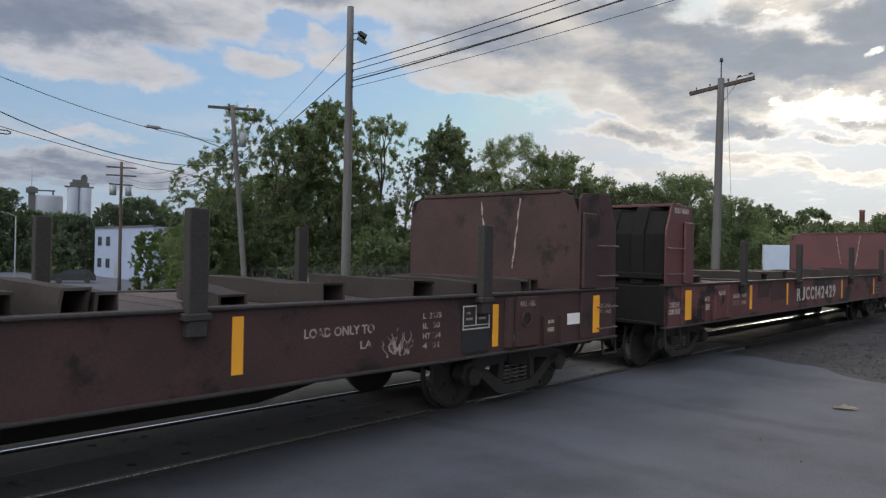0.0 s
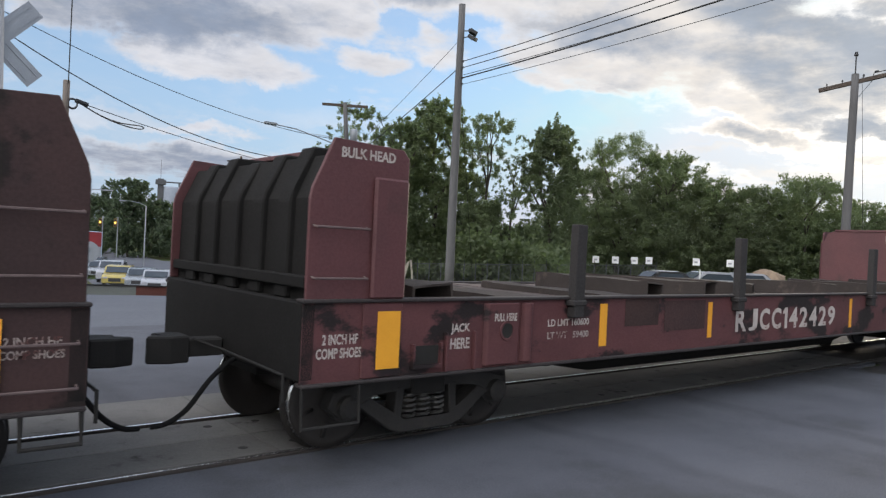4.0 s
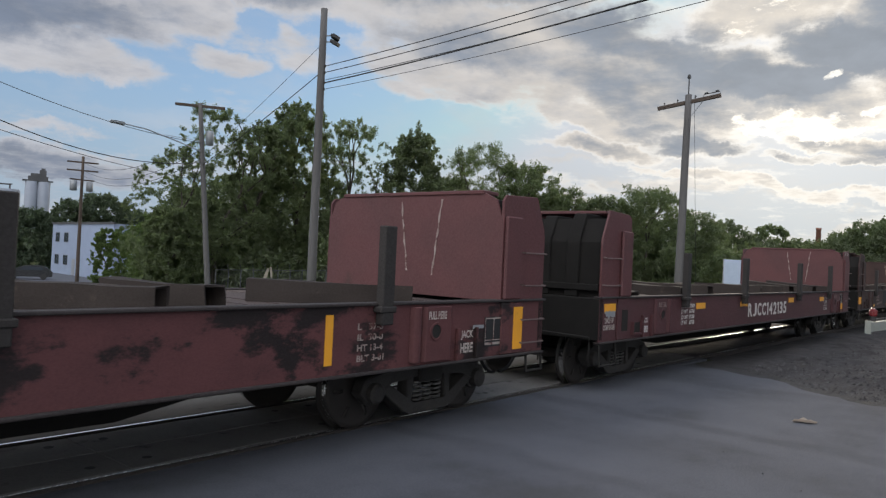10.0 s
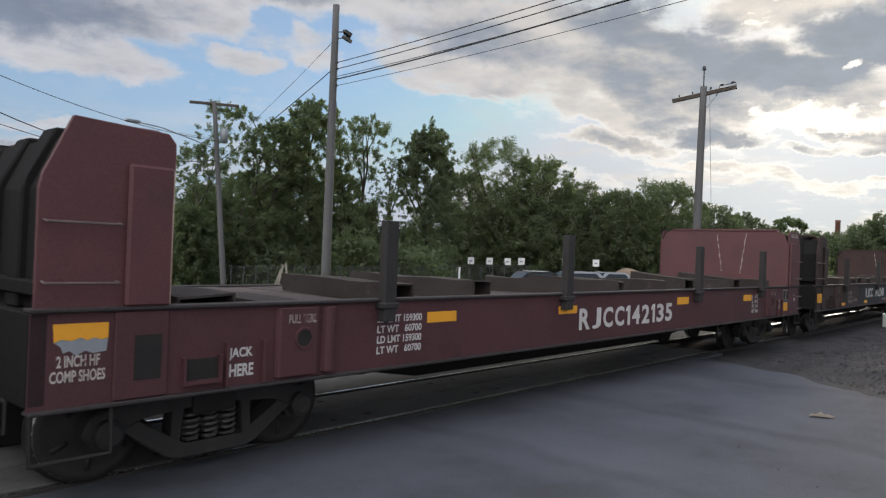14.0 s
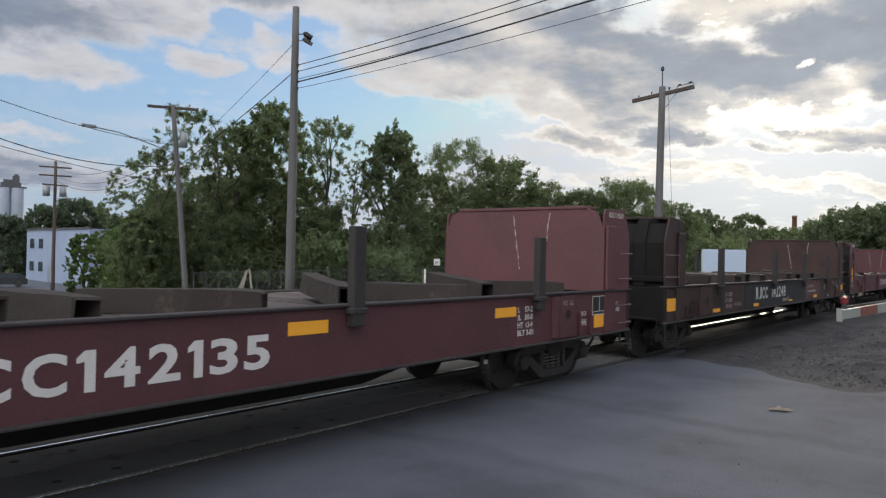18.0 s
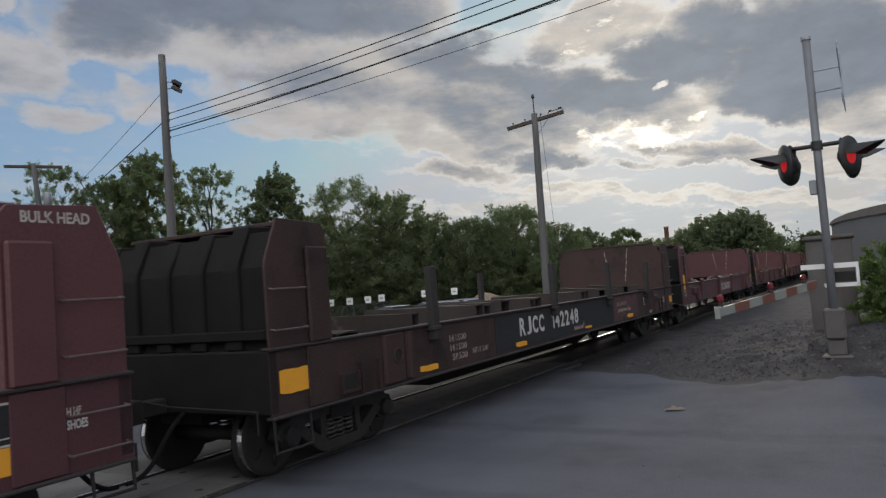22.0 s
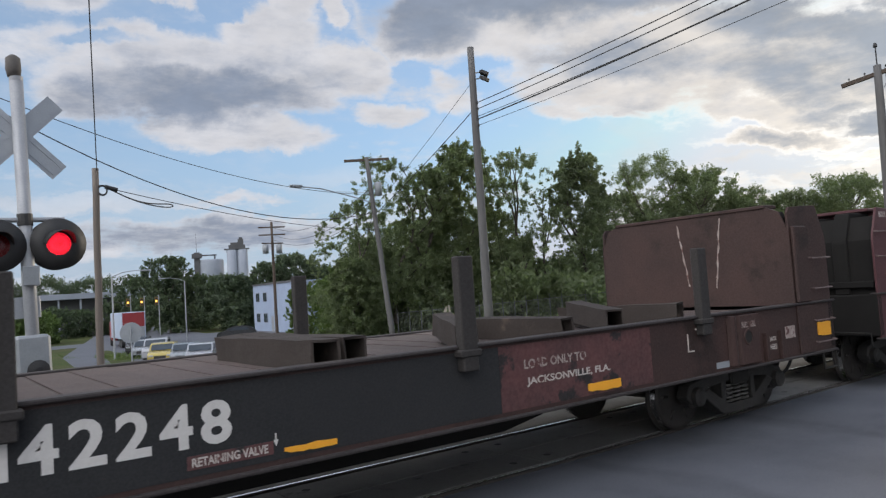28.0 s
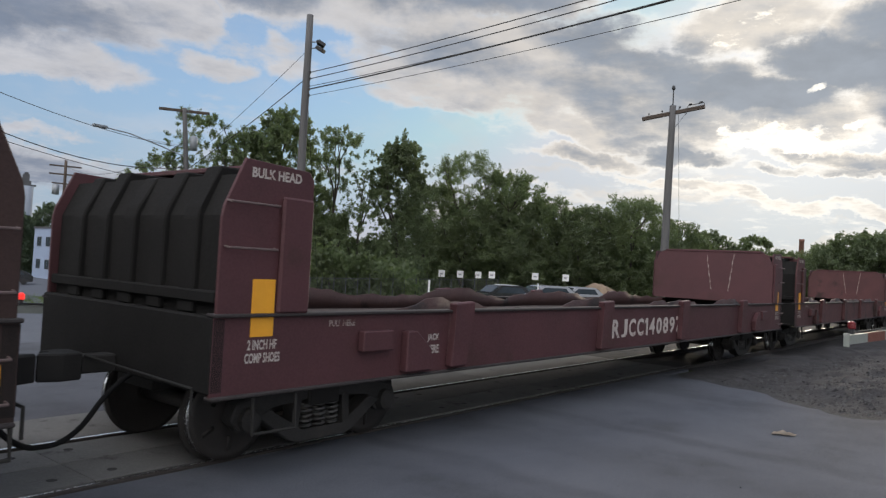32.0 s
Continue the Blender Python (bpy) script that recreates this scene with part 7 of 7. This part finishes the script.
blades("grass", [(15.6, 26, -4.5, -0.6), (16.8, 24, -1.2, 0.2)], 12000, 0.32, 6, "long green grass behind the gravel")
blades("grass", [(12.2, 13.8, 57, 66), (13.6, 15.4, 66, 75), (15.6, 16.9, 75, 84), (-12, -1.8, 11.5, 40), (1.6, 3.4, 15, 30), (7.0, 10.6, 62, 76), (10.2, 12.8, 76, 92)], 16000, 0.14, 7, "short green verge grass beside the sidewalk")
blades("grass", [(22, 34, 46, 64), (14, 24, 66, 76)], 9000, 0.4, 8, "rough green grass beside the lot")

# ---- buildings and distance ----
bw = empty("office_building", pose(40.5, 102.3, -2.62, 0, 0, -94.9), "plain two-storey pale blue-grey building with small windows", "building")
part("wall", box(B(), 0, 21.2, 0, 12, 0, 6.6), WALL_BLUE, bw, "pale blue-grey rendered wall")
part("roof", box(box(B(), 0.1, 21.1, 0.12, 11.9, 6.6, 6.66), -0.1, 21.3, -0.1, 0.12, 6.55, 6.8), DARKROOF, bw, "flat roof with thin coping")
for zz in (1.3, 4.2):
    for xx in (1.4, 4.7):
        wn = part("window", box(B(), xx, xx + 1.7, -0.05, 0.02, zz, zz + 1.35), SILO, bw, "small window in a pale frame")
        for k in (0.08, 0.89):
            part("pane", box(B(), xx + k, xx + k + 0.73, -0.07, -0.05, zz + 0.08, zz + 1.27), GLASS, wn)
part("door", box(B(), 8.0, 9.0, -0.05, 0.02, 0.1, 2.2), GREYBOX, bw)

sx, sy = polar(69.45, 300)
el = empty("grain_elevator", pose(sx, sy, -2.5, 0, 0, -20), "distant pale concrete silos with dark gantry on top", "silo")
for k in (-2.0, 2.0):
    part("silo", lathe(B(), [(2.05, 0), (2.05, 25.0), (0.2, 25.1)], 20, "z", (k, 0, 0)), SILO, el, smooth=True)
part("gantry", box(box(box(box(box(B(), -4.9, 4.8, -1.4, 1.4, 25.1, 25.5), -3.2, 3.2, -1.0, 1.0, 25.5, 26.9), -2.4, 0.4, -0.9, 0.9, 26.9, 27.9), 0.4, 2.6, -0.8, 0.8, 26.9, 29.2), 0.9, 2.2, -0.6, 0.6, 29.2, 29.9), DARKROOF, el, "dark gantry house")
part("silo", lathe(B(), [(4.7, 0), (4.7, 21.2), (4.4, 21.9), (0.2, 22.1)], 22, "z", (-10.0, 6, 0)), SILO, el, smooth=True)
part("leg_tower", box(box(box(box(B(), -16.6, -14.4, 4, 6, 0, 24.9), -17.4, -13.6, 3.4, 6.6, 22.6, 24.4), -15.8, -8, 4.6, 5.4, 23.4, 23.9), -9, -8.4, 4.6, 5.4, 20, 23.7), DARKROOF, el, "dark elevator leg and spout")
part("antenna", rod(B(), (-15.6, 5, 24), (-15.6, 5, 32.6), 0.09, 0.05, 6), DARKROOF, el)

cx, cy = polar(12.6, 250)
ch = empty("chimney", pose(cx, cy, -0.5), "tall distant brick chimney stack", "chimney")
part("stack", lathe(B(), [(0.95, 0), (0.72, 16.2), (0.8, 16.25), (0.8, 16.9), (0.6, 16.9)], 16, "z"), BRICK_COL, ch, smooth=True)

# long building and bridge far down the street
fx, fy = polar(80.2, 150)
lb = empty("warehouse", pose(fx, fy, -2.6, 0, 0, -8), "low distant warehouse with a pale flat roof edge", "building")
part("wall", box(B(), -8, 8, 3, 16, 0, 6.9), DARKROOF, lb)
part("fascia", box(B(), -8.3, 8.3, -0.5, 16.3, 6.9, 7.9), SILO, lb, "pale roof fascia")
for k in range(5):
    part("column", box(B(), -7.6 + k * 3.6, -7.3 + k * 3.6, -0.3, 0.0, 0, 6.9), SILO, lb)

# arched shed behind the signal
dx_, dy_ = polar(-5.2, 92)
sh = empty("arched_shed", pose(dx_, dy_, land(dx_, dy_), 0, 0, -92), "wide dark shed under a low arched pale roof", "shed")


def arch(half, eave, top, n=20):
    return [(half * math.cos(math.pi - math.pi * k / n), eave + (top - eave) * math.sin(math.pi * k / n)) for k in range(n + 1)]


part("gable", prism(B(), [(-10.8, 0)] + arch(10.8, 5.6, 6.55) + [(10.8, 0)], 0, 0.3), DARKROOF, sh, "dark gable wall")
bm = B()
outer, inner_ = arch(11.0, 5.65, 7.65), arch(10.8, 5.6, 6.5)
prism(bm, inner_ + outer[::-1], -0.25, 22)
part("roof", bm, CABINET, sh, "dull curved metal roof")
part("side_wall", box(box(B(), -10.8, -10.6, 0.3, 21.5, 0, 5.6), 10.6, 10.8, 0.3, 21.5, 0, 5.6), DARKROOF, sh)
part("lean_to", chamfer(box(B(), -13.2, -11.05, 0.2, 6, 0, 4.6), 0.05), DARKROOF, sh, "dark lower annex")

# relay cabinet behind the signal
rc = empty("relay_cabinet", pose(17.0, 0.52, land(17.0, 0.52) - 0.05), "weathered grey railway relay cabinet on the gravel", "cabinet")
part("body", chamfer(box(B(), -0.45, 0.45, -0.42, 0.42, 0.1, 2.02), 0.02), CABINET, rc)
part("lid", chamfer(box(B(), -0.5, 0.5, -0.47, 0.47, 2.02, 2.1), 0.02), CABINET, rc)
part("plinth", box(B(), -0.5, 0.5, -0.47, 0.47, -0.1, 0.1), CONCRETE, rc)
part("door", box(B(), -0.465, -0.45, -0.36, 0.36, 0.2, 1.95), CABINET, rc)

# white trailer, signs, vans, spoil heap and fence in the yard behind the train
tx, ty = polar(16.55, 64)
tl = empty("box_trailer", pose(tx, ty, land(tx, ty), 0, 0, -72), "white box trailer parked across the yard", "trailer")
# white panels, with the sky's blue light put into their colour
part("body", chamfer(box(B(), -2.5, 2.5, 0, 2.4, 0.75, 3.0), 0.04), material("skylit_white_panel", (0.36, 0.43, 0.54), (0.30, 0.36, 0.46), 0.5, scale=2, amount=0.5, bump=0.03), tl)
part("door_gap", box(B(), 1.2, 1.32, -0.015, 0.0, 0.8, 2.95), DARKROOF, tl)
part("corner_trim", box(box(B(), -2.5, -2.42, -0.02, 0.0, 0.75, 3.0), 2.42, 2.5, -0.02, 0.0, 0.75, 3.0), GALV, tl)
for k in (-1.6, -0.8):
    for y0 in (0.1, 1.95):
        part("wheel", rod(B(), (k, y0, 0.42), (k, y0 + 0.35, 0.42), 0.42, n=14), TYRE, tl)
part("chassis", box(B(), -2.4, 2.4, 0.5, 1.9, 0.55, 0.75), BLACK, tl)

for az, el_ in ((38.9, -0.0098), (37.43, -0.0094), (36.01, -0.0090), (34.93, -0.0080), (31.53, -0.0067), (29.17, -0.0064)):
    x, y = polar(az, 58)
    mid = eye_height(el_, 58) - land(x, y)
    sg = empty("yard_sign", pose(x, y, land(x, y), 0, 0, az - 90), "small white square sign on a thin post", "sign", "yard signs")
    part("post", rod(B(), (0, 0, 0), (0, 0, mid + 0.1), 0.016, n=6), POLE_DARK, sg)
    part("board", box(B(), -0.25, 0.25, -0.05, -0.03, mid - 0.27, mid + 0.27), WHITE, sg)
    part("mark", box(B(), -0.13, 0.1, -0.056, -0.05, mid - 0.08, mid + 0.05), GALV, sg, "grey unreadable mark")


def road_vehicle(x, y, yaw, paint, label, category, L=4.5, W=1.8, H=1.5, van=False, z=None):
    v = empty(category.replace(" ", "_"), pose(x, y, land(x, y) + 0.04 if z is None else z, 0, 0, yaw), label, category, "vehicles on the street")
    h = H
    if van:
        side = [(-L / 2, 0.35), (-L / 2, h * 0.95), (-L / 2 + 0.1, h), (L * 0.28, h), (L * 0.40, h * 0.58), (L / 2 - 0.05, h * 0.5), (L / 2, 0.35)]
    else:
        side = [(-L / 2, 0.3), (-L / 2, h * 0.6), (-L * 0.44, h * 0.66), (-L * 0.30, h * 0.97), (-L * 0.24, h), (L * 0.08, h), (L * 0.13, h * 0.97), (L * 0.27, h * 0.66), (L * 0.46, h * 0.58), (L / 2, h * 0.45), (L / 2, 0.3)]
    body = part("body", chamfer(prism(B(), side, -W / 2, W / 2), 0.05, 2), paint, v)
    for sgn in (-1, 1):
        yy = sgn * (W / 2 + 0.004)
        if not van:
            part("side_glass", prism(B(), [(-L * 0.33, h * 0.68), (-L * 0.25, h * 0.92), (L * 0.09, h * 0.92), (L * 0.21, h * 0.68)], *sorted((yy, yy - sgn * 0.01))), GLASS, v)
        for fx_ in (-L * 0.31, L * 0.31):
            part("wheel", rod(B(), (fx_, sgn * (W / 2 - 0.2), 0.32), (fx_, sgn * (W / 2 + 0.01), 0.32), 0.32, n=16), TYRE, v)
    part("windscreen", prism(B(), [(L * 0.155, h * 0.94), (L * 0.285, h * 0.68), (L * 0.292, h * 0.69), (L * 0.165, h * 0.955)] if not van else [(L * 0.285, h * 0.97), (L * 0.392, h * 0.62), (L * 0.40, h * 0.63), (L * 0.293, h * 0.98)], -W * 0.43, W * 0.43), GLASS, v)
    part("rear_glass", prism(B(), [(-L * 0.325, h * 0.94), (-L * 0.445, h * 0.69), (-L * 0.452, h * 0.70), (-L * 0.333, h * 0.955)], -W * 0.42, W * 0.42), GLASS, v)
    for sgn in (-1, 1):
        part("headlight", chamfer(box(B(), L / 2 - 0.06, L / 2 + 0.01, sgn * W * 0.36 - 0.16, sgn * W * 0.36 + 0.16, h * 0.40, h * 0.49), 0.02), GALV, v)
        part("tail_light", box(B(), -L / 2 - 0.01, -L / 2 + 0.04, sgn * W * 0.38 - 0.12, sgn * W * 0.38 + 0.12, h * 0.48, h * 0.58), LENS_OFF, v)
    part("grille", box(B(), L / 2 - 0.02, L / 2 + 0.015, -W * 0.24, W * 0.24, 0.42, h * 0.44), BLACK, v)
    return v


CARWHITE = material("white_car_paint", (0.34, 0.35, 0.38), (0.29, 0.30, 0.33), 0.3, scale=2, amount=0.3, bump=0.0, coat=0.6)
CARSILVER = material("silver_car_paint", (0.27, 0.29, 0.31), (0.22, 0.24, 0.26), 0.3, metal=0.5, scale=2, amount=0.3, bump=0.0, coat=0.6)
CARYELLOW = material("yellow_car_paint", (0.40, 0.32, 0.08), (0.34, 0.27, 0.07), 0.3, scale=2, amount=0.3, bump=0.0, coat=0.6)
CARBLACK = material("black_car_paint", (0.02, 0.021, 0.023), (0.03, 0.03, 0.032), 0.25, scale=2, amount=0.3, bump=0.0, coat=0.6)
CARRED = material("red_lorry_paint", (0.26, 0.03, 0.035), (0.20, 0.025, 0.028), 0.4, scale=1, amount=0.4, bump=0.0)
facing_us = -103
QUEUE = [
    (72.3, 57, CARWHITE, "white saloon car waiting first at the crossing", 1.5), (73.4, 59.5, CARSILVER, "silver saloon car waiting in the queue", 1.5),
    (74.9, 61.5, CARYELLOW, "dull yellow taxi-like car waiting in the queue", 1.55), (75.35, 66, CARWHITE, "white sport utility car in the queue", 1.75),
    (76.1, 71, CARSILVER, "grey saloon car further back in the queue", 1.5), (76.55, 77, CARBLACK, "dark car at the end of the queue", 1.6),
]
for az, r, paint, lab, high_ in QUEUE:
    road_vehicle(*polar(az, r), facing_us - 10, paint, lab, "car", H=high_)
road_vehicle(31.0, 84.0, 160, CARBLACK, "dark car turning into the lot", "car")
for k, (az, r) in enumerate(((80.5, 192), (79.9, 170), (79.1, 160), (80.7, 225))):
    road_vehicle(*polar(az, r), -100 + 5 * k, (CARBLACK, CARSILVER, CARBLACK, CARWHITE)[k], "small distant car on the far road", "car")
for az, r, L, top, paint, lab in ((34.1, 46, 3.9, -0.0208, CARBLACK, "dark car parked in the yard with a pale striped roof"), (30.8, 47, 4.4, -0.0183, CARWHITE, "white car parked in the yard"), (28.3, 50, 3.6, -0.0176, CARWHITE, "small white car parked in the yard")):
    x, y = polar(az, r)
    vv = road_vehicle(x, y, az + 118, paint, lab, "car", L, 1.8, eye_height(top, r) - land(x, y) - 0.04)
    if paint is CARBLACK:
        hh = eye_height(top, r) - land(x, y) - 0.04
        for k in range(9):
            part("roof_stripe", box(B(), -L * 0.24 + k * 0.14, -L * 0.24 + k * 0.14 + 0.09, -0.5, 0.5, hh, hh + 0.02), WHITE, vv, "pale roof stripe")
lx, ly = polar(77.3, 93)
lr = empty("lorry", pose(lx, ly, land(lx, ly) + 0.04, 0, 0, 86), "lorry with a red-topped white box body", "lorry")
# same panel white, tinted for sky light
part("box_body", chamfer(box(B(), -4.2, 4.2, -1.25, 1.25, 1.0, 3.95), 0.04), material("skylit_white_panel", (0.36, 0.43, 0.54)), lr)
part("rear_door", box(B(), -4.23, -4.2, -1.15, 1.15, 2.3, 3.9), CARRED, lr, "red upper rear door")
part("lower_door", box(B(), -4.23, -4.2, -1.15, 1.15, 1.05, 2.28), GREYBOX, lr, "grey lower rear door")
part("cab", chamfer(box(B(), 4.3, 6.2, -1.15, 1.15, 0.6, 3.0), 0.12, 2), CARRED, lr)
part("chassis", box(B(), -4.1, 6, -0.5, 0.5, 0.55, 1.0), BLACK, lr)
for k in (-3.2, -2.1, 5.2):
    for s in (-1, 1):
        part("wheel", rod(B(), (k, s * 0.85, 0.5), (k, s * 1.2, 0.5), 0.5, n=16), TYRE, lr)

# street furniture down the road
for az, r, h, arm in ((78.2, 70, 7.0, 2.6), (73.3, 95, 6.0, -2.4)):
    x, y = polar(az, r)
    z = land(x, y)
    h = eye_height(0.048 if arm > 0 else 0.036, r) - z
    sl = empty("street_lamp", pose(x, y, z, 0, 0, -12), "slim grey street lamp with a curved arm", "street lamp", "street lamps")
    part("pole", rod(B(), (0, 0, -0.2), (0, 0, h - 0.5), 0.09, 0.06, 10), GALV, sl)
    part("arm", tube(B(), [(0, 0, h - 0.5), (arm * 0.3, 0, h - 0.15), (arm * 0.7, 0, h), (arm, 0, h)], 0.035, 6), GALV, sl)
    part("lamp_head", chamfer(box(B(), *sorted((arm * 0.95, arm * 1.25)), -0.12, 0.12, h - 0.08, h + 0.05), 0.03), GREYBOX, sl)
SIGNAL_YELLOW = material("signal_yellow_paint", (0.22, 0.13, 0.02), (0.15, 0.09, 0.015), 0.6, scale=4, bump=0.03)
for az, lit in ((77.22, LENS_AMBER), (76.3, LENS_AMBER), (75.31, LENS_AMBER)):
    x, y = polar(az, 118)
    z = land(x, y)
    ts = empty("traffic_signal", pose(x, y, z, 0, 0, -14), "yellow-backed traffic signal over the junction", "traffic signal", "traffic signals")
    h = eye_height(0.0075, 118) - z
    part("post", rod(B(), (0.35, 0.2, -0.1), (0.35, 0.2, h + 0.9), 0.07, n=8), GALV, ts)
    part("housing", chamfer(box(B(), -0.2, 0.2, -0.15, 0.15, h - 0.6, h + 0.6), 0.03), SIGNAL_YELLOW, ts, "weathered yellow housing")
    part("bracket", box(B(), 0.1, 0.4, 0.1, 0.2, h - 0.05, h + 0.05), GALV, ts)
    for k in (-1, 0, 1):
        part("lens", lathe(B(), [(0.01, -0.17), (0.155, -0.165), (0.155, -0.15)], 12, "y", (0, 0, h + k * 0.38)), lit if k == 0 else BLACK, ts)
sxn, syn = polar(77.0, 35)
zs_ = eye_height(-0.030, 35) - land(sxn, syn)
ws = empty("warning_sign", pose(sxn, syn, land(sxn, syn), 0, 0, -13), "grey back of a round road sign on a thin post", "sign")
part("post", rod(B(), (0, 0, -0.2), (0, 0, zs_ + 0.25), 0.03, n=8), GALV, ws)
part("disc", lathe(B(), [(0.02, 0.03), (0.455, 0.03), (0.46, 0.036), (0.455, 0.042), (0.02, 0.042)], 32, "y", (0, 0, zs_)), GREYBOX, ws, "round grey disc seen from behind")

cx_, cy_ = polar(73.1, 128)
cs_ = empty("corner_sign", pose(cx_, cy_, land(cx_, cy_), 0, 0, -16), "two small pale signs on one post by the far kerb", "sign")
part("post", rod(B(), (0, 0, -0.2), (0, 0, 3.9), 0.05, n=8), GALV, cs_)
for z0, mat in ((2.9, WHITE), (1.9, GATE_WHITE)):
    part("board", chamfer(box(B(), -0.4, 0.4, -0.08, -0.05, z0, z0 + 0.8), 0.01), mat, cs_)

# spoil heap
hx, hy = polar(26.9, 62)
bm = B()
bmesh.ops.create_icosphere(bm, subdivisions=4, radius=1.0)
for vtx in bm.verts:
    n_ = noise.noise(vtx.co * 1.7) * 0.35 + noise.noise(vtx.co * 5) * 0.1
    vtx.co = Vector((vtx.co.x * 2.6 * (1 + n_), vtx.co.y * 1.8 * (1 + n_), max(vtx.co.z, -0.05) * (1.9 + 0.8 * n_)))
heap = part("spoil_heap", bm, material("tan_earth", (0.26, 0.19, 0.13), (0.17, 0.125, 0.09), 0.95, scale=0.8, fine_scale=9, bump=0.6), loc=(hx, hy, land(hx, hy)))
tagged(heap, "rounded heap of tan earth in the yard", "earth heap")

# chain-link fence with barbed arms
fn = empty("yard_fence", pose(0, 0, 0), "chain-link fence with barbed wire arms", "fence")
fpts = [polar(57.4 - 0.92 * k, 40 + 0.35 * k) for k in range(26)]
for k, (x, y) in enumerate(fpts):
    z = land(x, y)
    part("post", rod(B(), (x, y, z), (x, y, z + 1.95), 0.03, n=7), FENCE, fn)
    part("barb_arm", rod(B(), (x, y, z + 1.93), (x - 0.22, y - 0.2, z + 2.22), 0.018, n=5), FENCE, fn)
for (xa, ya), (xb, yb) in zip(fpts, fpts[1:]):
    za, zb = land(xa, ya), land(xb, yb)
    for h in (1.93, 0.15):
        part("rail", rod(B(), (xa, ya, za + h), (xb, yb, zb + h), 0.018, n=5), FENCE, fn)
    bm = B()
    for j in range(9):
        for up in (0, 1):
            u0, u1 = j / 9, min((j + 4) / 9, 1.0)
            h0, h1 = (0.15, 1.93) if up else (1.93, 0.15)
            k_ = (u1 - u0) * 9 / 4
            rod(bm, (xa + (xb - xa) * u0, ya + (yb - ya) * u0, za + h0), (xa + (xb - xa) * u1, ya + (yb - ya) * u1, za + h0 + (h1 - h0) * k_), 0.004, n=3, caps=False)
    part("mesh_panel", bm, FENCE, fn, "grey chain-link mesh")
for az in (54.6, 54.2, 53.0):
    x, y = polar(az, 41)
    lb_ = part("leaning_plank", box(B(), -0.05, 0.05, -0.02, 0.02, 0, 2.1), material("weathered_plank", (0.34, 0.31, 0.25), (0.22, 0.2, 0.16), 0.8, scale=4, bump=0.1), None, loc=(x, y, land(x, y)))
    lb_.rotation_euler = (0.0, 0.35 - (54.6 - az) * 0.3, -0.5)
    tagged(lb_, "pale plank leaning on the fence", "plank")
# marker posts near the track
for x, y in ((20.2, 16.8), (30.5, 18.5)):
    mk = part("marker_post", rod(B(), (0, 0, -0.1), (0, 0, 1.5), 0.035, n=8), WHITE, None, loc=(x, y, land(x, y)))
    tagged(mk, "thin white marker post beyond the track", "post")

# ---- motion of the train ----


def motions():
    radius = 0.4215
    for car, u in MOVING:
        rows = [(t, pose(u - travelled(t), TRACK_Y, 0)) for t in range(0, 33, 2)]
        walk(car, rows)
    start = travelled(0)
    for w in WHEELS:
        x, y, z = w.location
        rows = []
        for i in range(0, 97):
            t = i / 3
            if t > 32:
                break
            rows.append((t, Matrix.Translation((x, y, z)) @ Matrix.Rotation(-(travelled(t) - start) / radius, 4, "Y")))
        walk(w, rows)


motions()
